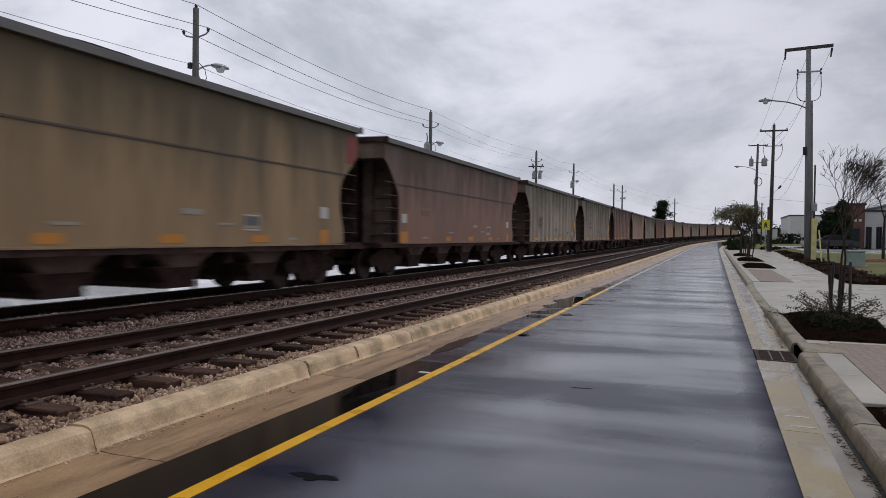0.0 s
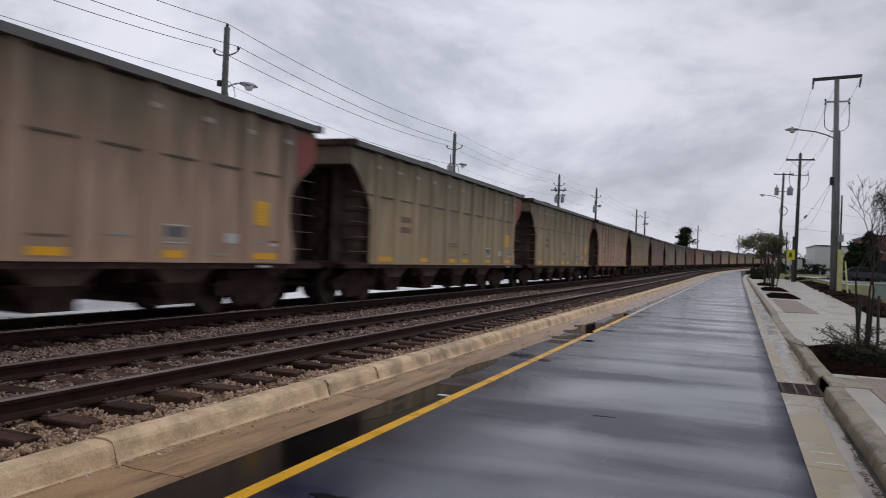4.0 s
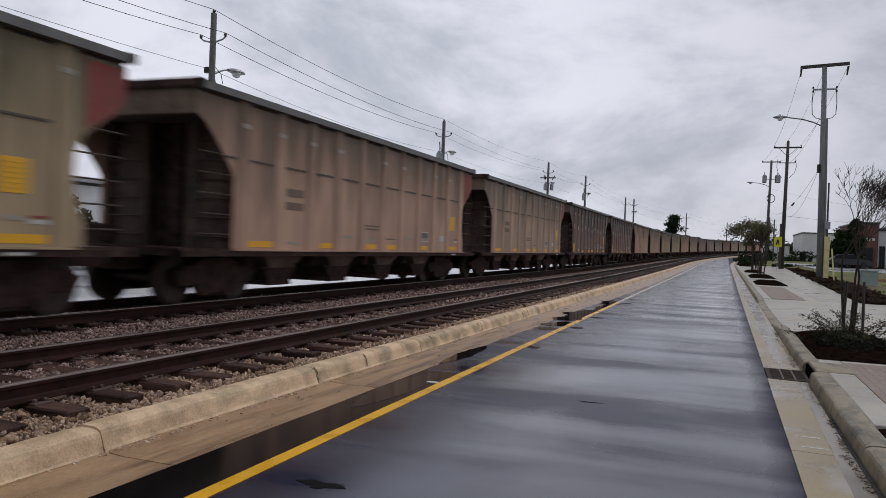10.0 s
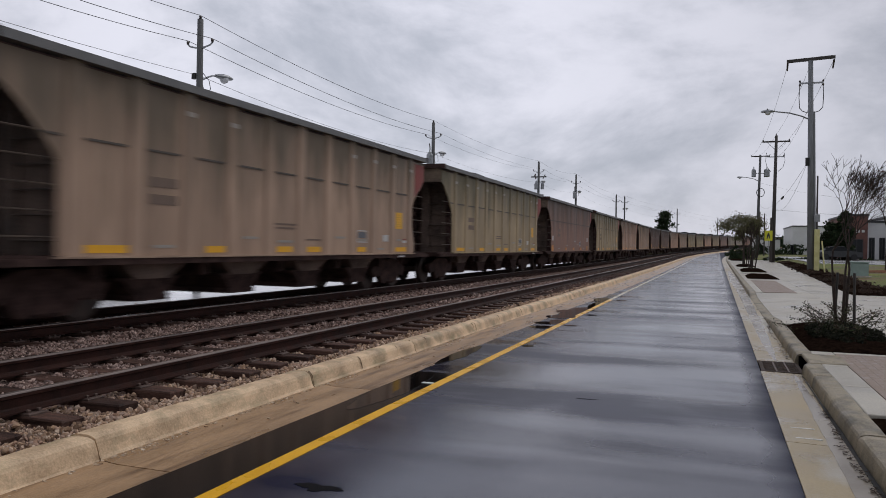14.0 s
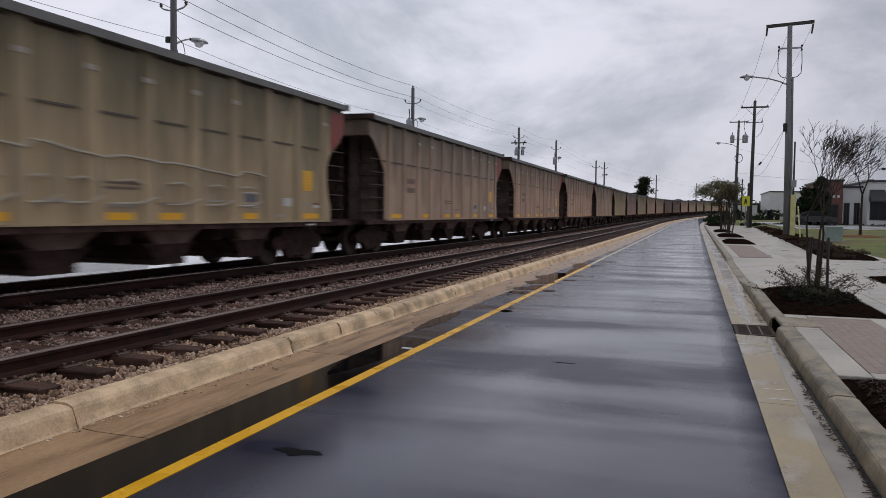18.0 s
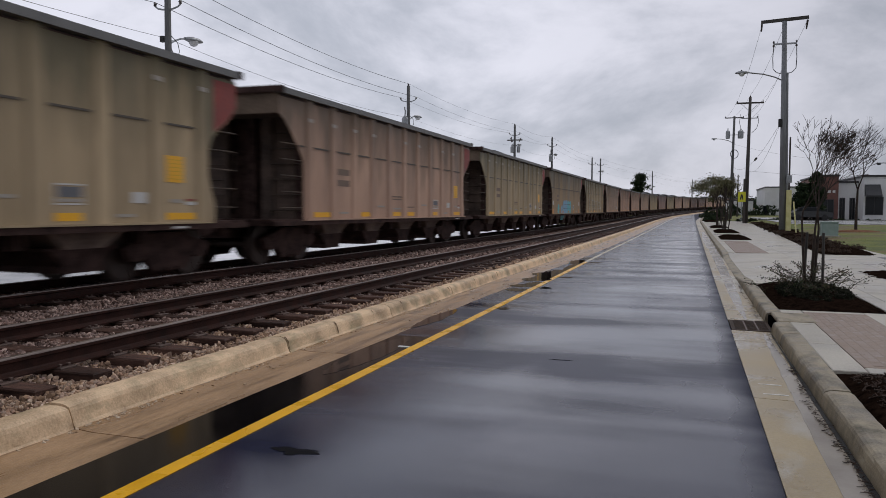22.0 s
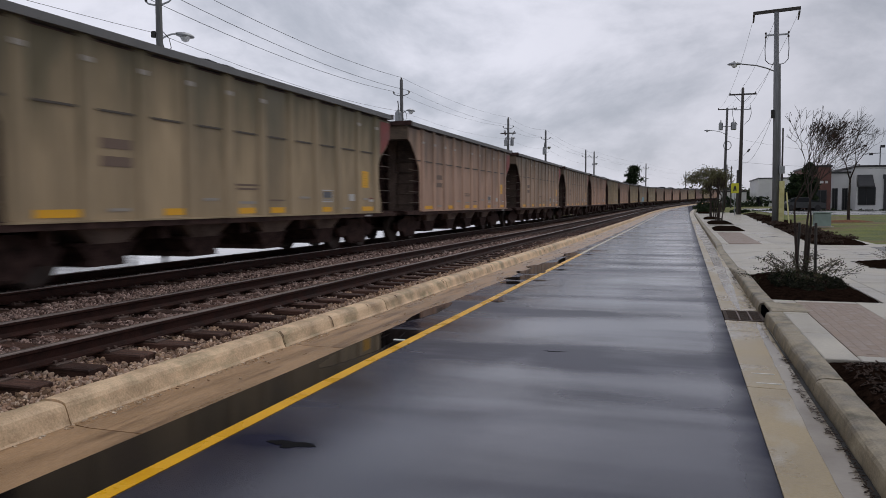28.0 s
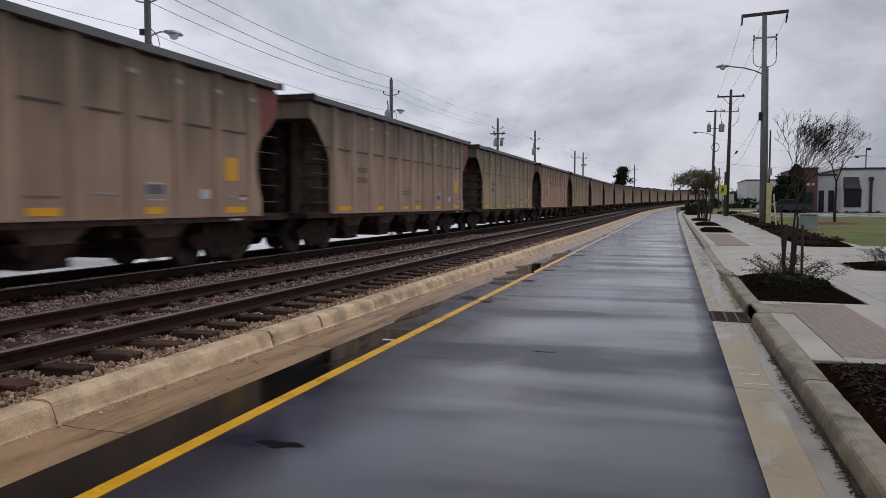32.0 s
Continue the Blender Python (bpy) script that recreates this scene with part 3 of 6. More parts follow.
lane_line = tagged(part("lane_line", painted_line(-60, 24, 1.5), YELLOW), "yellow painted edge line on wet asphalt", "road marking", kind="structure")
# from 24 m on the line has a paler colour
part("worn_line", painted_line(24, 240, 2.0), YELLOW_PALE, lane_line, "paler yellow line farther on")
tagged(part("road_mark", Shape().box(-3.27, -3.135, 8.22, 8.29, 0.001, 0.009), WHITE_PAINT), "short white paint dash beside the yellow line", "road marking", kind="structure")
tagged(part("gutter_mark", Shape().box(0.62, 0.82, 7.55, 7.575, 0.001, 0.012).box(0.63, 0.84, 7.15, 7.175, 0.001, 0.012), WHITE_PAINT), "two thin white paint ticks on the gutter", "road marking", kind="structure")


def puddle(points, z, label, water=None):
    pool = Shape().prism(points, "z", z - 0.003, z)
    pool.v = [(x, y, h + rise(y)) for x, y, h in pool.v]
    return tagged(part("puddle", pool, water or PUDDLE), label, "puddle", kind="structure")


def ragged(x0, x1, y0, y1, seed, rough=0.12, n=48):
    """A long outline with wandering edges and narrowing ends."""
    rng = random.Random(seed)
    ph = [rng.uniform(0, 6.28) for _ in range(8)]

    def wander(f, k):
        d = f * (y1 - y0)
        return 0.55 * math.sin(d * 1.9 + ph[k]) + 0.3 * math.sin(d * 4.7 + ph[k + 1]) + 0.2 * math.sin(d * 11 + ph[k + 2]) + 0.12 * rng.uniform(-1, 1)
    left, right = [], []
    for i in range(n + 1):
        f = i / n
        w = max(0.01, math.sin(math.pi * f)) ** 0.6 * (1 + 0.25 * rng.uniform(-1, 1) * (1 - math.sin(math.pi * f)))
        c = (x0 + x1) / 2
        left.append((c + (x0 - c) * w + rough * 0.6 * w * wander(f, 0), y0 + (y1 - y0) * f))
        right.append((c + (x1 - c) * w + rough * w * wander(f, 4), y0 + (y1 - y0) * f))
    return right + left[::-1]


puddle(ragged(-3.60, -3.20, 6.6, 8.9, 1, 0.03), 0.0045, "long still puddle along the gutter mirroring the train")
puddle(ragged(-3.74, -3.50, 9.6, 11.7, 2, 0.05), 0.0045, "thin sheet of brown water at the gutter's edge")
for k, (x0, x1, y0, y1) in enumerate(((-3.60, -3.08, 14.75, 15.3), (-3.72, -3.12, 15.6, 16.2), (-3.48, -3.07, 16.0, 16.8), (-3.78, -3.08, 17.0, 18.0), (-3.64, -3.06, 17.7, 18.9), (-3.86, -3.12, 18.5, 19.6), (-3.56, -3.10, 19.3, 20.5))):
    puddle(ragged(x0, x1, y0, y1, 30 + k, 0.03, 24), 0.0040 + 0.0004 * (k % 4), "dark streak of standing water between gutter and yellow line")
puddle(ragged(-3.40, -3.14, 20.2, 23.4, 4, 0.05, 60), 0.0042, "narrow puddle beside the yellow line")
puddle(ragged(-3.66, -3.12, 23.0, 24.9, 14, 0.04, 40), 0.0048, "dark puddle between kerb and yellow line")
for k, (x0, x1, y0, y1) in enumerate(((-3.02, -2.74, 15.45, 15.75), (-3.04, -2.70, 18.1, 18.4), (-3.06, -2.62, 23.7, 24.0))):
    puddle(ragged(x0, x1, y0, y1, 40 + k, 0.02, 20), 0.0045, "small tongue of water beside the yellow line")
puddle([(paving_edge(s) + 0.004, s) for s in [0.5 * i for i in range(-100, 19)]] + [(-3.04 - 0.005 * s, s) for s in [0.5 * i for i in range(18, -101, -1)]], 0.0022, "thin film of rain water between gutter and yellow line", WATER_FILM)
def specks(cx, cy, sx, sy, count, low, high, seed, label):
    """A patch of many tiny dark wet flecks, close together in the middle."""
    rng = random.Random(seed)
    fleck = Shape()
    for i in range(count):
        a, q = rng.uniform(0, 6.28), abs(rng.gauss(0, 0.5))
        x, y = cx + sx * q * math.cos(a), cy + sy * q * math.sin(a) + 0.25 * sy * math.sin(3 * a)
        w = rng.uniform(low, high) * max(0.35, 1.2 - q)
        fleck.prism([(x + w * rng.uniform(0.5, 1.5) * math.cos(2 * math.pi * k / 6), y + 0.55 * w * rng.uniform(0.5, 1.5) * math.sin(2 * math.pi * k / 6)) for k in range(6)], "z", 0.0005, 0.0014 + i * 0.000002)
    tagged(part("puddle", fleck, PIT), label, "puddle", kind="structure")


def blot(cx, cy, w, d, seed, z, label):
    """A small dark patch with a torn outline."""
    rng = random.Random(seed)
    puddle([(cx + w * math.cos(a) * q, cy + d * math.sin(a) * q + 0.3 * d * math.cos(2 * a)) for a, q in ((2 * math.pi * i / 56, 0.78 + 0.16 * math.sin(5 * 2 * math.pi * i / 56 + seed) + rng.uniform(-0.16, 0.16)) for i in range(56))], z, label, PIT)


blot(-2.50, 4.43, 0.185, 0.075, 3, 0.0030, "small black puddle with a torn edge on the asphalt")
blot(-1.33, 8.11, 0.12, 0.014, 5, 0.0026, "small dark hole worn into the asphalt")
specks(-2.47, 4.43, 0.20, 0.09, 260, 0.003, 0.012, 8, "small dark speckled puddle on the asphalt")
specks(-1.33, 8.11, 0.19, 0.05, 60, 0.003, 0.012, 9, "dark rough patch in the asphalt")
puddle(ragged(-3.02, -2.82, 11.92, 12.2, 6, 0.02, 20), 0.0045, "small puddle beside the yellow line")
puddle(ragged(1.004, 1.046, -3.0, 10.85, 53, 0.008, 80), 0.0115, "line of wet black silt at the kerb foot", GRIME_WET)
puddle(ragged(0.84, 1.035, -6.0, 10.85, 8, 0.012, 60), 0.0085, "sheet of rain water along the kerb foot", WET_PAN)
puddle(ragged(0.56, 1.035, 11.96, 60.0, 9, 0.004, 80), 0.0085, "sheet of rain water along the kerb foot", WET_PAN)

# kerb along the railway, cast in ten-foot lengths
KERB_OUT = [(-4.255, -0.1), (-4.255, 0.012), (-4.274, 0.034), (-4.288, 0.078), (-4.303, 0.130), (-4.320, 0.160), (-4.348, 0.180), (-4.39, 0.189), (-4.50, 0.188), (-4.555, 0.166), (-4.575, 0.10), (-4.575, -0.1)]
kerb_left = thing("kerb_left", pose(0, 0, 0), "tan weathered concrete kerb with cracked joints along the ballast", "kerb", kind="structure")
JOINT, PITCH = 7.45, 3.06


def kerb_joints():
    """Stations of the joints: the worn length beside the first crack is a little longer."""
    return [4.33 - PITCH * k for k in range(10, 0, -1)] + [4.33] + [JOINT + PITCH * k for k in range(44)]


def worn_kerb(out, s0, s1, step, seed, rough):
    """A swept kerb whose faces wander a little, more so towards its ends."""
    rng = random.Random(seed)
    length = Shape().sweep(out, stations(0.0, 0.0, s0, s1, step))
    ph = [rng.uniform(0, 6.28) for _ in range(4)]
    chips = [(rng.uniform(s0, s1), rng.uniform(0.03, 0.07), rng.uniform(0.002, 0.009)) for _ in range(4)]
    moved = []
    for x, y, z in length.v:
        d = min(y - s0, s1 - y)
        chip = 0.007 * max(0.0, 1 - d / 0.05) + sum(deep * max(0.0, 1 - abs(y - c) / w) for c, w, deep in chips) * (1.0 if z > 0.11 else 0.25)
        wave = 0.0025 * math.sin(y * 2.3 + ph[0]) + 0.0015 * math.sin(y * 5.9 + ph[1] + z * 9)
        if z > 0.01:
            moved.append((x + wave + rng.uniform(-rough, rough), y, z - chip + 0.5 * wave + rng.uniform(-rough, rough)))
        else:
            moved.append((x, y, z))
    length.v = moved
    return length


stops = kerb_joints()
for k, (s0, s1) in enumerate(zip(stops, stops[1:])):
    near = 0.5 < s1 and s0 < 26
    off = 0.03 if s1 == 4.33 else 0.0
    gap = 0.010 if near else 0.003
    prof = [(a + off * 0.6, b - off * 0.4) for a, b in KERB_OUT]
    part("kerb_length", worn_kerb(prof, s0 + gap, s1 - gap, 0.09 if near else 1.0, k, 0.0025 if near else 0.0), CONCRETE_KERB, kerb_left)
part("joint_filler", Shape().sweep([(a + (0.035 if a < -4.45 else -0.025), b - 0.034 if b > 0.04 else b) for a, b in KERB_OUT], stations(0.0, 0.0, -26, 140, 3.0)), STAIN, kerb_left, "dark dirt in the kerb joints")
for k, (s0, w, low) in enumerate(((7.46, 0.030, 1), (8.69, 0.030, 1), (9.87, 0.018, 2), (11.0, 0.04, 1), (13.4, 0.05, 1), (15.2, 0.03, 2), (17.1, 0.06, 1), (20.3, 0.05, 1), (24.0, 0.07, 1))):
    rng = random.Random(900 + k)
    face = KERB_OUT[1 + low:7]
    streak = Shape()
    m = len(face)
    ring = [(a + 0.008, s0 + sgn * w * (0.15 + 0.35 * i / (m - 1)) * rng.uniform(0.6, 1.2) + rng.uniform(-0.3, 0.3) * w, b + 0.002) for i, (a, b) in enumerate(face) for sgn in (-1, 1)]
    ring += [(x - 0.02, y, z - 0.012) for x, y, z in ring]
    streak.add(ring, [(2 * i, 2 * i + 1, 2 * i + 3, 2 * i + 2) for i in range(m - 1)] + [(2 * m + 2 * i + 2, 2 * m + 2 * i + 3, 2 * m + 2 * i + 1, 2 * m + 2 * i) for i in range(m - 1)])
    part("stain", streak, STAIN, kerb_left, "dark vertical stain")
part("far_kerb", Shape().sweep(KERB_OUT, stations(0.0, 0.0, stops[-1], 430, 5.0)), CONCRETE_KERB, kerb_left)

# crumbs of stone and mortar along the foot of the kerb
rng = random.Random(71)
crumbs = Shape()
for i in range(700):
    y = rng.choice((rng.uniform(2.5, 12), rng.uniform(4.2, 7.6), rng.uniform(8, 26)))
    x = -4.255 + abs(rng.gauss(0, 0.026)) + (rng.uniform(0, 0.4) if i % 60 == 0 else 0)
    r = rng.uniform(0.003, 0.012)
    crumbs.box(-r, r, -r * 1.3, r, -0.002, r * 0.9, pose(x, y, 0.0, rng.uniform(-20, 20), rng.uniform(-20, 20), rng.uniform(0, 90)))
CRUMB = islands("pale_grit", [(0.40, 0.29, 0.19), (0.60, 0.48, 0.35), (0.24, 0.16, 0.10), (0.75, 0.65, 0.52)], rough=0.8, bump=0)
tagged(part("grit", crumbs, CRUMB), "crumbs of mortar and gravel along the kerb foot", "grit", kind="stuff")

# right gutter pan and kerb
gutter_right = thing("gutter_right", pose(0, 0, 0), "damp yellowish concrete gutter pan with cross joints", "gutter", kind="structure")
for k in range(-6, 60):
    s0 = 6.98 + 3.06 * k
    if 10.0 < s0 < 10.1:
        cuts = [(s0 + 0.006, 10.92), (11.95, s0 + 3.054)]
    else:
        cuts = [(s0 + 0.006, s0 + 3.054)]
    for a, b in cuts:
        part("gutter_slab", Shape().sweep([(0.54, -0.1), (1.06, -0.1), (1.06, 0.002), (0.95, 0.004), (0.54, 0.012)], stations(0.0, 0.0, a, b, 3.1)), GUTTER_R, gutter_right)
KERB_R_OUT = [(1.04, -0.1), (1.044, 0.03), (1.052, 0.08), (1.062, 0.118), (1.075, 0.138), (1.095, 0.149), (1.12, 0.154), (1.15, 0.1545), (1.25, 0.155), (1.266, 0.152), (1.27, 0.14), (1.27, -0.1)]
kerb_right = thing("kerb_right", pose(0, 0, 0), "damp grey concrete kerb with rounded nose beside the planting beds", "kerb", kind="structure")
for k in range(-6, 60):
    s0 = 6.87 + 3.06 * k
    for a, b in ([(s0 + 0.008, 10.95), (11.92, s0 + 6.112)] if k == 1 else [] if k == 2 else [(s0 + 0.008, s0 + 3.052)]):
        if b > a:
            rng = random.Random(500 + k)
            length = worn_kerb(KERB_R_OUT, a, b, 0.1 if k < 8 else 1.0, 500 + k, 0.0025 if k < 6 else 0.0)
            length.v = [(x, y, z - (0.128 * min(1.0, max(0.0, (y - 17.4) / 2.6)) * min(1.0, max(0.0, (29.0 - y) / 1.6)) * z / 0.155 if z > 0.02 else 0.0)) for x, y, z in length.v]
            part("kerb_length", length, KERB_R, kerb_right)

# storm drain: iron grate in the gutter and a dark throat in the kerb
drain = thing("storm_drain", pose(0, 0, 0), "rusty iron storm drain grate with an open kerb inlet", "drain")
part("frame", Shape().box(0.55, 0.60, 10.93, 11.94, -0.08, 0.014).box(1.03, 1.07, 10.93, 11.94, -0.08, 0.012).box(0.6, 1.03, 10.93, 10.98, -0.08, 0.013).box(0.6, 1.03, 11.89, 11.94, -0.08, 0.013), GRATE, drain)
for i in range(13):
    y = 11.01 + i * 0.07
    part("bar", Shape().box(0.60, 1.03, y, y + 0.035, -0.05, 0.010), GRATE, drain)
for x in (0.735, 0.885):
    part("cross_bar", Shape().box(x, x + 0.02, 10.98, 11.89, -0.05, 0.0125), PLATE, drain, "worn lighter cross bar")
# pit, back and sides are near-black: the shade of the hole as their colour
part("pit", Shape().box(0.55, 1.6, 10.93, 11.94, -0.6, -0.09), PIT, drain)
part("inlet_lid", Shape().slab(1.13, 1.62, 10.95, 11.92, 0.118, 0.158, 0.015), KERB_R, drain)
part("inlet_back", Shape().box(1.40, 1.6, 10.95, 11.92, -0.09, 0.118), PIT, drain)
part("inlet_throat", Shape().box(1.09, 1.40, 11.90, 11.925, -0.09, 0.118), PIT, drain, "inlet side coloured near-black for the shade of the throat")
part("inlet_throat", Shape().box(1.09, 1.40, 10.945, 10.97, -0.09, 0.118), PIT, drain, "inlet side coloured near-black for the shade of the throat")

# ---- right-hand sidewalk, brick panels and planting beds ----
sidewalk = thing("sidewalk", pose(0, 0, 0), "pale damp concrete sidewalk slabs with sawn joints", "sidewalk", kind="structure")
Z_WALK = 0.15


def slabs(x0, x1, y0, y1, nx, ny):
    dx, dy = (x1 - x0) / nx, (y1 - y0) / ny
    for i in range(nx):
        for j in range(ny):
            part("slab", Shape().slab(x0 + i * dx + 0.004, x0 + (i + 1) * dx - 0.004, y0 + j * dy + 0.004, y0 + (j + 1) * dy - 0.004, -0.1, Z_WALK + rise(y0 + (j + 0.5) * dy), 0.008), WALK, sidewalk)


def apron(y):
    """How far the kerb is let down for the crossing: 0 standing, 1 flush with the gutter."""
    return min(1.0, max(0.0, (y - 17.4) / 2.6)) * min(1.0, max(0.0, (29.0 - y) / 1.6))


def ramp():
    """Sloping slabs of the crossing, low at the gutter and level with the sidewalk behind."""
    stops = [16.7, 18.4, 20.2, 22.4, 24.6, 26.8, 28.8]
    for a, b in zip(stops, stops[1:]):
        s, n = Shape(), 6
        for j in range(n + 1):
            y = a + 0.004 + (b - a - 0.008) * j / n
            low = Z_WALK + rise(y) - 0.125 * apron(y)
            s.v += [(1.274, y, -0.1), (1.274, y, low), (1.9, y, low + 0.45 * (Z_WALK + rise(y) - low)), (3.046, y, Z_WALK + rise(y)), (3.046, y, -0.1)]
        s.f += [(5 * j + i, 5 * j + (i + 1) % 5, 5 * j + 5 + (i + 1) % 5, 5 * j + 5 + i) for j in range(n) for i in range(5)] + [(4, 3, 2, 1, 0), tuple(range(5 * n, 5 * n + 5))]
        part("ramp_slab", s, WALK, sidewalk)


slabs(1.27, 1.58, 7.75, 12.32, 1, 3)
slabs(1.58, 2.40, 7.72, 7.98, 1, 1)
slabs(1.58, 2.40, 12.12, 12.32, 1, 1)
slabs(2.40, 3.05, 7.72, 12.32, 1, 3)
slabs(3.05, 9.0, -3.0, 18.6, 4, 14)
slabs(2.78, 3.05, 12.32, 16.7, 1, 2)
slabs(2.78, 3.05, -3.0, 7.72, 1, 4)
slabs(2.78, 9.0, -30.0, -3.0, 4, 16)
ramp()
slabs(3.05, 4.7, 18.6, 104.0, 1, 50)
slabs(4.7, 12.0, 21.2, 29.6, 4, 5)
slabs(1.27, 1.52, 28.8, 41.2, 1, 6)
slabs(2.62, 3.05, 28.8, 41.2, 1, 6)
slabs(1.52, 2.62, 39.6, 41.2, 1, 1)
slabs(1.27, 3.05, 41.2, 104.0, 1, 26)
slabs(4.7, 6.4, 29.6, 104.0, 1, 30)


def brick_panel(x0, x1, y0, y1, singly, label):
    panel = thing("brick_panel", pose(0, 0, 0), label, "paving", "brick panels in the sidewalk", kind="structure")
    up = rise((y0 + y1) / 2)
    part("bed", Shape().box(x0, x1, y0, y1, -0.05, 0.1482 + up), BRICK_SAND, panel)
    bx, by = (x1 - x0) / round((x1 - x0) / 0.102), (y1 - y0) / round((y1 - y0) / 0.204)
    brick = Shape().slab(0.0008, bx - 0.0008, 0.0008, by - 0.0008, 0, 0.014, 0.001).mesh("brick", BRICK)
    rest = Shape()
    for i in range(round((x1 - x0) / bx)):
        for j in range(round((y1 - y0) / by)):
            y = y0 + j * by + (by / 2 if i % 2 else 0)
            if y + by > y1 + 0.01:
                continue
            if singly:
                part("brick", brick, BRICK, panel, at=pose(x0 + i * bx, y, 0.137 + random.uniform(0, 0.0008)))
            else:
                rest.slab(x0 + i * bx + 0.003, x0 + (i + 1) * bx - 0.003, y + 0.003, y + by - 0.003, 0.137 + up, 0.151 + up, 0.004)
    if rest.v:
        tagged(part("far_bricks", rest, BRICK, panel), kind="stuff")


brick_panel(1.58, 2.40, 7.98, 12.12, True, "reddish brick paver panel framed by concrete strips")
brick_panel(1.52, 2.62, 28.8, 39.6, False, "faded brick paver panel in the sidewalk farther on")

near_lawn = grid([5.2 + i * 1.0 for i in range(62)], [29.6 + j * 1.6 for j in range(150)], hill)
structure("lawn", near_lawn, GRASS_GROUND, "patchy wet winter lawn rising gently from the sidewalk", "lawn", smooth=True)
structure("parking_lot", grid([7.9 + i * 2 for i in range(26)], [66 + j * 1.0 for j in range(29)], lambda x, y: hill(x, y) + 0.03), PARKING, "pale damp parking lot asphalt", "parking lot", smooth=True)
structure("side_street", grid([6.4 + i * 2 for i in range(30)], [98 + j * 2.0 for j in range(12)], lambda x, y: hill(x, y) + 0.03), PARKING, "pale damp side street beyond the hedge", "road", smooth=True)
structure("path", Shape().prism([(5.62, 21.25), (6.15, 21.25), (6.35, 29.6), (5.82, 29.6)], "z", 0.1, 0.157), DARK_PATH, "narrow dark asphalt strip across the sidewalk", "path")


# ---- planting beds ----
def mound(x0, x1, y0, y1, seed, high=0.09, base=Z_WALK, label="dark wet mulch planting bed beside the kerb", skew=0.0):
    nx, ny = max(6, int((x1 - x0) / 0.07)), max(8, int(min(90, (y1 - y0) / 0.07)))
    rng = random.Random(seed)

    def height(x, y):
        u, v = (x - x0) / (x1 - x0), (y - y0) / (y1 - y0)
        e = min(u, 1 - u, 0.25) * min(v * 3, (1 - v) * 3, 0.25) * 16
        return base + rise(y) - 0.03 + (high + 0.03) * max(0, e) ** 0.6 + rng.uniform(-0.012, 0.014)
    s = grid([x0 + (x1 - x0) * i / nx for i in range(nx + 1)], [y0 + (y1 - y0) * j / ny for j in range(ny + 1)], height)
    s.v = [(x + skew * (y - y0), y, z) for x, y, z in s.v]
    return structure("planting_bed", s, MULCH, label, "planting bed")


mound(1.28, 2.78, -30.0, -2.0, 9)
mound(1.28, 2.78, -2.0, 7.72, 1)
mound(1.28, 2.78, 12.33, 16.7, 2)
mound(1.42, 3.00, 41.2, 46.6, 3, 0.13)
mound(1.47, 3.10, 53.0, 59.0, 4, 0.15)
mound(1.50, 3.05, 67.0, 72.5, 5, 0.15)
mound(1.50, 3.05, 96.0, 103.0, 15, 0.15)
mound(3.85, 9.5, 18.65, 21.1, 6)
mound(4.20, 6.1, 28.5, 54.0, 7, 0.13, 0.15, "brown mulch bed under low hedge shrubs", 0.040)
mound(5.2, 7.0, 54.0, 92.0, 8, 0.16, 0.2, "brown mulch bed under low hedge shrubs", 0.030)

# mulch chips lying on the nearest bed
chips = Shape()
rng = random.Random(12)
for _ in range(2600):
    x, y = rng.uniform(1.36, 2.70), rng.uniform(3.5, 7.6)
    u, v = (x - 1.28) / 1.5, (y + 2.0) / 9.72
    m = pose(x, y, 0.125 + 0.12 * max(0, min(u, 1 - u, 0.25) * min(v * 3, (1 - v) * 3, 0.25) * 16) ** 0.6 + rng.uniform(-0.004, 0.008), rng.uniform(-40, 40), rng.uniform(-40, 40), rng.uniform(0, 180))
    a, b = rng.uniform(0.01, 0.035), rng.uniform(0.004, 0.009)
    chips.box(-a, a, -b, b, -0.003, 0.003, m)
CHIP = islands("bark_chips", [(0.012, 0.008, 0.006), (0.04, 0.026, 0.02), (0.075, 0.05, 0.04), (0.025, 0.017, 0.013)], rough=0.7, bump=0)
tagged(part("mulch_chips", chips, CHIP), "loose dark bark chips on the planting bed", "mulch", kind="stuff")

# leaf litter washed along the right kerb
litter = Shape()
for _ in range(420):
    y = rng.choice((rng.uniform(2.5, 10.8), rng.uniform(4.2, 8.5), rng.uniform(12.2, 18)))
    x = 0.985 + rng.gauss(0, 0.016) - 0.02 * math.sin(y * 2.1)
    m = pose(x, y, 0.016, rng.uniform(-12, 12), rng.uniform(-12, 12), rng.uniform(0, 180))
    a, b = rng.uniform(0.004, 0.034), rng.uniform(0.0012, 0.0045)
    litter.box(-a, a, -b, b, -0.001, 0.001, m)
tagged(part("leaf_litter", litter, CHIP), "dark twigs and leaves washed along the kerb", "litter", kind="stuff")

# ---- ballast, ties and rails ----
def bed_height(x, y):
    edge = min(1.0, max(0.0, (x + 13.6) / 1.0))
    if x > -5.30:
        return 0.084 + 0.046 * min(1.0, max(0.0, (x + 5.0) / 0.40))
    return 0.02 + edge * (0.125 if abs(x + 8.18) < 0.75 or min(abs(x - TRACK_NEAR), abs(x - TRACK_FAR)) < 0.55 else 0.085)


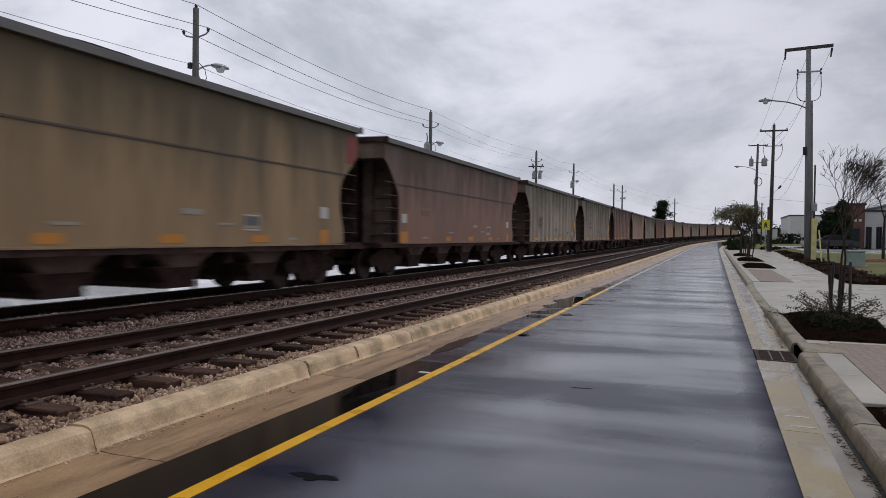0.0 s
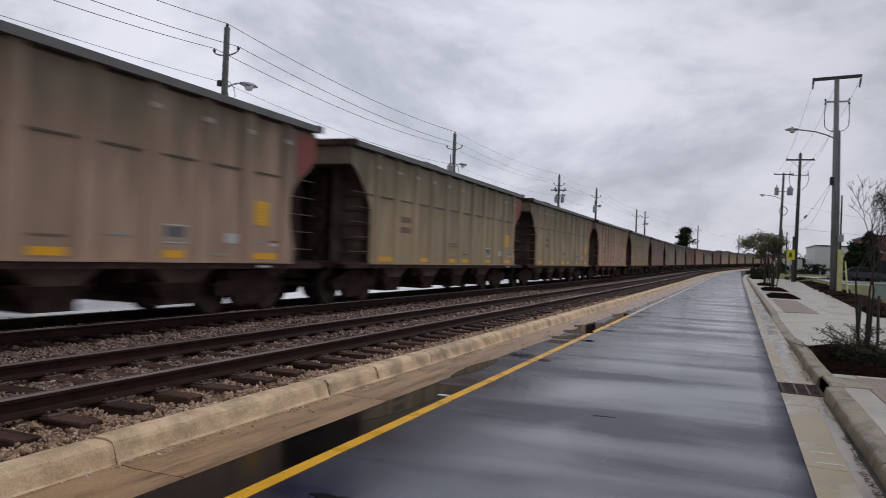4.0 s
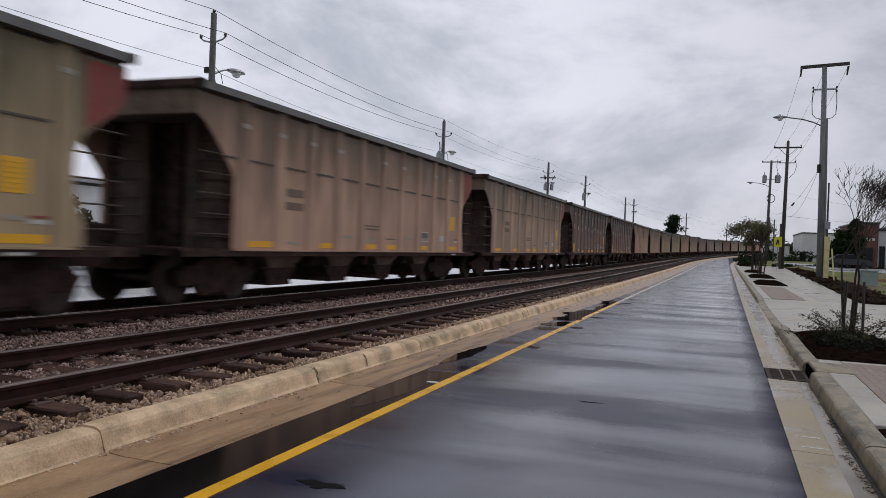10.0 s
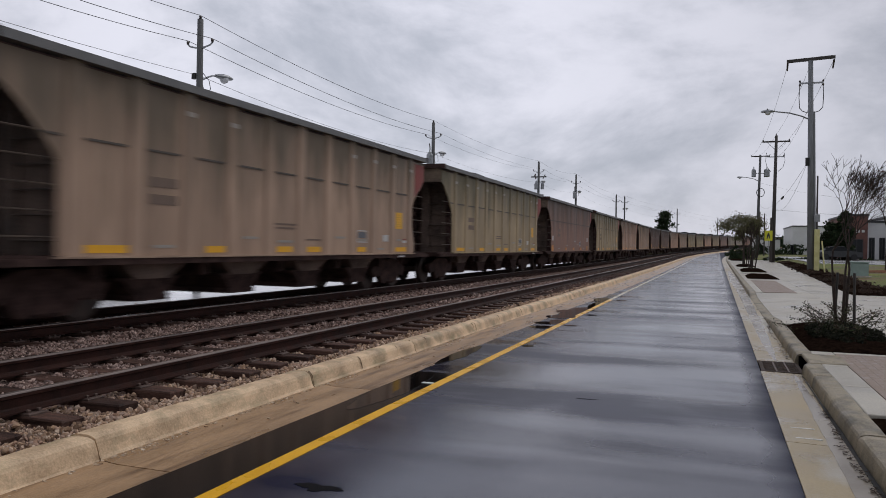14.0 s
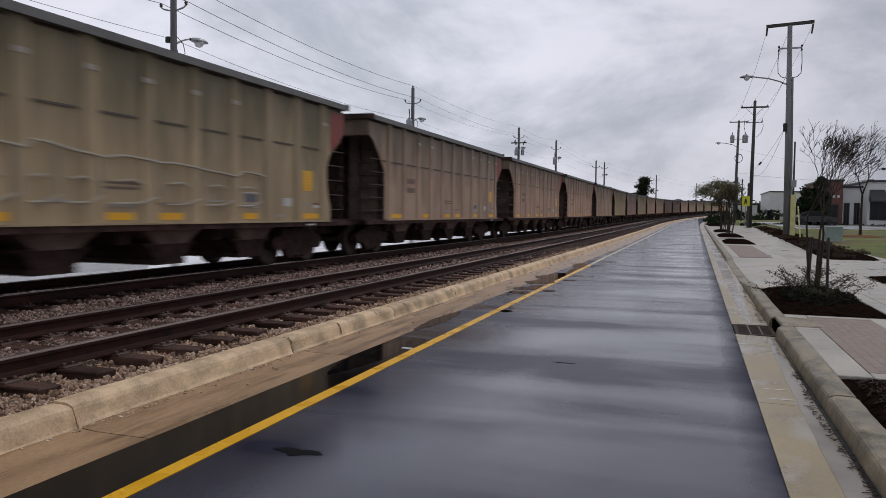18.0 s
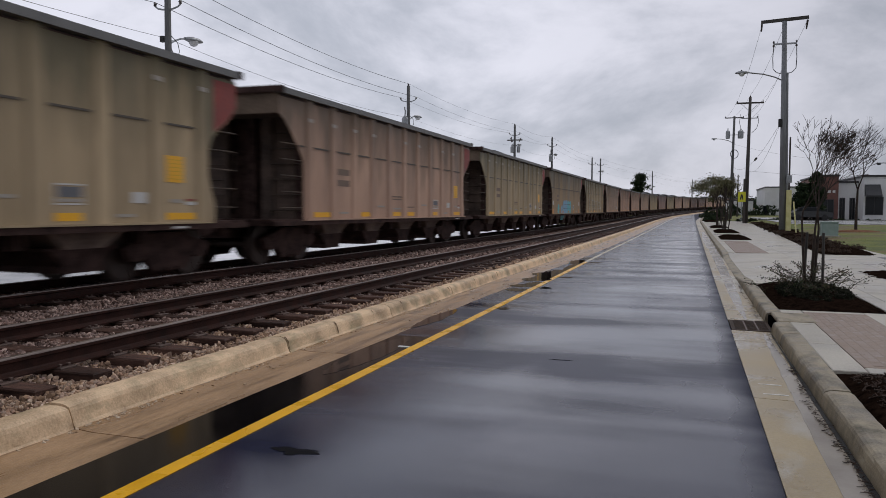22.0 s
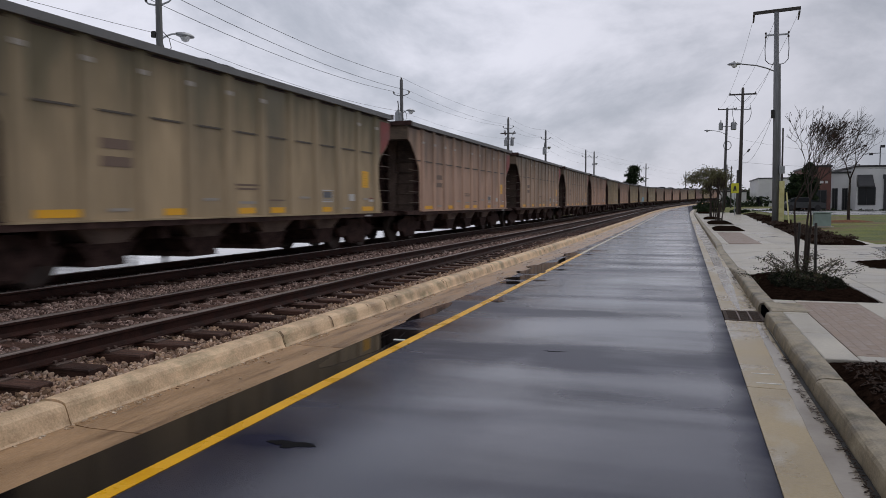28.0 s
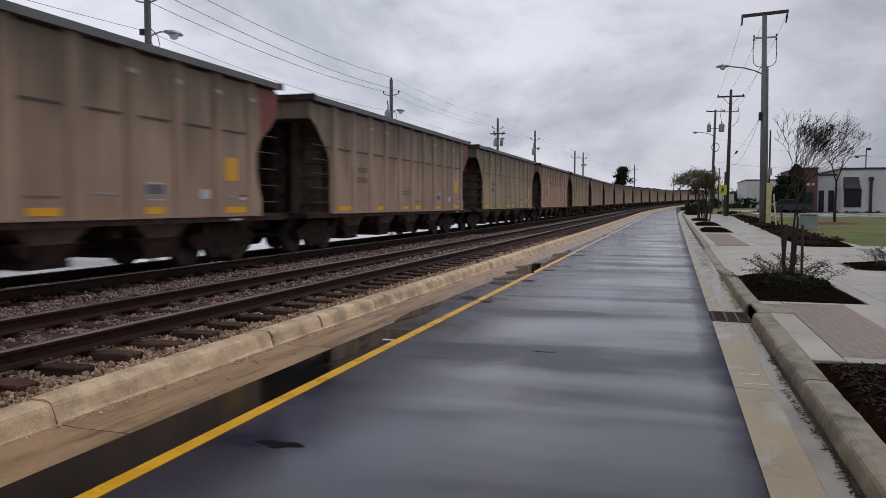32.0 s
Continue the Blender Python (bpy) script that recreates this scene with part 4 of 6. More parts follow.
bx_list = [-13.6 + 0.35 * i for i in range(24)] + [-5.29, -5.0, -4.8, -4.6, -4.51]
by_list = [-60 + 6 * i for i in range(26)]
ballast = Shape()
for s0 in [-60 + 5.0 * i for i in range(99)]:
    for x in bx_list:
        px, py, h = along(s0, 0.0)
        ballast.v.append((px + x * math.cos(h), py - x * math.sin(h), bed_height(x, 0) + rise(s0)))
nb = len(bx_list)
ballast.f = [(j * nb + i, j * nb + i + 1, (j + 1) * nb + i + 1, (j + 1) * nb + i) for j in range(98) for i in range(nb - 1)]
ballast_bed = structure("ballast_bed", ballast, BALLAST, "brown crushed stone ballast under two railway tracks", "ballast", smooth=True)

ICO = [Vector(p).normalized() for p in ((0, 1, 1.618), (0, -1, 1.618), (0, 1, -1.618), (0, -1, -1.618), (1, 1.618, 0), (-1, 1.618, 0), (1, -1.618, 0), (-1, -1.618, 0),
                                        (1.618, 0, 1), (-1.618, 0, 1), (1.618, 0, -1), (-1.618, 0, -1))]
ICO_F = [(0, 1, 8), (0, 8, 4), (0, 4, 5), (0, 5, 9), (0, 9, 1), (1, 9, 7), (1, 7, 6), (1, 6, 8), (8, 6, 10), (8, 10, 4), (4, 10, 2), (4, 2, 5), (5, 2, 11), (5, 11, 9), (9, 11, 7),
         (3, 6, 7), (3, 7, 11), (3, 11, 2), (3, 2, 10), (3, 10, 6)]
TIE_Y0, TIE_STEP = 5.38, 0.628
rng = random.Random(5)


def on_tie(x, y):
    f = ((y - TIE_Y0) / TIE_STEP + 0.5) % 1.0 - 0.5
    return abs(f * TIE_STEP) < 0.13 and (abs(x - TRACK_NEAR) < 1.32 or abs(x - TRACK_FAR) < 1.32)


def scatter(x0, x1, y0, y1, count, size):
    s = Shape()
    for _ in range(count):
        x, y = rng.uniform(x0, x1), rng.uniform(y0, y1)
        if on_tie(x, y) and rng.random() < 0.975:
            continue
        r = size * rng.uniform(0.6, 1.25)
        turn = Euler((rng.uniform(0, 6), rng.uniform(0, 6), rng.uniform(0, 6))).to_matrix()
        sx, sy, sz = rng.uniform(0.7, 1.2), rng.uniform(0.7, 1.2), rng.uniform(0.5, 0.8)
        z = rise(y) + bed_height(x, y) + rng.uniform(-0.3, 0.6) * r + (0.02 if -5.0 < x or -8.6 < x < -7.7 else 0.0) * rng.random()
        n = len(s.v)
        for p in ICO:
            q = turn @ Vector((p.x * sx, p.y * sy, p.z * sz))
            k = r * rng.uniform(0.62, 1.28)
            s.v.append((x + q.x * k, y + q.y * k, z + q.z * k))
        s.f += [(a + n, b + n, c + n) for a, b, c in ICO_F]
    return s


for zone in ((-9.3, -5.35, 2.0, 9.0, 19000, 0.023), (-9.3, -5.2, 9.0, 18.0, 18000, 0.030), (-9.3, -5.1, 18.0, 34.0, 12500, 0.046), (-12.6, -9.3, 4.0, 26.0, 4500, 0.045)):
    tagged(part("ballast_stones", scatter(*zone), STONES, ballast_bed), "loose angular pinkish grey ballast stones", kind="stuff")
for zone in ((-5.6, -4.56, 2.0, 9.0, 5200, 0.026), (-5.4, -4.56, 9.0, 18.0, 3400, 0.030), (-5.3, -4.56, 18.0, 34.0, 1700, 0.044)):
    tagged(part("ballast_stones", scatter(*zone), STONES_TAN, ballast_bed), "dusty tan stones spilled against the kerb", kind="stuff")

TIE_SHAPE = Shape().slab(-1.30, 1.30, -0.115, 0.115, -0.15, 0, 0.012).mesh("tie", TIE)
PLATE_SHAPE = Shape()
for side in (-0.752, 0.752):
    PLATE_SHAPE.slab(side - 0.17, side + 0.17, -0.09, 0.09, 0.0, 0.018, 0.005)
    for px, py in ((-0.11, -0.05), (0.11, 0.05), (-0.11, 0.05), (0.11, -0.05)):
        PLATE_SHAPE.slab(side + px - 0.018, side + px + 0.018, py - 0.014, py + 0.014, 0.018, 0.045, 0.006)
PLATE_MESH = PLATE_SHAPE.mesh("tie_plate", PLATE)
RAIL_LOW = [(-0.07, 0), (0.07, 0), (0.07, 0.012), (0.02, 0.03), (0.009, 0.045), (0.009, 0.115), (0.036, 0.128), (0.037, 0.155), (-0.037, 0.155), (-0.036, 0.128), (-0.009, 0.115), (-0.009, 0.045), (-0.02, 0.03), (-0.07, 0.012)]
RAIL_CAP = [(-0.036, 0.1555), (0.036, 0.1555), (0.034, 0.166), (0.026, 0.171), (-0.026, 0.171), (-0.034, 0.166)]
Z_TIE = RAIL_TOP - 0.171 - 0.018
for base, label in ((TRACK_NEAR, "empty near railway track with rusty rails and wooden ties"), (TRACK_FAR, "far railway track that carries the coal train")):
    track = thing("railway_track", pose(0, 0, 0), label, "railway track", "parallel railway tracks", kind="structure")
    for side in (-0.752, 0.752):
        rail = part("rail", Shape().sweep(RAIL_LOW, stations(base + side, Z_TIE + 0.018, -120, 420, 4.0)), RAIL, track)
        part("rail_head", Shape().sweep(RAIL_CAP, stations(base + side, Z_TIE + 0.018, -120, 420, 4.0)), RAIL_HEAD, rail, "polished steel rail head")
    for k in range(-9, 130):
        s = TIE_Y0 + k * TIE_STEP + rng.uniform(-0.03, 0.03)
        x, y, h = along(s, base)
        tie = part("tie", TIE_SHAPE, TIE, track, at=pose(x + rng.uniform(-0.05, 0.05), y, Z_TIE + rise(s) + rng.uniform(-0.012, 0.002), 0, 0, -math.degrees(h) + rng.uniform(-1.2, 1.2)))
        if k < 75:
            part("tie_plate", PLATE_MESH, PLATE, tie, "rusty spiked tie plates")
    far = Shape()
    for k in range(130, 520):
        x, y, h = along(TIE_Y0 + k * TIE_STEP, base)
        far.box(-1.3, 1.3, -0.115, 0.115, -0.1, 0, pose(x, y, Z_TIE + rise(TIE_Y0 + k * TIE_STEP), 0, 0, -math.degrees(h)))
    tagged(part("far_ties", far, TIE, track), kind="stuff")


# ---- coal train ----
RIB_PAINT = {}


def paint(name, dark, light, streak=0.5):
    """Streaked paint, and a slightly lighter version of it for the ribs."""
    lift = [tuple(min(0.8, 1.05 * c + 0.004) for c in q) for q in (dark, light)]
    top_tone = (0.52 * dark[0], 0.58 * dark[1], 0.56 * dark[2])
    look_of = dict(scale=1.1, grain=14, stretch=(1.0, 1.0, 0.14), rough=(0.45, 0.70), bump=0.12, spread=(0.30, 0.68), spec=0.42, speck=0.25)
    # vertical streaks of a darker tone, thicker towards the top of the side
    RIB_PAINT[name] = surface("lighter_" + name, *lift, **look_of, over=(top_tone, 1.3, 0.44, 0.80, (1.0, 1.3, 0.22), 1.0, 3.9))
    return surface(name, dark, light, **look_of, over=(top_tone, 1.3, 0.40, 0.74, (1.0, 1.3, 0.22), 1.0, 3.9))


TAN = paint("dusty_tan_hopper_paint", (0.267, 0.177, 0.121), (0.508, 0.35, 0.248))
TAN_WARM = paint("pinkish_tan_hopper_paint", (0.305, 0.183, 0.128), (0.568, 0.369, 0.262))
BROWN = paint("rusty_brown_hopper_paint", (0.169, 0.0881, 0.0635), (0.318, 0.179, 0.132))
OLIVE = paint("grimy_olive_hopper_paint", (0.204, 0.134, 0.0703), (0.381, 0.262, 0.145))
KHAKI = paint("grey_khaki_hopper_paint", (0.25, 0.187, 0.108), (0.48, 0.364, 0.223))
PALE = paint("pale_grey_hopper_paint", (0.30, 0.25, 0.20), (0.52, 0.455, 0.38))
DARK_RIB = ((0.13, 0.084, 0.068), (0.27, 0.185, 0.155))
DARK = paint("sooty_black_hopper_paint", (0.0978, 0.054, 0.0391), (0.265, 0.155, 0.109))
RIB_PAINT[DARK.name] = surface("lighter_dark_rib_paint", *DARK_RIB, scale=1.1, grain=14, stretch=(1.0, 1.0, 0.14), rough=(0.55, 0.8), bump=0.12, spec=0.3, over=((0.05, 0.032, 0.027), 1.3, 0.44, 0.80, (1.0, 1.3, 0.22), 1.0, 3.9))
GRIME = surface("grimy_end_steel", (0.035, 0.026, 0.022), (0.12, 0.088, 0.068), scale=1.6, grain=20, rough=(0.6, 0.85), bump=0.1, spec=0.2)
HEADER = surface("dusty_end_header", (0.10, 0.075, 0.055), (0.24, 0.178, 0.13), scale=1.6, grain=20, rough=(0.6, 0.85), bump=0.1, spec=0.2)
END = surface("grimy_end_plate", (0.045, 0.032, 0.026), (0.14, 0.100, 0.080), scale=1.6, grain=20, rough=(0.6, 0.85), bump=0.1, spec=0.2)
CHORD = surface("dull_steel_top_chord", (0.10, 0.10, 0.10), (0.18, 0.18, 0.18), scale=3, grain=40, rough=(0.45, 0.7), bump=0.1)
UNDER = surface("sooty_underframe_and_shade", (0.020, 0.0125, 0.0115), (0.095, 0.058, 0.050), scale=5, grain=40, rough=(0.6, 0.85), bump=0.3, spec=0.05)
CHUTE = surface("dusty_hopper_chute", (0.09, 0.067, 0.058), (0.30, 0.225, 0.188), scale=1.2, grain=25, rough=(0.6, 0.8), bump=0.15, spec=0.1)
WHEEL = surface("rusty_wheel_steel", (0.03, 0.02, 0.017), (0.08, 0.055, 0.045), rough=(0.45, 0.7), metal=0.4, bump=0.1)
COAL = surface("black_coal", (0.004, 0.004, 0.005), (0.02, 0.02, 0.022), scale=4, grain=14, rough=(0.75, 0.95), bump=1.0, relief=0.06, spec=0.05)
RED = surface("faded_red_corner_paint", (0.17, 0.030, 0.025), (0.30, 0.058, 0.046), scale=2, grain=20, rough=(0.5, 0.7), bump=0.05)
REFLECT = plain("yellow_reflector", (0.80, 0.41, 0.010), 0.4)
ORANGE = plain("orange_stencil", (0.55, 0.22, 0.03), 0.5)
STENCIL = plain("white_stencil", (0.55, 0.54, 0.52), 0.5)
SLATE = plain("slate_grey_plate", (0.12, 0.125, 0.14), 0.5)
OCHRE = plain("ochre_stencil", (0.64, 0.37, 0.014), 0.5)
FADED = plain("faded_white_patch", (0.34, 0.31, 0.27), 0.6)
CHALK = plain("chalky_spray_paint", (0.42, 0.39, 0.33), 0.8)
LETTER = plain("faint_lettering", (0.17, 0.115, 0.085), 0.6)
GHOST = plain("dark_lettering", (0.075, 0.06, 0.05), 0.6)
CYAN_A = surface("cyan_spray_paint", (0.05, 0.33, 0.40), (0.10, 0.46, 0.50), scale=2, grain=9, rough=(0.4, 0.6), bump=0)
CYAN_B = surface("sky_blue_spray_paint", (0.12, 0.27, 0.42), (0.22, 0.40, 0.55), scale=2, grain=9, rough=(0.4, 0.6), bump=0)

TOP, SILL, SIDE_X, HALF, LOW = 3.72, 1.0, 1.58, 7.38, 6.28
LEAD = [(7.38, 3.22), (7.15, 2.98), (6.85, 2.78), (6.62, 2.6), (6.50, 2.35), (6.48, 1.95), (6.57, 1.62), (6.68, 1.35)]
CUT = [(7.38, 3.36), (7.14, 3.24), (6.88, 3.02), (6.62, 2.76), (6.40, 2.52), (6.30, 2.36), (6.28, 1.9)]


def wheelset_mesh():
    s = Shape().rod((-0.95, 0, 0), (0.95, 0, 0), 0.085, n=8)
    turn = pose(0, 0, 0, 0, 90, 0)
    for sgn in (-1, 1):
        s.lathe([(0.40, -0.07), (0.457, -0.06), (0.457, 0.05), (0.485, 0.055), (0.485, 0.085), (0.40, 0.085), (0.37, 0.05), (0.16, 0.035), (0.16, 0.09)][::sgn] if sgn > 0 else
                [(0.16, -0.09), (0.16, -0.035), (0.37, -0.05), (0.40, -0.085), (0.485, -0.085), (0.485, -0.055), (0.457, -0.05), (0.457, 0.06), (0.40, 0.07)], 20, pose(-sgn * 0.75, 0, 0) @ turn)
        s.box(-sgn * 0.75 - 0.075, -sgn * 0.75 + 0.075, -0.03, 0.03, 0.15, 0.38)
    return s.mesh("wheelset", WHEEL)


def sideframe_mesh():
    out = [(-1.18, 0.58), (-1.08, 0.42), (-1.02, 0.35), (-0.76, 0.35), (-0.68, 0.40), (-0.45, 0.16), (-0.22, 0.14), (-0.20, 0.20), (-0.07, 0.20), (-0.05, 0.14), (0.05, 0.14), (0.07, 0.20), (0.20, 0.20), (0.22, 0.14), (0.45, 0.16), (0.68, 0.40), (0.76, 0.35), (1.02, 0.35), (1.08, 0.42), (1.18, 0.58), (1.02, 0.66), (0.75, 0.72), (0.40, 0.84), (-0.40, 0.84), (-0.75, 0.72), (-1.02, 0.66)]
    s = Shape().prism(out, "x", -0.08, 0.08)
    return s.mesh("sideframe", UNDER)


WHEELSET, SIDEFRAME = wheelset_mesh(), sideframe_mesh()
BOLSTER = Shape().box(-1.0, 1.0, -0.2, 0.2, 0.45, 0.80).mesh("bogie", UNDER)
COUPLER = Shape().box(-0.09, 0.09, 0, 0.66, 0.72, 0.94).box(-0.16, 0.14, 0.5, 0.76, 0.68, 0.98).box(-0.2, 0.2, -0.12, 0.03, 0.62, 1.04).mesh("coupler", UNDER)
BAY = Shape()
BAY.add([(-1.25, -0.92, 1.0), (1.25, -0.92, 1.0), (1.25, 0.92, 1.0), (-1.25, 0.92, 1.0), (-1.14, -0.40, 0.63), (1.14, -0.40, 0.63), (1.14, 0.40, 0.63), (-1.14, 0.40, 0.63)],
        [(0, 1, 2, 3), (7, 6, 5, 4), (0, 4, 5, 1), (1, 5, 6, 2), (2, 6, 7, 3), (3, 7, 4, 0)])
BAY_MESH = BAY.mesh("hopper_chute", CHUTE)
GATE = Shape().prism([(-0.70, 0.66), (-0.70, 0.61), (-0.62, 0.61), (-0.38, 0.36), (-0.42, 0.36), (-0.42, 0.26), (0.42, 0.26), (0.42, 0.36), (0.38, 0.36), (0.62, 0.61), (0.70, 0.61), (0.70, 0.66)], "x", -1.10, 1.10)
GATE_MESH = GATE.mesh("chute_gate", UNDER)
SKIRT_MESH = Shape().box(-1.2, 1.2, -0.12, 0.12, 0.66, 0.99).mesh("cross_bearer", UNDER)
LADDER = Shape()
LADDER.tube([(0.0, 0, 1.0)] + [(x if i % 2 == 0 else 0.78 - x, 0, 1.25 + 0.36 * i) for i in range(6) for x in (0.0, 0.78)] + [(0.0, 0, 3.34)], 0.017, 5)
LADDER_MESH = LADDER.mesh("ladder", GRIME)
SIDE_RUNGS = Shape()
SIDE_RUNGS.tube([(1.545, y if i % 2 == 0 else 0.9 - y, 1.3 + 0.36 * i) for i in range(5) for y in (0.0, 0.9)], 0.016, 5)
RUNG_MESH = SIDE_RUNGS.mesh("grab_rail", GRIME)


def coal_mesh(seed, high):
    rng = random.Random(seed)
    a, b, c = rng.uniform(0, 6), rng.uniform(0, 6), rng.uniform(0, 6)

    def height(x, y):
        edge = 1 - (abs(x) / 1.5) ** 2
        return 3.56 + edge * (high + 0.10 * math.sin(y * 0.6 + a) + 0.05 * math.sin(y * 2.1 + b) + 0.03 * math.sin(y * 5.3 + c)) * (1 - (abs(y) / 7.5) ** 8) + 0.03 * rng.random()
    return grid([-1.5 + 0.375 * i for i in range(9)], [-7.3 + 0.365 * j for j in range(41)], height).mesh("coal_load", COAL)


def plate(y, w, z, h, x=SIDE_X + 0.002, t=0.006):
    return Shape().box(x, x + t, y - w / 2, y + w / 2, z - h / 2, z + h / 2)


def hopper_car(style, body, label, seed, high=0.45):
    """An open coal hopper; it runs towards +y and shows its +x side."""
    # the slightly lighter version of the body colour, for the ribs
    worn = RIB_PAINT[body.name]
    rng = random.Random(seed)
    car = thing("hopper_car", pose(0, 0, 0), label, "railway car", "cars of the coal train")
    upper = 3.79 if style == "smooth" else 3.74
    outline = [(-LOW, SILL), (LEAD[-1][0], SILL)] + LEAD[::-1] + [(HALF, upper), (-HALF, upper)] + [(-y, z) for y, z in CUT]
    for sgn in (-1, 1):
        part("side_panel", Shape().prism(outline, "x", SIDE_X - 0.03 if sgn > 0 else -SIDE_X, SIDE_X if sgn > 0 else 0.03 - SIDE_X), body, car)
        part("top_chord", Shape().box(min(sgn * 1.48, sgn * 1.70), max(sgn * 1.48, sgn * 1.70), -HALF, HALF, 3.795, 3.925), CHORD, car, "grey steel top chord")
        part("side_sill", Shape().box(min(sgn * 1.40, sgn * 1.66), max(sgn * 1.40, sgn * 1.66), -7.68, 7.68, 0.90, 0.998), UNDER, car, "black side sill")
        part("ledge", Shape().box(sgn * 1.58 if sgn > 0 else -1.69, 1.69 if sgn > 0 else -1.58, -6.33, 6.5, 1.0, 1.03), body, car)
        # dark strip added behind the slit, so the shade under the chord shows black
        part("top_angle", Shape().box(min(sgn * 1.28, sgn * 1.34), max(sgn * 1.28, sgn * 1.34), -7.25, 7.25, 3.45, 3.88), UNDER, car)
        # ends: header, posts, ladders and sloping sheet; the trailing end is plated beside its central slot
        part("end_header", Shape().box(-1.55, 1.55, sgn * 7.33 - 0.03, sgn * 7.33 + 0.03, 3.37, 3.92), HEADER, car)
        part("end_cap", Shape().box(-1.70, 1.70, sgn * 7.40 - 0.07, sgn * 7.40 + 0.07, 3.81, 3.95), UNDER, car, "sooty top bar of the end")
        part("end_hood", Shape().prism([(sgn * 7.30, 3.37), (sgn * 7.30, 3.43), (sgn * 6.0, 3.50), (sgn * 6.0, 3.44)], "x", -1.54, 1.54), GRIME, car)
        # dark sheet closing the open slot: the shade of its depth put into colour
        part("slot_back", Shape().box(-0.9, 0.9, sgn * 5.85 - 0.02, sgn * 5.85 + 0.02, 1.04, 3.44), UNDER, car, "dark panel standing for the shade between the end plates")
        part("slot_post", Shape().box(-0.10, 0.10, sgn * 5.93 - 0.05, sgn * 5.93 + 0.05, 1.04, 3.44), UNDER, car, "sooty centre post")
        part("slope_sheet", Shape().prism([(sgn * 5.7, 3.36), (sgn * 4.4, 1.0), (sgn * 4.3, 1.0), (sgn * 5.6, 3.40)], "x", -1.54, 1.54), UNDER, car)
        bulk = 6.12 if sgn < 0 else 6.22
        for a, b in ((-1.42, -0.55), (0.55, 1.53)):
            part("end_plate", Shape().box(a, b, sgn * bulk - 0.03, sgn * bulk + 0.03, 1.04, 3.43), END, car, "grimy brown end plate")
        # dark strips drawn as the shadow gap between end plate and side panel
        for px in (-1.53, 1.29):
            part("corner_channel", Shape().prism([(px, 1.04), (px + 0.24, 1.04), (px + 0.24, 2.75), (px + (0.0 if px > 0 else 0.24), 3.30), (px, 2.75)], "y", sgn * bulk - 0.05, sgn * bulk + 0.05), UNDER, car, "dark strip standing for the shadow gap at the corner")
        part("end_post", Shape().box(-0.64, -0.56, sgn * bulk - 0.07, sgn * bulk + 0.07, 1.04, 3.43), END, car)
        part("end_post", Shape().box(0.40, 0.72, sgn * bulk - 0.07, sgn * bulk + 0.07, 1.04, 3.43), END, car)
        part("brake_box", Shape().slab(-1.25, -0.85, sgn * 6.75 - 0.2, sgn * 6.75 + 0.2, 1.04, 1.42, 0.03), UNDER, car)
        part("end_platform", Shape().box(-1.58, 1.58, min(sgn * 6.2, sgn * 7.68), max(sgn * 6.2, sgn * 7.68), 0.90, 1.04), UNDER, car)
        for lx in (-1.45, 0.67):
            part("ladder", LADDER_MESH, UNDER, car, at=pose(lx, sgn * (bulk + 0.09), 0))
        part("grab_rail", RUNG_MESH, UNDER, car, at=pose(0, 6.50 if sgn > 0 else -7.23, 0))
        part("coupler", COUPLER, UNDER, car, at=pose(0, sgn * 7.45, 0, 0, 0, 0 if sgn > 0 else 180))
        bogie = part("bogie", BOLSTER, UNDER, car, at=pose(0, sgn * 6.0, 0))
        for q in (-1, 1):
            part("sideframe", SIDEFRAME, UNDER, bogie, at=pose(q * 1.0, 0, 0))
            part("wheelset", WHEELSET, WHEEL, bogie, at=pose(0, q * 0.89, 0.457))
    if style == "smooth":
        ribs, w, d = [], 0, 0
        seams = [(-6.7, 6.7)]
    elif style == "fine":
        ribs, w, d = [-5.88 + i * 0.98 for i in range(13)], 0.16, 0.10
        seams = []
    else:
        ribs, w, d = [0.13 + 1.23 * i for i in range(-5, 6)], 0.34, 0.045
        seams = [(a + w / 2 + 0.05, b - w / 2 - 0.05) for a, b in zip([-6.75] + ribs, ribs) if b - a > 0.6]
    if ribs:
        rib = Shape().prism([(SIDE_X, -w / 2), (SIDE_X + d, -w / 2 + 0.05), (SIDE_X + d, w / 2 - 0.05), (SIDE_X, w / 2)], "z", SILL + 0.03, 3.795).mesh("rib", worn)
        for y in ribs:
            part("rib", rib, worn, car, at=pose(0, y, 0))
        other = Shape()
        for y in ribs:
            other.box(-SIDE_X - d, -SIDE_X, y - w / 2, y + w / 2, SILL + 0.03, TOP)
        tagged(part("far_side_ribs", other, body, car), kind="stuff")
    for a, b in seams:
        part("weld_seam", Shape().box(SIDE_X, SIDE_X + 0.018, a, b, 2.70, 2.735), GHOST, car, "dark horizontal weld seam")
    for k in range(4):
        chute = part("hopper_chute", BAY_MESH, CHUTE, car, at=pose(0, -3.9 + 2.6 * k, 0))
        part("chute_gate", GATE_MESH, UNDER, chute, "black outlet gate")
    for k in range(5):
        part("cross_bearer", SKIRT_MESH, UNDER, car, at=pose(0, -5.2 + 2.6 * k, 0))
    part("centre_sill", Shape().box(-0.3, 0.3, -7.6, 7.6, 0.62, 0.897), UNDER, car)
    part("coal_load", coal_mesh(seed, high), COAL, car, "heaped black coal")
    out = SIDE_X + d + 0.002 if style == "fine" else SIDE_X + 0.002
    top = SIDE_X + d + 0.002
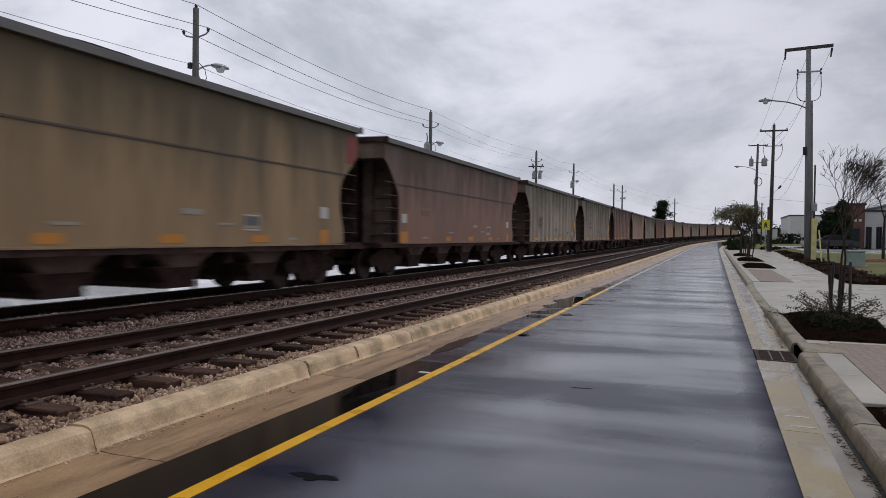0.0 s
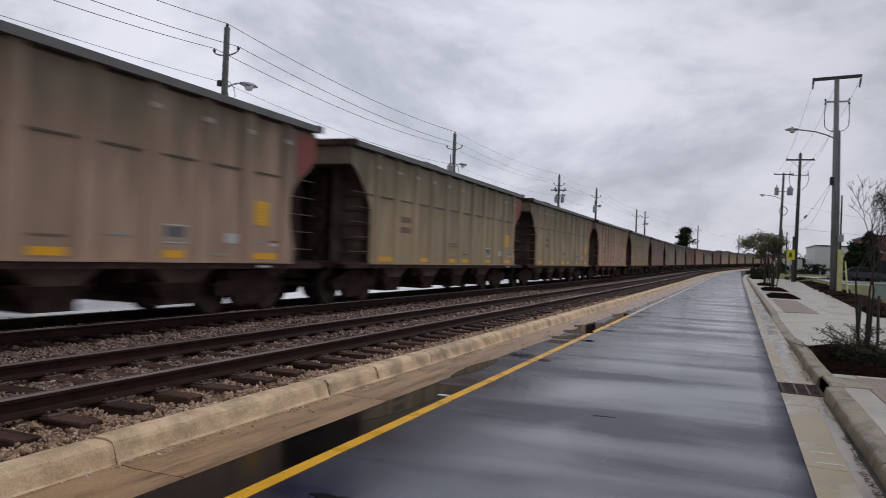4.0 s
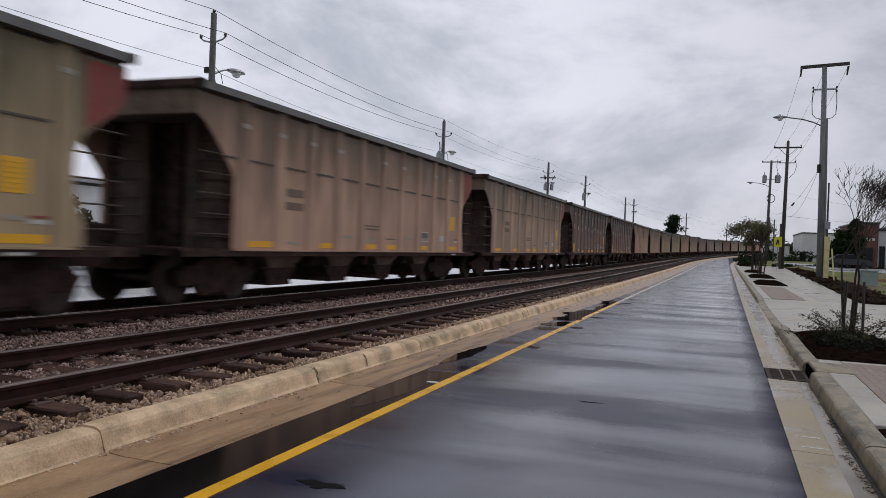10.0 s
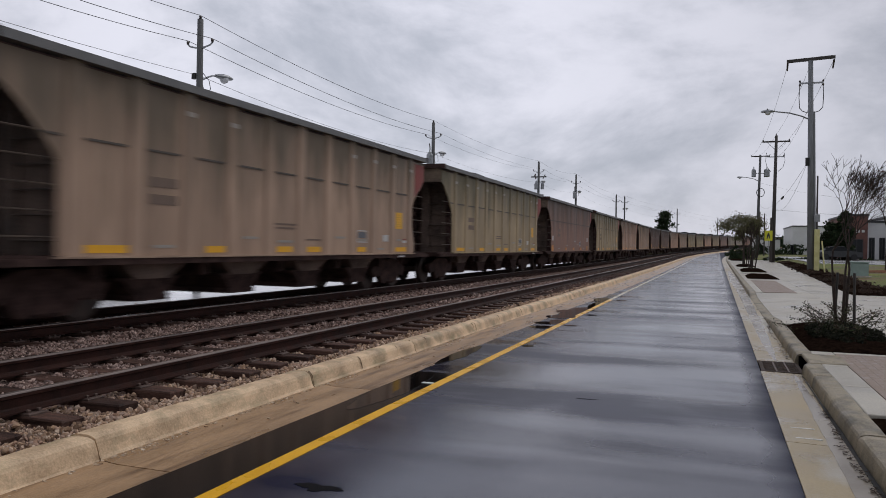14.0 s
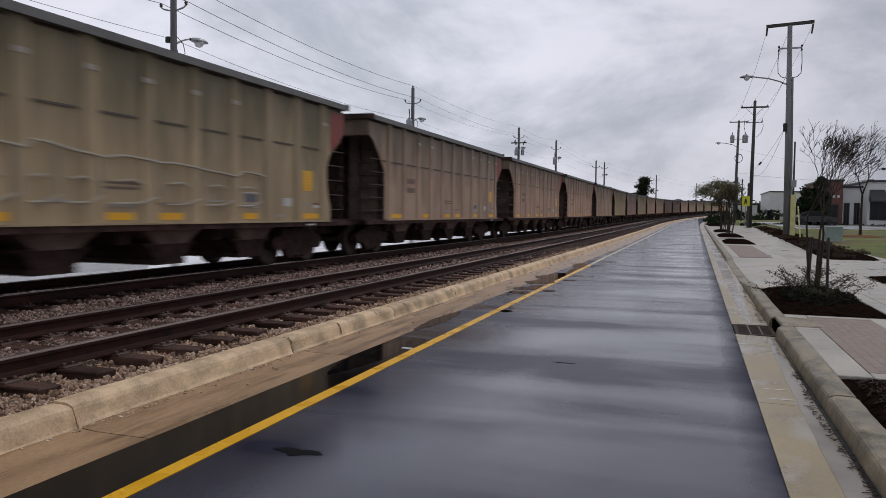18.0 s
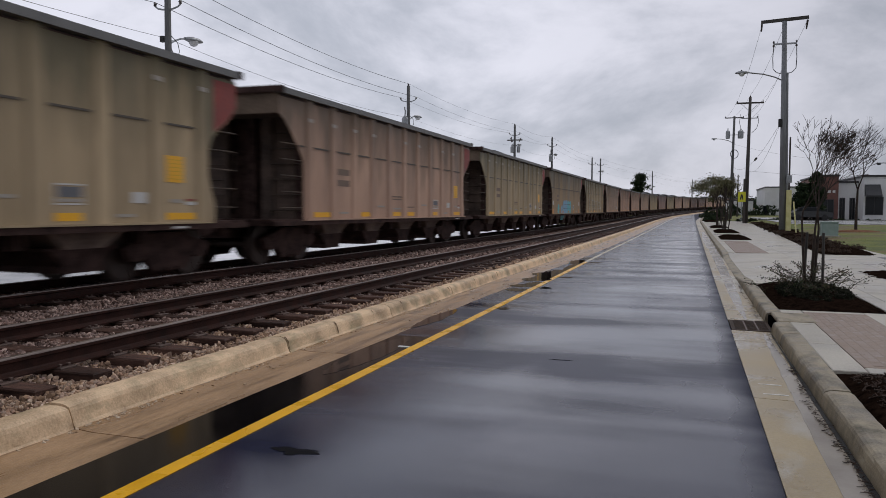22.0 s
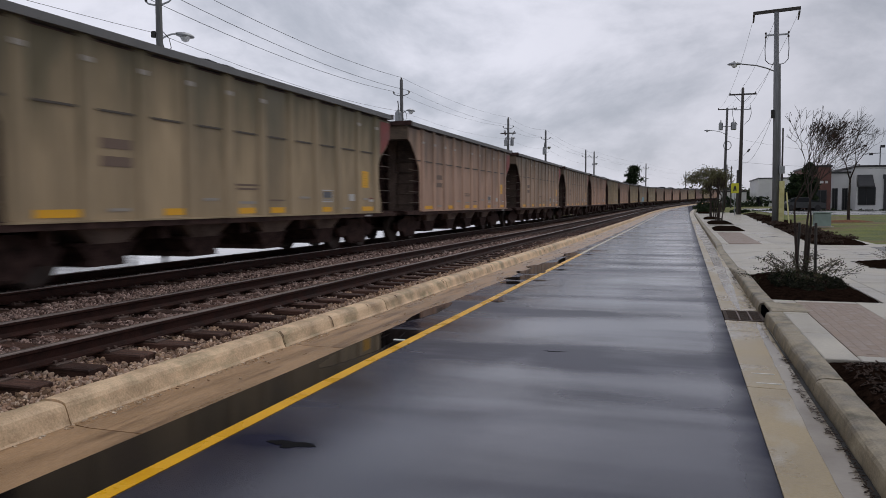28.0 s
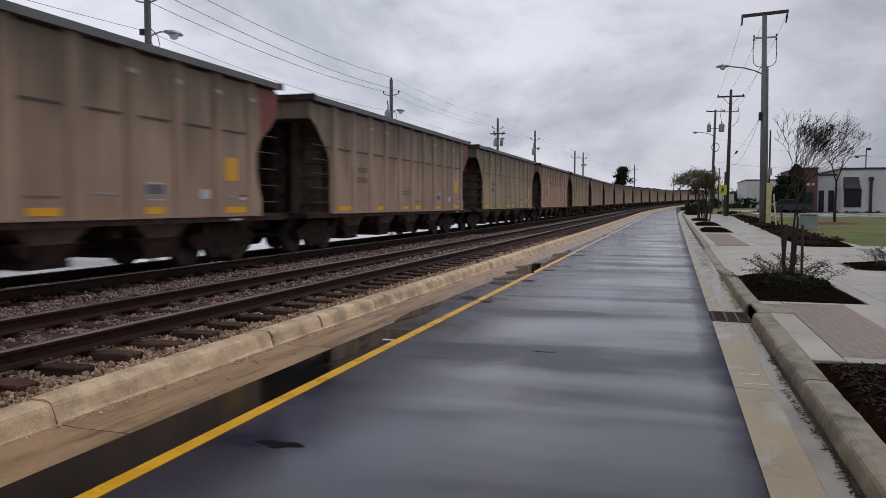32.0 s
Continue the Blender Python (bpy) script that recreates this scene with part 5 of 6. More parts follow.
    if style == "smooth":
        for y, wd in ((5.7, 0.42), (3.1, 0.6), (0.5, 0.6), (-2.0, 0.5), (-5.9, 0.55)):
            part("reflector", plate(y, wd, 1.20 if abs(y) > 5 else 1.15, 0.32 if abs(y) > 5 else 0.15), ORANGE, car, "orange stencil square")
        for y in (5.7, -5.9):
            part("stencil", plate(y, 0.36, 1.75, 0.26), STENCIL, car)
        for y, wd in ((1.0, 0.55), (3.0, 0.1)):
            part("stencil", plate(y, wd, 1.62, 0.10, out), FADED, car)
        part("corner_patch", Shape().prism([(6.78, upper - 0.1), (HALF, upper - 0.1), (HALF, 3.25), (7.15, 3.01), (6.78, 3.0)], "x", SIDE_X + 0.002, SIDE_X + 0.006), RED, car, "faded red corner")
    else:
        for y, wd in ((5.68, 0.78), (3.15, 0.5), (0.74, 0.6), (-0.48, 0.6), (-2.8, 0.55), (-5.38, 0.84))[:5 if style == "dark" else 6]:
            part("reflector", plate(y, wd, 1.135, 0.12, out), REFLECT, car, "yellow reflector")
        part("yellow_panel", plate(5.52, 0.46, 1.95, 0.46, out), REFLECT, car, "yellow data panel")
        for q in range(6):
            part("stencil", plate(5.52, 0.36, 1.78 + 0.066 * q, 0.016, out + 0.007, 0.002), OCHRE, car, "faint line of stencil")
        part("stencil", plate(4.62, 0.34, 1.44, 0.18, out), STENCIL, car)
        part("stencil", plate(5.55, 0.32, 1.40, 0.06, out), FADED, car)
        if style == "dark":
            part("orange_panel", plate(5.98, 0.22, 1.62, 0.5, out), ORANGE, car, "faded orange panel")
        elif style != "fine" or seed % 2:
            part("corner_patch", Shape().prism([(6.66, upper - 0.05), (HALF, upper - 0.05), (HALF, 3.25), (7.15, 3.01), (6.88, 2.83), (6.66, 2.70)], "x", SIDE_X + 0.002, SIDE_X + 0.006), RED, car, "faded red corner")
    bx = out + 0.001
    c = 2.8 if style == "smooth" else 3.17
    part("data_box", Shape().box(bx, bx + 0.005, c - 0.27, c + 0.27, 1.31, 1.335).box(bx, bx + 0.005, c - 0.27, c + 0.27, 1.595, 1.62).box(bx, bx + 0.005, c - 0.27, c - 0.255, 1.335, 1.595).box(bx, bx + 0.005, c + 0.255, c + 0.27, 1.335, 1.595), STENCIL, car, "white stencil outline")
    part("data_plate", plate(c, 0.44, 1.50, 0.15, bx, 0.003), SLATE, car, "slate grey data plate")
    part("data_plate", plate(c, 0.48, 1.375, 0.05, bx, 0.003), FADED, car)
    if style != "smooth":
        for y, w, z, h, m in ((0.72, 0.62, 1.35, 0.035, LETTER), (-0.45, 0.85, 1.66, 0.04, LETTER), (-0.45, 0.75, 1.58, 0.04, LETTER), (-0.45, 0.6, 1.30, 0.05, FADED), (5.94, 0.28, 1.36, 0.06, STENCIL), (5.94, 0.28, 1.425, 0.035, RED)):
            part("stencil", plate(y, w, z, h, bx, 0.003), m, car)
        part("sill_mark", Shape().box(1.662, 1.666, 5.35, 5.75, 0.92, 0.96), STENCIL, car, "white mark on the sill")
    for z in (2.22, 1.94) if style != "dark" else ():
        part("lettering", Shape().box(bx, bx + 0.004, -4.52, -3.84, z - 0.08, z + 0.08), LETTER, car, "faint lettering bar")
    for y, wd, z in ((-4.15, 0.5, 1.18), (4.3, 0.42, 1.15), (1.98, 0.5, 1.42), (-1.72, 0.5, 1.36)):
        part("stencil", plate(y, wd, z, 0.05, out), FADED, car)
    if style in ("rib", "dark"):
        for i, y in enumerate(ribs):
            if rng.random() < (0.62 if style == "rib" else 1.0):
                part("faded_patch", plate(y, 0.22, 3.44 - 0.1 * (seed % 2), 0.08, top), FADED, car, "faded white patch")
            if style == "dark":
                part("faded_patch", plate(y, 0.22, 2.62 - 0.08 * (i % 3), 0.20, top), FADED, car, "faded white patch")
                if i in (2, 5):
                    for q in range(3):
                        part("faded_patch", plate(y, 0.22, 2.86 + 0.17 * q, 0.12, top), FADED, car, "faded white patch")
        if style == "dark":
            part("yellow_panel", plate(-6.02, 0.34, 1.36, 0.50, top), REFLECT, car, "yellow data panel")
            part("stencil", plate(-4.4, 0.5, 1.22, 0.08, out), STENCIL, car)
    return car


def spray_cyan(car):
    """Large cyan lettering-shaped blocks low on the side, run over onto a chute."""
    part("graffiti", Shape().add([(1.258, -1.0, 0.98), (1.258, 1.0, 0.98), (1.12, 0.45, 0.55), (1.12, -0.45, 0.55)], [(0, 1, 2, 3)]).add([(1.25, -1.0, 0.98), (1.25, 1.0, 0.98), (1.11, 0.45, 0.55), (1.11, -0.45, 0.55)], [(3, 2, 1, 0)]), CYAN_A, car, "cyan sprayed chute", at=pose(0.03, 0.0, 0))
    for y, w, z, h, m in ((-3.88, 0.6, 1.38, 0.62, CYAN_A), (-2.45, 0.55, 1.36, 0.55, CYAN_B), (-1.55, 0.85, 1.50, 0.92, CYAN_B), (-0.62, 0.95, 1.52, 0.95, CYAN_B), (0.30, 0.85, 1.50, 0.90, CYAN_A), (1.15, 0.8, 1.48, 0.90, CYAN_A)):
        b = 0.18
        out = [(y - w / 2, z - h / 2), (y + w / 2, z - h / 2 - 0.05), (y + w / 2 + 0.04, z + h / 2 - b), (y + w / 2 - b, z + h / 2), (y - w / 2 + b, z + h / 2 - 0.04), (y - w / 2 - 0.03, z + h / 2 - b - 0.05)]
        part("graffiti", Shape().prism(out, "x", SIDE_X + 0.003, SIDE_X + 0.007), m, car, "cyan sprayed block shape")
    part("graffiti_outline", Shape().box(SIDE_X + 0.008, SIDE_X + 0.011, -1.9, 1.4, 1.36, 1.38).box(SIDE_X + 0.008, SIDE_X + 0.011, -1.7, 1.2, 1.66, 1.68), GHOST, car, "dark sprayed outline")


def spray_white(car):
    """Pale scribbled outline along the lower side."""
    x = SIDE_X + 0.050
    rng = random.Random(3)
    y, last = -5.0, 2.15
    while y < 3.2:
        w = rng.uniform(0.6, 1.2)
        hi = 2.18 - 0.035 * (y + 5.0) + rng.uniform(-0.06, 0.06)
        part("graffiti_stroke", Shape().tube([(x, y, last), (x, y + w * 0.3, hi + 0.06), (x, y + w * 0.8, hi + 0.03), (x, y + w + 0.05, hi)], 0.020, 5), CHALK, car, "pale sprayed stroke")
        part("graffiti_stroke", Shape().tube([(x, y + w * 0.9, hi), (x, y + w * 0.95, 1.8), (x, y + w, 1.45), (x, y + w * 0.6, 1.34), (x, y + 0.1, 1.33)], 0.017, 5), CHALK, car, "pale sprayed stroke")
        part("graffiti_stroke", Shape().tube([(x, y + w * 0.2, 1.68), (x, y + w * 0.5, 1.72), (x, y + w * 0.7, 1.66)], 0.017, 5), CHALK, car, "pale sprayed stroke")
        last = hi
        y += w + 0.05


protos = {
    "tan": hopper_car("rib", TAN, "dusty tan open coal hopper with side ribs and yellow reflectors", 2),
    "warm": hopper_car("rib", TAN_WARM, "pinkish tan open coal hopper with side ribs and yellow reflectors", 3, 0.66),
    "olive": hopper_car("rib", KHAKI, "grimy khaki open coal hopper with side ribs", 4, 0.70),
    "brown": hopper_car("rib", BROWN, "rusty brown open coal hopper with side ribs", 5, 0.40),
    "orange": hopper_car("smooth", BROWN, "smooth rusty brown coal hopper with orange stencils", 6, 0.60),
    "orange_olive": hopper_car("smooth", OLIVE, "smooth olive-brown coal hopper with orange stencils", 7, 0.72),
    "pale": hopper_car("fine", PALE, "pale grey coal hopper with many narrow ribs", 8, 0.35),
    "dark": hopper_car("dark", DARK, "sooty black coal hopper with faded white patches", 9, 0.35),
    "cyan": hopper_car("smooth", OLIVE, "smooth olive-brown coal hopper with cyan graffiti", 10, 0.66),
    "scribble": hopper_car("rib", KHAKI, "dusty khaki coal hopper with pale scribbled graffiti", 11, 0.42),
}
spray_cyan(protos["cyan"])
spray_white(protos["scribble"])
KINDS = {0: "orange_olive", 1: "orange", 2: "pale", 3: "pale", 4: "brown", 5: "tan", 6: "pale", 7: "brown", -1: "warm", -2: "olive", -3: "olive", -4: "tan", -5: "warm", -6: "dark", -7: "dark", -8: "tan",
         -9: "warm", -10: "olive", -11: "orange", -12: "olive", -13: "tan", -14: "warm", -15: "warm", -16: "tan", -17: "scribble", -18: "cyan", -19: "olive", -20: "warm", -21: "olive", -22: "warm", -23: "tan",
         -24: "tan", -25: "warm", -26: "olive", -27: "warm", -28: "olive", -29: "tan", -30: "tan"}
CAR_PITCH = 16.4
FIRST, LAST = -32, 16
train, used = {}, set()
for k in range(LAST, FIRST - 1, -1):
    kind = KINDS.get(k) or ("tan", "brown", "warm", "olive", "tan", "pale")[k * 7 % 6]
    if kind in used:
        train[k] = copy_thing(protos[kind], pose(0, 0, 0))
    else:
        used.add(kind)
        train[k] = protos[kind]


def front(k, t):
    """How far along the track the upper leading corner of car k is at t seconds."""
    run = 15.2 * t - 2.433e-4 * t ** 3 - 1.265e-3 * t ** 2 + 0.2156 * t + 0.989
    return 15.0 + CAR_PITCH / 16.2 * (run + 16.2 - 15.0) + k * CAR_PITCH


def car_pose(s):
    (xa, ya, ha), (xb, yb, hb) = along(s + 6.0, TRACK_FAR), along(s - 6.0, TRACK_FAR)
    return pose((xa + xb) / 2, (ya + yb) / 2, RAIL_TOP + (rise(s + 6.0) + rise(s - 6.0)) / 2, math.degrees((rise(s + 6.0) - rise(s - 6.0)) / 12.0), 0, -math.degrees(math.atan2(xa - xb, ya - yb)))


# ---- poles and wires ----
def sag(a, b, drop, n=14):
    a, b = Vector(a), Vector(b)
    return [a.lerp(b, i / n) - Vector((0, 0, drop * 4 * (i / n) * (1 - i / n))) for i in range(n + 1)]


def street_lamp_head(s, bowl, x, y, z, along_x=1.0, along_y=0.0):
    """A cobra head: flattened body that points away from its arm."""
    d = Vector((along_x, along_y, 0)).normalized()
    side = Vector((-d.y, d.x, 0))
    rings = [(0.0, 0.06, 0.06), (0.14, 0.13, 0.11), (0.38, 0.20, 0.15), (0.66, 0.22, 0.14), (0.86, 0.14, 0.08), (0.94, 0.03, 0.02)]
    pts, f, n = [], [], 10
    for off, w, h in rings:
        c = Vector((x, y, z)) + d * off
        pts += [c + side * w * math.cos(2 * math.pi * i / n) + Vector((0, 0, h * max(-0.35, math.sin(2 * math.pi * i / n)))) for i in range(n)]
    for k in range(len(rings) - 1):
        f += [(k * n + i, k * n + (i + 1) % n, (k + 1) * n + (i + 1) % n, (k + 1) * n + i) for i in range(n)]
    s.add(pts, f)
    c = Vector((x, y, z)) + d * 0.48
    bowl.lathe([(0.02, -0.24), (0.14, -0.19), (0.20, -0.06), (0.20, 0.0)], 12, Matrix.Translation(c))


def insulator(s, x, y, z, up=1):
    s.lathe([(0.03, 0), (0.07, 0.03), (0.045, 0.06), (0.075, 0.09), (0.05, 0.13), (0.03, 0.16)] if up > 0 else [(0.03, -0.16), (0.05, -0.13), (0.075, -0.09), (0.045, -0.06), (0.07, -0.03), (0.03, 0)], 8, pose(x, y, z))


def distribution_pole(x, y, top, lamp, can, label):
    pole = thing("utility_pole", pose(x, y, 0), label, "utility pole", "poles beyond the train")
    part("shaft", Shape().rod((0, 0, -0.5), (0, 0, top), 0.17, 0.12, 12), POLE_WOOD, pole, smooth=True)
    pin = Shape()
    insulator(pin, 0, 0, top)
    part("insulator", pin, INSULATOR, pole)
    for sgn in (-1, 1):
        part("bracket", Shape().tube([(0, 0, top - 1.18), (0.25 * sgn, 0, top - 1.14), (0.48 * sgn, 0, top - 1.08), (0.6 * sgn, 0, top - 0.99)], 0.035), STEEL, pole)
        pin = Shape()
        insulator(pin, 0.6 * sgn, 0, top - 0.99)
        part("insulator", pin, INSULATOR, pole)
    if lamp:
        part("lamp_arm", Shape().tube([(0, 0.05, top - 2.5), (0.08, 0.35, top - 2.30), (0.14, 0.62, top - 2.18), (0.17, 0.80, top - 2.14)], 0.035), STEEL, pole)
        head, bowl = Shape(), Shape()
        street_lamp_head(head, bowl, 0.17, 0.80, top - 2.14, 0.2, 1.0)
        part("lamp_head", head, STEEL, pole, "grey cobra street light", smooth=True)
        part("lamp_bowl", bowl, LAMP_GLASS, pole)
        part("junction_box", Shape().slab(-0.34, -0.16, -0.08, 0.08, top - 2.42, top - 2.18, 0.02), BLACK_IRON, pole)
        part("service_loop", Shape().tube([(0.12, 0.06, top - 2.2), (0.3, 0.2, top - 2.45), (0.28, 0.35, top - 2.8), (0.1, 0.2, top - 2.95), (0.05, 0.1, top - 2.6)], 0.016), WIRE, pole)
    if can > 1:
        for a in (0.4, 2.5, 4.4):
            part("transformer", Shape().lathe([(0.17, 0), (0.2, 0.04), (0.2, 0.6), (0.14, 0.7), (0.04, 0.95)], 12, pose(0.45 * math.cos(a), 0.45 * math.sin(a), top - 3.1)), STEEL, pole, "grey pole transformer")
            part("cutout", Shape().rod((0.5 * math.cos(a), 0.5 * math.sin(a), top - 1.9), (0.75 * math.cos(a), 0.75 * math.sin(a), top - 1.4), 0.05), INSULATOR, pole)
        part("crossarm", Shape().box(-0.9, 0.9, -0.06, 0.06, top - 1.75, top - 1.62), POLE_DARK, pole)
    elif can:
        part("transformer", Shape().lathe([(0.2, 0), (0.24, 0.04), (0.24, 0.75), (0.18, 0.85), (0.05, 0.95), (0.04, 1.2)], 14, pose(-0.1, -0.42, top - 3.2)), STEEL, pole, "grey pole transformer")
        part("cutout", Shape().rod((-0.1, -0.35, top - 2.1), (-0.1, -0.5, top - 1.6), 0.04), INSULATOR, pole)
    return pole


LEFT_POLES = [(-20, -3.0, 10.7, 0, 0), (-20, 25.45, 10.7, 1, 0), (-20, 52.3, 10.75, 1, 1), (-19.5, 85.2, 11.4, 1, 2), (-18, 101.1, 11.4, 1, 1), (-16.5, 131.9, 10.8, 0, 0), (-16.4, 143.5, 11.3, 1, 0), (-9, 185, 11, 0, 0), (0, 235, 11, 1, 0), (12, 290, 11, 0, 0)]
for x, y, top, lamp, can in LEFT_POLES:
    distribution_pole(x, y, top, lamp, can, "weathered wooden utility pole with a cobra street light" if lamp else "weathered wooden utility pole with curved insulator brackets")


def wire(path, label, r=0.014):
    return tagged(part("wire", Shape().tube(path, r, 5), WIRE), label, "cable", "overhead wires")


for (xa, ya, ta, *_), (xb, yb, tb, *_) in zip(LEFT_POLES, LEFT_POLES[1:]):
    for dx, dz in ((0, 0.16), (-0.6, -0.83), (0.6, -0.83), (0, -2.3)):
        wire(sag((xa + dx, ya, ta + dz), (xb + dx, yb, tb + dz), (0.40 if dz == -2.3 else 0.75) if ya < 0 else 0.42), "sagging black overhead power line beyond the train", (0.012 if ya < 50 else 0.007) * (0.7 if dz == -2.3 else 1.0))


def big_pole():
    """Tall grey pole with a flat top bar, a second arm, conductor loops, a street light and riser guards."""
    pole = thing("utility_pole", pose(5.75, 56.0, 0), "tall grey concrete utility pole with a top bar and street light", "utility pole", "poles along the sidewalk")
    part("shaft", Shape().rod((0.15, 0, 0.0), (-0.08, 0, 14.45), 0.235, 0.15, 14), POLE_GREY, pole, smooth=True)
    part("top_bar", Shape().box(-1.55, 1.40, -0.09, 0.09, 14.45, 14.65, pose(0, 0, 0, 0, 0, -12)), POLE_DARK, pole, "dark square top bar")
    for px, pz in ((-1.48, 14.38), (1.34, 14.38)):
        part("string_insulator", Shape().rod((px, 0.05, pz + 0.05), (px + 0.02, 0.75, pz - 0.35), 0.07, 0.05, 8), INSULATOR, pole, "black suspension insulator")
    part("lower_arm", Shape().box(-0.75, 0.72, -0.05, 0.05, 12.9, 13.0), STEEL, pole)
    for px in (-0.72, 0.7):
        pin = Shape()
        insulator(pin, px, 0, 13.0)
        part("insulator", pin, INSULATOR, pole)
        pin = Shape()
        insulator(pin, px, 0, 12.9, -1)
        part("insulator", pin, INSULATOR, pole)
        part("jumper", Shape().tube([(px, 0, 12.75), (px * 1.05, 0, 12.0), (px * 1.0, 0, 11.3), (px * 0.7, 0, 11.05), (px * 0.25, 0, 10.95)], 0.025), WIRE, pole, "black conductor loop")
    part("lamp_arm", Shape().tube([(-0.1, 0, 10.5), (-0.6, 0, 10.75), (-1.3, 0, 10.98), (-2.2, 0, 11.12)], 0.045), STEEL, pole)
    head, bowl = Shape(), Shape()
    street_lamp_head(head, bowl, -2.2, 0, 11.13, -1.0, 0.0)
    part("lamp_head", head, STEEL, pole, "grey cobra street light", smooth=True)
    part("lamp_bowl", bowl, LAMP_GLASS, pole)
    part("photocell", Shape().lathe([(0.05, 0), (0.05, 0.1), (0.02, 0.13)], 8, pose(-2.7, 0, 11.22)), DARK_TRIM, pole)
    part("riser_conduit", Shape().rod((0.38, -0.05, 0.3), (0.17, -0.05, 11.0), 0.09, 0.08, 10), POLE_GREY, pole, "grey riser conduit")
    part("meter_box", Shape().slab(0.28, 0.62, -0.32, -0.1, 3.6, 4.1, 0.02), STEEL, pole)
    part("riser_guard", Shape().slab(0.30, 0.62, -0.36, -0.06, 0.1, 3.1, 0.02), GUARD_YELLOW, pole, "faded yellow riser guard")
    part("wire_clamp", Shape().rod((-0.2, -0.2, 7.35), (-0.2, -0.2, 7.9), 0.12, n=8), BLACK_IRON, pole)
    tagged(part("guy_guard", Shape().rod((5.75 + 0.75, 53.8, 0.0), (5.75 + 0.6, 54.3, 2.3), 0.045, n=8), GUARD_YELLOW), "thin yellow guy-wire guard beside the pole", "guy guard")
    return pole


big_pole()


def cross_pole():
    pole = thing("utility_pole", pose(5.75, 91.0, 0), "dark wooden utility pole with a braced crossarm", "utility pole", "poles along the sidewalk")
    part("shaft", Shape().rod((0, 0, 0.0), (0.18, 0, 14.4), 0.24, 0.15, 12), POLE_DARK, pole, smooth=True)
    part("sleeve", Shape().rod((-0.18, -0.1, 0.2), (-0.16, -0.1, 5.3), 0.16, n=10), POLE_DARK, pole)
    part("crossarm", Shape().box(-1.25, 1.6, -0.06, 0.06, 13.65, 13.82), POLE_DARK, pole)
    for px in (-0.75, 1.1):
        part("brace", Shape().rod((px, -0.08, 13.65), (0.16, -0.1, 12.75), 0.025, n=6), STEEL, pole)
    part("lower_arm", Shape().box(-0.7, 1.0, -0.04, 0.04, 12.0, 12.09), STEEL, pole)
    for px, pz in ((-1.15, 13.82), (1.5, 13.82), (0.18, 14.4), (-0.65, 12.09), (0.95, 12.09)):
        pin = Shape()
        insulator(pin, px, 0, pz)
        part("insulator", pin, INSULATOR, pole)
    for px in (-0.8, 1.0):
        part("jumper", Shape().tube([(px, 0, 12.5), (px * 1.1, 0, 11.6), (px * 0.9, 0, 10.9), (px * 0.4, 0, 10.4)], 0.025), WIRE, pole, "black conductor loop")


def transformer_pole():
    pole = thing("utility_pole", pose(5.95, 125.0, 0), "grey wooden utility pole with two transformers and a street light", "utility pole", "poles along the sidewalk")
    part("shaft", Shape().rod((-0.3, 0, 0.0), (0.0, 0, 16.3), 0.25, 0.16, 12), POLE_WOOD, pole, smooth=True)
    part("crossarm", Shape().box(-1.35, 1.35, -0.06, 0.06, 16.0, 16.15), POLE_DARK, pole)
    for px in (-1.3, 1.3, 0):
        pin = Shape()
        insulator(pin, px, 0, 16.15)
        part("insulator", pin, INSULATOR, pole)
    for px, r in ((-0.9, 0.32), (0.95, 0.42)):
        part("transformer", Shape().lathe([(r * 0.85, 0), (r, 0.08), (r, 1.0), (r * 0.8, 1.15), (0.08, 1.3), (0.06, 1.6)], 14, pose(px, 0, 12.9)), STEEL, pole, "grey pole transformer")
        part("hanger", Shape().box(min(px, 0), max(px, 0), -0.04, 0.04, 13.4, 13.5), STEEL, pole)
    part("lamp_arm", Shape().tube([(-0.1, 0, 12.2), (-0.8, 0, 12.6), (-1.8, 0, 12.85), (-2.4, 0, 12.9)], 0.045), STEEL, pole)
    head, bowl = Shape(), Shape()
    street_lamp_head(head, bowl, -2.4, 0, 12.9, -1.0, 0.0)
    part("lamp_head", head, STEEL, pole, "grey cobra street light", smooth=True)
    part("lamp_bowl", bowl, LAMP_GLASS, pole)
    ring = [(0.1 + 0.55 * math.cos(a * math.pi / 8), -0.25, 10.5 + 0.65 * math.sin(a * math.pi / 8)) for a in range(17)]
    part("cable_coil", Shape().tube(ring, 0.05), WIRE, pole, "coil of spare black cable")


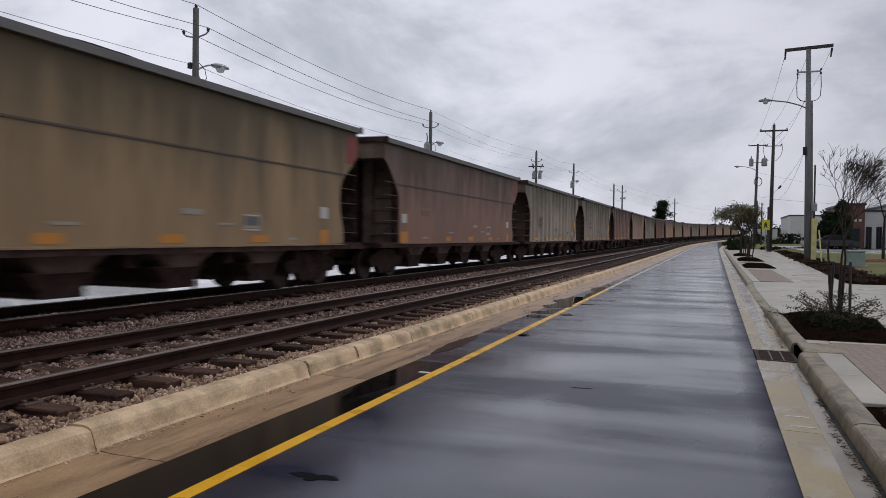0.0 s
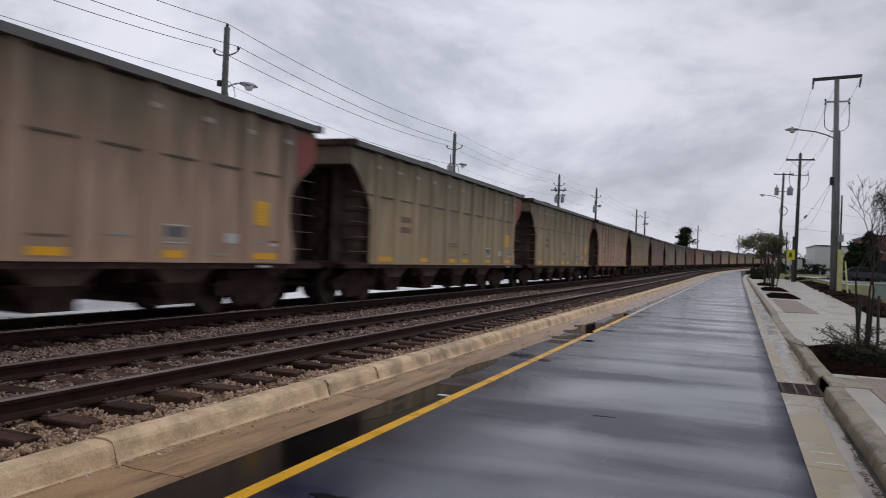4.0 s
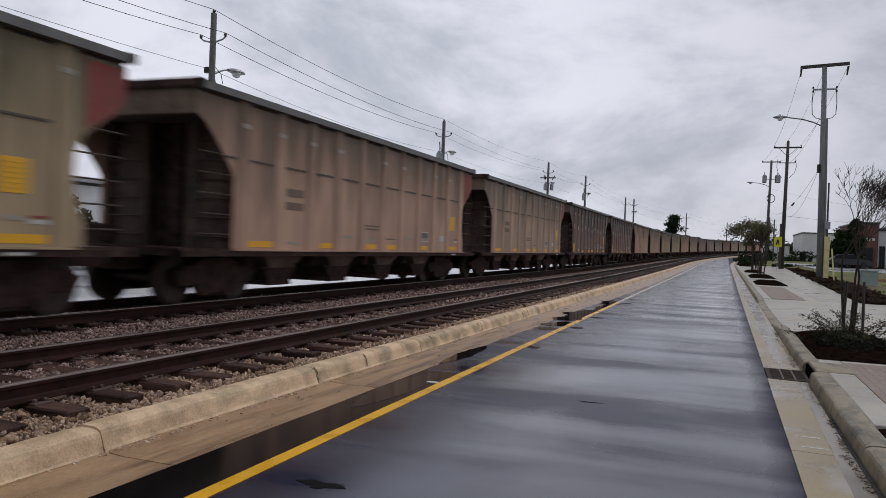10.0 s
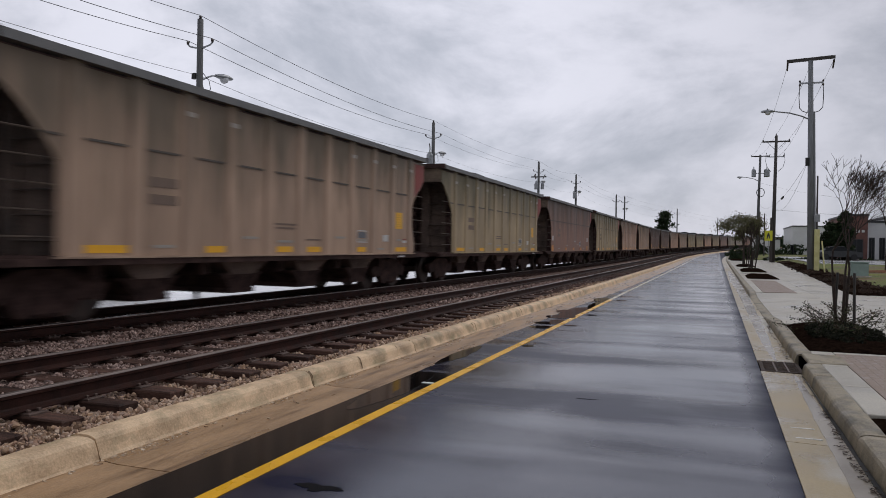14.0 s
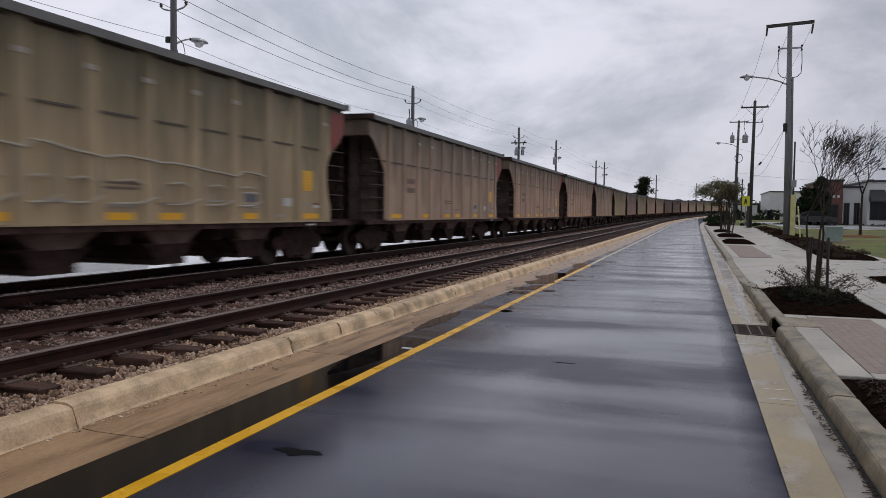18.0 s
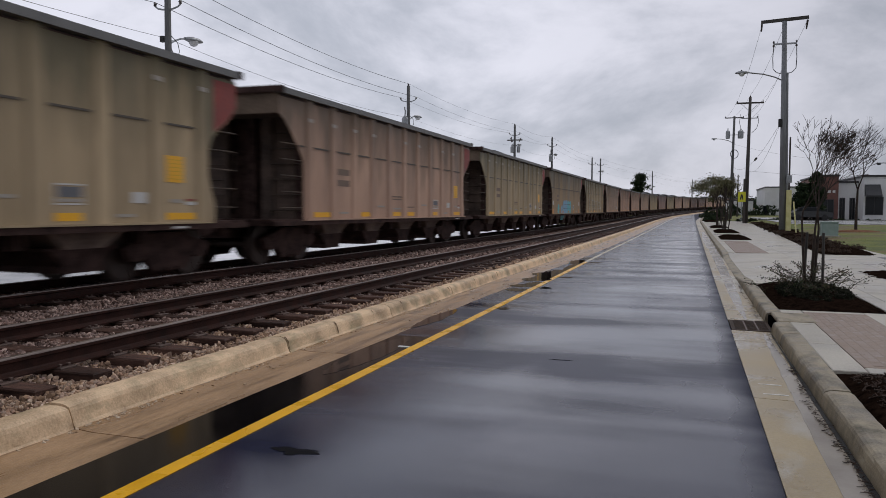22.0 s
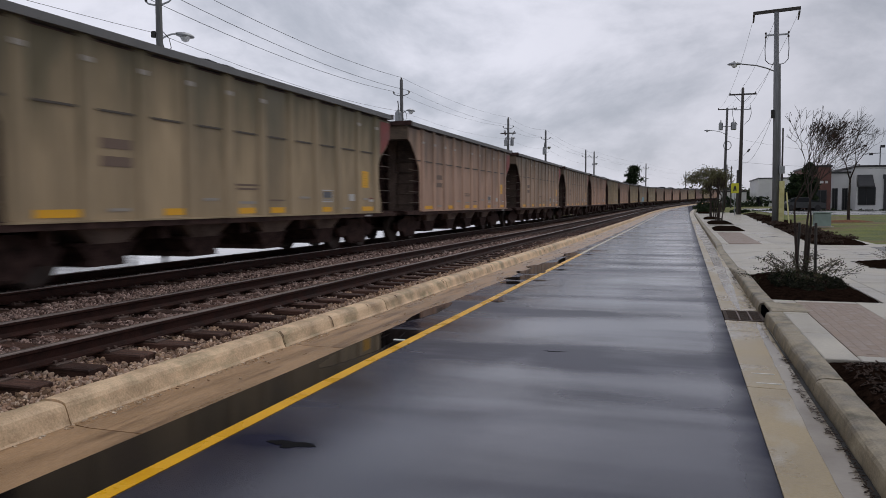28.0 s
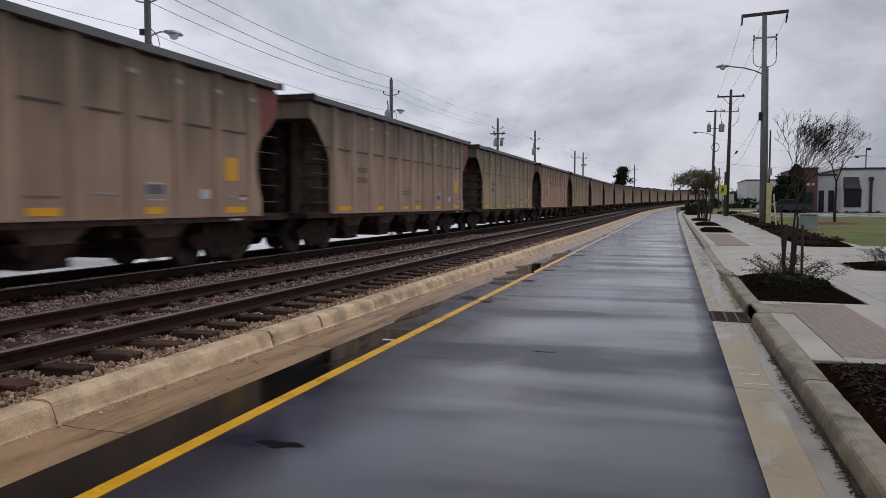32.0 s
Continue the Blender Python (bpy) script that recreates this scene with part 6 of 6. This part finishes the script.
cross_pole()
transformer_pole()
for a, b, d in (((4.25, 56.3, 14.2), (4.55, 91, 14.0), 0.5), ((5.7, 56, 14.3), (5.93, 91, 14.6), 0.5), ((7.05, 55.7, 14.4), (7.2, 91, 14.0), 0.5), ((5.65, 56, 11.4), (5.9, 91, 12.0), 0.7), ((5.55, 55.8, 7.6), (5.8, 91, 6.3), 1.3), ((5.55, 55.8, 7.6), (5.9, 125, 8.6), 1.5),
                ((4.55, 91, 14.0), (4.65, 125, 16.3), 0.4), ((7.2, 91, 14.0), (7.25, 125, 16.3), 0.4), ((5.93, 91, 14.6), (5.95, 125, 16.4), 0.4), ((5.8, 91, 6.2), (30.0, 99, 5.6), 0.4), ((5.95, 125, 12.0), (24.0, 96, 7.0), 0.8)):
    line = wire(sag(a, b, d), "black overhead line between poles along the sidewalk", 0.010)
    if d == 1.5:
        part("splice_case", Shape().rod(Vector((5.55, 55.8, 7.6)).lerp(Vector((5.9, 125, 8.6)), 0.30) - Vector((0, 0, 1.26)), Vector((5.55, 55.8, 7.6)).lerp(Vector((5.9, 125, 8.6)), 0.33) - Vector((0, 0, 1.33)), 0.09, n=8), BLACK_IRON, line, "black cable splice case")
for x, y, top in ((10.8, 97.0, 10.4), (8.0, 165.0, 9.5), (7.5, 140.0, 8.0)):
    slim = thing("slim_pole", pose(x, y, 0), "slim dark wooden pole in the distance", "utility pole")
    part("shaft", Shape().rod((0, 0, 0), (0, 0, top), 0.13, 0.09, 8), POLE_DARK, slim)


# ---- plants ----
def limbs(shape, base, way, length, r, depth, rng, spread=0.5, lift=0.25, lean=(0, 0, 0), tips=None, kids=(2, 3), shrink=0.72, fine=0.66):
    way = Vector(way).normalized()
    p = Vector(base)
    steps = 3
    for i in range(steps):
        bend = Vector((rng.gauss(0, 0.10), rng.gauss(0, 0.10), rng.gauss(0, 0.06) + 0.03)) + Vector(lean) * 0.1
        q = p + way * (length / steps)
        shape.rod(p, q, r * (1 - 0.28 * i / steps), r * (1 - 0.28 * (i + 1) / steps), 7 if r > 0.03 else 4, caps=False)
        p, way = q, (way + bend).normalized()
    if tips is not None and depth <= 1:
        tips.append(p)
    if depth == 0:
        return
    for _ in range(rng.randint(*kids)):
        side = Vector((rng.gauss(0, 1), rng.gauss(0, 1), rng.gauss(0, 0.5))).normalized()
        limbs(shape, p, way + side * spread + Vector((0, 0, lift)) + Vector(lean) * 0.35, length * shrink * rng.uniform(0.8, 1.15), max(r * fine, 0.004), depth - 1, rng, spread, lift, lean, tips, kids, shrink, fine)


def leaves(centres, per, size, spread, rng, flat=0.6):
    s = Shape()
    for c in centres:
        for _ in range(per):
            p = Vector(c) + Vector((rng.gauss(0, spread), rng.gauss(0, spread), rng.gauss(0, spread * flat)))
            u = Vector((rng.gauss(0, 1), rng.gauss(0, 1), rng.gauss(0, 1))).normalized()
            w = u.orthogonal().normalized()
            a, b = size * rng.uniform(0.6, 1.3), size * rng.uniform(0.3, 0.6)
            s.add([p - u * a, p + w * b, p + u * a, p - w * b], [(0, 1, 2, 3)])
    return s


def tree(name, x, y, z, trunk, seed, leaf=None, per=30, size=0.12, cloud=0.3, label="", depth=4, length=1.6, r=0.12, spread=0.55, lift=0.25, lean=(0, 0, 0), kids=(2, 3), stems=1, shrink=0.72, thin=1.0, fine=0.66, foot_r=0.12):
    rng = random.Random(seed)
    t = thing(name, pose(x, y, z), label, "tree")
    wood, tips = Shape(), []
    for k in range(stems):
        a = 2 * math.pi * k / max(1, stems) + rng.random()
        foot = (foot_r * math.cos(a), foot_r * math.sin(a), -0.1) if stems > 1 else (0, 0, -0.1)
        out = (foot[0] * 1.2, foot[1] * 1.2, 1) if stems > 1 else (0, 0, 1)
        if trunk > 0:
            wood.rod(foot, Vector(foot) + Vector(out) * (trunk + 0.1), r, r * 0.8, 9, caps=False)
        limbs(wood, Vector(foot) + Vector(out) * (trunk + 0.1), out, length, r * 0.8, depth, rng, spread, lift, lean, tips, kids, shrink, fine)
    part("trunk", wood, BARK, t)
    if leaf:
        pick = [p for p in tips if rng.random() < thin]
        part("crown", leaves(pick, per, size, cloud, rng), leaf, t)
    return t


# bare spreading tree on the lawn, with its ring of mulch
tree("bare_tree", 9.80, 53.0, 0.40, 1.15, 5, None, label="leafless upright shade tree on the lawn", depth=6, length=1.50, r=0.10, spread=0.56, lift=0.18, lean=(0.32, 0, 0.08), kids=(2, 4), shrink=0.80, fine=0.58)
structure("mulch_ring", Shape().lathe([(1.5, -0.12), (1.45, 0.03), (0.9, 0.10), (0.2, 0.14)], 24, pose(9.80, 53.0, 0.40)), PINE_STRAW, "ring of brown pine straw under the bare tree", "mulch ring")
tree("bare_tree", 5.1, 20.0, 0.15, 2.4, 9, None, label="tall young leafless tree in a planting bed", depth=5, length=1.7, r=0.06, spread=0.34, lift=0.45, lean=(-0.05, 0, 0.3), kids=(2, 2), shrink=0.82)
# saplings in the kerbside beds
tree("sapling", 2.05, 15.0, 0.2, 0.95, 11, LEAF_RUST, 5, 0.024, 0.03, "staked crape myrtle sapling with few rust-brown leaves", depth=6, length=0.50, r=0.030, spread=0.58, lift=0.12, lean=(0.34, 0, 0.06), kids=(2, 3), stems=3, thin=0.03, fine=0.62, shrink=0.82, foot_r=0.06)
for k, (dx, dy) in enumerate(((-0.09, 0.15), (0.20, -0.1))):
    tagged(part("stake", Shape().rod((2.05 + dx, 15.0 + dy, 0.1), (2.05 + dx * 0.8 + 0.03, 15.0 + dy, 1.25), 0.024, n=6), POLE_DARK), "dark wooden stake beside a sapling", "stake", "stakes of the sapling")
for i, (y, s) in enumerate(((55.2, 21), (58.0, 22), (69.5, 23))):
    tree("sapling", 2.25, y, 0.25 + rise(y), 1.0, s, LEAF_OLIVE, 12, 0.06, 0.16, "young multi-stemmed street tree with sparse olive leaves", depth=4, length=0.85, r=0.045, spread=0.45, lift=0.35, stems=3, thin=0.35)
tree("oak_tree", 2.3, 76.5, 0.3, 1.15, 31, LEAF_OLIVE, 22, 0.085, 0.34, "small olive-leaved street oak with a loose wide crown", depth=5, length=1.15, r=0.10, spread=0.85, lift=0.05, kids=(2, 3), shrink=0.76)
tree("oak_tree", 5.0, 118.0, 0.45, 1.0, 32, LEAF_OLIVE, 26, 0.16, 0.4, "small olive-leaved street oak with a loose wide crown", depth=5, length=1.3, r=0.11, spread=0.8, lift=0.1, kids=(2, 3), shrink=0.76)


def bush(name, x, y, z, w, d, h, leaf, seed, label, category="shrub", size=0.14, count=60, per=45):
    rng = random.Random(seed)
    b = thing(name, pose(x, y, z), label, category)
    cs = []
    for _ in range(count):
        a, q, e = rng.uniform(0, 6.28), math.sqrt(rng.random()), rng.random()
        cs.append((w * q * math.cos(a), d * q * math.sin(a), h * (0.12 + 0.8 * e * (1 - 0.55 * q * q))))
    wood = Shape()
    for c in cs[::4]:
        wood.rod((c[0] * 0.2, c[1] * 0.2, -0.05), c, 0.02 + 0.01 * h, 0.008, 5, caps=False)
    part("branchwork", wood, BARK, b)
    part("foliage", leaves(cs, per, size, min(w, d, h) * 0.14, rng, 0.8), leaf, b)
    return b


bush("evergreen_tree", 13.45, 95.0, 0.5, 0.85, 1.0, 6.9, LEAF_DARK, 41, "dense dark evergreen tree beside the parking lot", "tree", 0.2, 110, 60)
bush("evergreen_tree", 12.2, 94.8, 0.5, 1.25, 1.1, 5.2, LEAF_DARK, 42, "dense dark evergreen tree beside the parking lot", "tree", 0.2, 80, 60)
for i in range(24):
    f = i / 23
    bush("hedge_shrub", 4.75 + 1.75 * f + (i % 2) * 0.85, 29.6 + 58 * f, 0.2 + 0.04 * f + rise(29.6 + 58 * f), 0.6, 0.9, (0.16 if i < 5 else 0.10) + 0.06 * (i % 3), LEAF_BROWN, 60 + i, "low brown winter hedge shrub in mulch", "shrub", 0.028 if i < 8 else 0.05, 60 if i < 8 else 34, 30 if i < 8 else 20)
for i in range(9):
    bush("hedge_shrub", 6.6 + i * 3.1, 96.0 + (i % 2), 0.5, 1.5, 0.7, 0.4, LEAF_DARK, 90 + i, "clipped dark green hedge along the side street", "shrub", 0.12, 30, 30)
for x, y, w, h, s in ((2.9, 134, 0.9, 1.1, 1), (2.4, 142, 0.8, 1.3, 2), (4.5, 150, 3.0, 3.0, 3), (8.5, 158, 3.5, 3.2, 4), (14, 165, 4.5, 3.4, 5), (21, 172, 5, 3.6, 6)):
    bush("far_shrub", x, y, 0, w, 1.5, h, LEAF_DARK, 110 + s, "dark overgrown shrub at the end of the street", "shrub", 0.25, 40, 30)


def frond_shrub(x, y, seed, reach, label, count=46):
    """Low wiry shrub: thin arching stems with small leaves along them."""
    rng = random.Random(seed)
    b = thing("frond_shrub", pose(x, y, 0.2), label, "shrub")
    wood, cs = Shape(), []
    for _ in range(count):
        a, l, h = rng.uniform(0, 6.28), rng.uniform(0.4, 1.0) * reach, rng.uniform(0.12, 0.55)
        foot = Vector((rng.gauss(0, 0.25), rng.gauss(0, 0.5), -0.03))
        pts = [foot + Vector((math.cos(a) * l * t * 0.75, math.sin(a) * l * t * 1.3, h * (1.7 * t - 0.75 * t * t))) for t in (0, 0.25, 0.5, 0.75, 1)]
        wood.tube(pts, 0.005, 4)
        cs += [p.lerp(q, u) for p, q in zip(pts, pts[1:]) for u in (0.3, 0.7)]
    part("branchwork", wood, BARK, b)
    part("foliage", leaves(cs, 6, 0.022, 0.035, rng, 0.9), LEAF_SHRUB, b)
    return b


frond_shrub(2.03, 15.0, 1, 1.05, "low wiry shrub with green and rust leaves", 64)
bush("groundcover_shrub", 2.0, 14.3, 0.2, 0.56, 1.5, 0.19, LEAF_LOW, 311, "dense dark green groundcover shrub under the sapling", "shrub", 0.022, 150, 50)
frond_shrub(5.0, 19.9, 3, 0.7, "low wiry shrub with green and rust leaves", 36)
frond_shrub(6.9, 19.9, 4, 0.7, "low wiry shrub with green and rust leaves", 36)

# far trees over the train and the horizon wood
pine = thing("pine_tree", pose(-16.6, 260, 0), "tall dark pine standing over the train", "tree")
part("trunk", Shape().rod((0, 0, -0.1), (0, 0, 13.5), 0.35, 0.12, 8), BARK, pine)
rng = random.Random(201)
clumps = [(rng.gauss(-0.1, 0.8) * (1.3 if z < 11.5 else 1.0), rng.gauss(0, 1.2), z + rng.uniform(-0.4, 0.4)) for z in (6.5, 7.5, 8.5, 9.0, 9.6, 10.2, 10.8, 11.3, 11.9, 12.4, 13.0, 13.5) for _ in range(6)]
part("crown", leaves(clumps, 34, 0.4, 0.55, rng, 0.6), LEAF_DARK, pine)
rng = random.Random(77)
cs = []
for i in range(420):
    x = rng.uniform(-110, 150)
    h = 5.5 + 2.2 * math.sin(x * 0.11) + 1.2 * math.sin(x * 0.37 + 1)
    cs.append((x, 345 + rng.uniform(-6, 6), rng.uniform(0.5, max(2.0, h))))
tagged(part("far_woods", leaves(cs, 26, 0.9, 1.3, rng, 0.7), LEAF_DARK), "hazy dark line of far woods on the horizon", "woods", kind="stuff")


# ---- buildings and parked car ----
def window(parent, x0, x1, z0, z1, y, sill=True):
    w = part("window", Shape().box(x0, x1, y - 0.02, y + 0.05, z0, z1), DARK_GLASS, parent, "dark glazed opening")
    t = 0.09
    part("frame", Shape().box(x0 - t, x0, y - 0.05, y + 0.05, z0 - t, z1 + t).box(x1, x1 + t, y - 0.05, y + 0.05, z0 - t, z1 + t).box(x0, x1, y - 0.05, y + 0.05, z1, z1 + t).box(x0, x1, y - 0.05, y + 0.05, z0 - t, z0).box((x0 + x1) / 2 - 0.03, (x0 + x1) / 2 + 0.03, y - 0.05, y - 0.02, z0, z1), DARK_TRIM, w)


def block(name, x0, x1, y0, y1, z0, h, wall, label):
    b = thing(name, pose(0, 0, 0), label, "building")
    part("wall", Shape().box(x0, x1, y0, y1, z0 - 0.5, z0 + h), wall, b)
    part("roof", Shape().box(x0 - 0.15, x1 + 0.15, y0 - 0.15, y1 + 0.15, z0 + h, z0 + h + 0.22), DARK_TRIM, b, "dark flat roof edge")
    return b


shop = block("shop_building", 19.2, 47.0, 100.0, 122.0, 0.6, 5.2, WHITE_WALL, "white one-storey building with dark windows and awning")
window(shop, 19.5, 21.2, 1.4, 3.4, 100.0)
part("awning", Shape().prism([(99.9, 4.9), (99.9, 3.5), (98.6, 3.45), (98.6, 3.6)], "x", 19.3, 20.9), DARK_TRIM, shop, "black sloping awning")
part("downspout", Shape().box(22.1, 22.4, 99.82, 99.98, 0.6, 4.6).box(22.0, 22.5, 99.78, 99.98, 4.4, 4.9), DARK_TRIM, shop, "black downspout")
part("flood_light", Shape().rod((22.5, 104, 5.9), (22.5, 104, 8.4), 0.06, n=6).box(22.5, 23.0, 103.9, 104.1, 8.3, 8.6).box(21.5, 22.5, 103.97, 104.03, 7.6, 7.68).box(21.3, 21.7, 103.9, 104.1, 7.4, 7.66), DARK_TRIM, shop, "roof flood light on a mast")
wing = block("shop_building", 17.0, 19.15, 103.0, 121.0, 0.6, 4.6, WHITE_WALL, "white low wing with dark doors")
for x in (17.25, 18.35):
    window(wing, x, x + 0.45, 0.8, 3.3, 103.0)
brick_end = block("shop_building", 14.7, 16.95, 102.5, 118.0, 0.6, 5.4, BRICK_WALL, "dark red brick shop end with a pale sign strip")
for x0, x1 in ((15.1, 15.5), (15.7, 16.1), (16.3, 16.6)):
    part("sign_bar", Shape().box(x0, x1, 102.46, 102.5, 4.0, 4.3), WHITE_PAINT, brick_end, "pale illegible sign bar")
window(brick_end, 15.2, 16.4, 0.9, 3.1, 102.5)
hall = block("far_building", 14.3, 24.0, 168.0, 190.0, 0.4, 6.2, WHITE_WALL, "pale boxy white building across the side street")
window(hall, 18.0, 21.5, 0.8, 3.6, 168.0)
window(hall, 14.0, 15.0, 0.8, 2.8, 168.0)
low = block("far_building", 7.5, 12.6, 176.0, 190.0, 0.4, 3.6, WHITE_WALL, "low pale annex across the side street")
window(low, 8.2, 9.4, 0.8, 2.6, 176.0)

house = block("yard_house", -63.0, -45.2, 40.0, 54.0, 0.1, 4.9, WHITE_WALL, "pale house beyond the wet yard seen between the cars")
part("gable_roof", Shape().prism([(-64, 5.2), (-44.6, 5.2), (-48, 5.8), (-60, 5.8)], "y", 39.4, 55.0), DARK_TRIM, house, "dark shingled roof")
part("porch_roof", Shape().box(-63, -43.1, 37.2, 39.9, 4.15, 4.4), DARK_TRIM, house)
for x in (-62, -56.5, -50, -43.4):
    part("porch_post", Shape().box(x, x + 0.15, 37.3, 37.45, 0.0, 4.15), DARK_TRIM, house)
part("porch_lamp", Shape().lathe([(0.03, 0), (0.16, 0.12), (0.16, 0.3), (0.03, 0.4)], 10, pose(-43.33, 37.15, 2.65)), LIT, house, "lit yellow porch lamp")
bush("yard_shrub", -41.0, 38.0, 0, 2.0, 1.5, 3.9, LEAF_SHRUB, 301, "green shrub beside the yard house", "shrub", 0.16, 60, 40)


def sedan(x, y, z, turn):
    c = thing("parked_car", pose(x, y, z, 0, 0, turn), "black sedan parked beside the evergreen trees", "car")
    out = [(-2.25, 0.35), (-2.2, 0.75), (-1.75, 0.92), (-1.05, 1.0), (-0.95, 1.0), (1.35, 0.98), (2.15, 0.88), (2.28, 0.6), (2.25, 0.32)]
    part("body", Shape().prism(out, "y", -0.88, 0.88), CAR_BLACK, c)
    part("cabin", Shape().add([(-1.7, -0.8, 0.95), (1.35, -0.8, 0.97), (1.35, 0.8, 0.97), (-1.7, 0.8, 0.95), (-0.95, -0.62, 1.42), (0.45, -0.62, 1.44), (0.45, 0.62, 1.44), (-0.95, 0.62, 1.42)],
                            [(0, 1, 5, 4), (1, 2, 6, 5), (2, 3, 7, 6), (3, 0, 4, 7), (4, 5, 6, 7)]), CAR_GLASS, c, "tinted windows")
    part("roof", Shape().slab(-1.0, 0.5, -0.64, 0.64, 1.41, 1.47, 0.03), CAR_BLACK, c)
    for wx in (-1.4, 1.4):
        for wy in (-0.8, 0.8):
            wheel = part("wheel", Shape().lathe([(0.18, -0.1), (0.32, -0.1), (0.32, 0.1), (0.18, 0.1)], 16, pose(wx, wy, 0.32, 90)), TYRE, c)
            part("rim", Shape().lathe([(0.05, -0.105), (0.19, -0.105), (0.19, 0.105), (0.05, 0.105)], 12, pose(wx, wy, 0.32, 90)), BLACK_IRON, wheel)
    for wy in (-0.65, 0.65):
        part("tail_light", Shape().box(-2.26, -2.18, wy - 0.2, wy + 0.2, 0.66, 0.82), RED, c, "red tail light")


sedan(12.35, 92.0, hill(12.35, 92.0) + 0.03, 8)
box = thing("utility_cabinet", pose(7.35, 47.0, 0.25), "pale green metal utility cabinet in the shrubs", "utility cabinet")
part("body", Shape().slab(-0.42, 0.42, -0.35, 0.35, 0.06, 0.78, 0.04), BOX_GREEN, box)
part("lid", Shape().slab(-0.45, 0.45, -0.39, 0.38, 0.78, 0.85, 0.02), BOX_GREEN, box)
part("pad", Shape().slab(-0.55, 0.55, -0.5, 0.5, -0.1, 0.06, 0.02), WALK, box)
sign = thing("warning_sign", pose(4.95, 85.0, 0.31), "fluorescent yellow warning sign on a steel post", "traffic sign")
part("post", Shape().box(-0.03, 0.03, -0.02, 0.02, 0, 3.4), STEEL, sign)
part("panel", Shape().slab(-0.38, 0.38, -0.05, -0.025, 2.35, 3.4, 0.01), SIGN_YELLOW, sign)
part("symbol", Shape().prism([(-0.18, 2.55), (-0.05, 2.6), (0.0, 2.85), (0.06, 2.6), (0.16, 2.55), (0.1, 3.0), (0.0, 3.2), (-0.12, 3.0)], "y", -0.058, -0.052), DARK_TRIM, sign, "black symbol")


# ---- what moves: the train and its turning wheels ----
def motions():
    times = [0.5 * i for i in range(65)]
    for k, car in train.items():
        walk(car, [(t, car_pose(front(k, t) - HALF)) for t in times])
    spin = {}
    for car in train.values():
        for bogie in car.children:
            if bogie.name.startswith("bogie"):
                for axle in bogie.children:
                    if axle.name.startswith("wheelset"):
                        spin.setdefault(axle.matrix_basis.translation.y > 0, []).append(axle)
    for axles in spin.values():
        at = axles[0].matrix_basis.translation.copy()
        rows = [(i / FPS, pose(*at, -math.degrees((front(0, i / FPS) - front(0, 0)) / 0.457) % 360.0)) for i in range(32 * FPS + 1)]
        walk(axles[0], rows)
        keys = axles[0].animation_data
        for axle in axles[1:]:
            axle.rotation_mode = "QUATERNION"
            own = axle.animation_data_create()
            own.action = keys.action
            own.action_slot = keys.action_slot


motions()
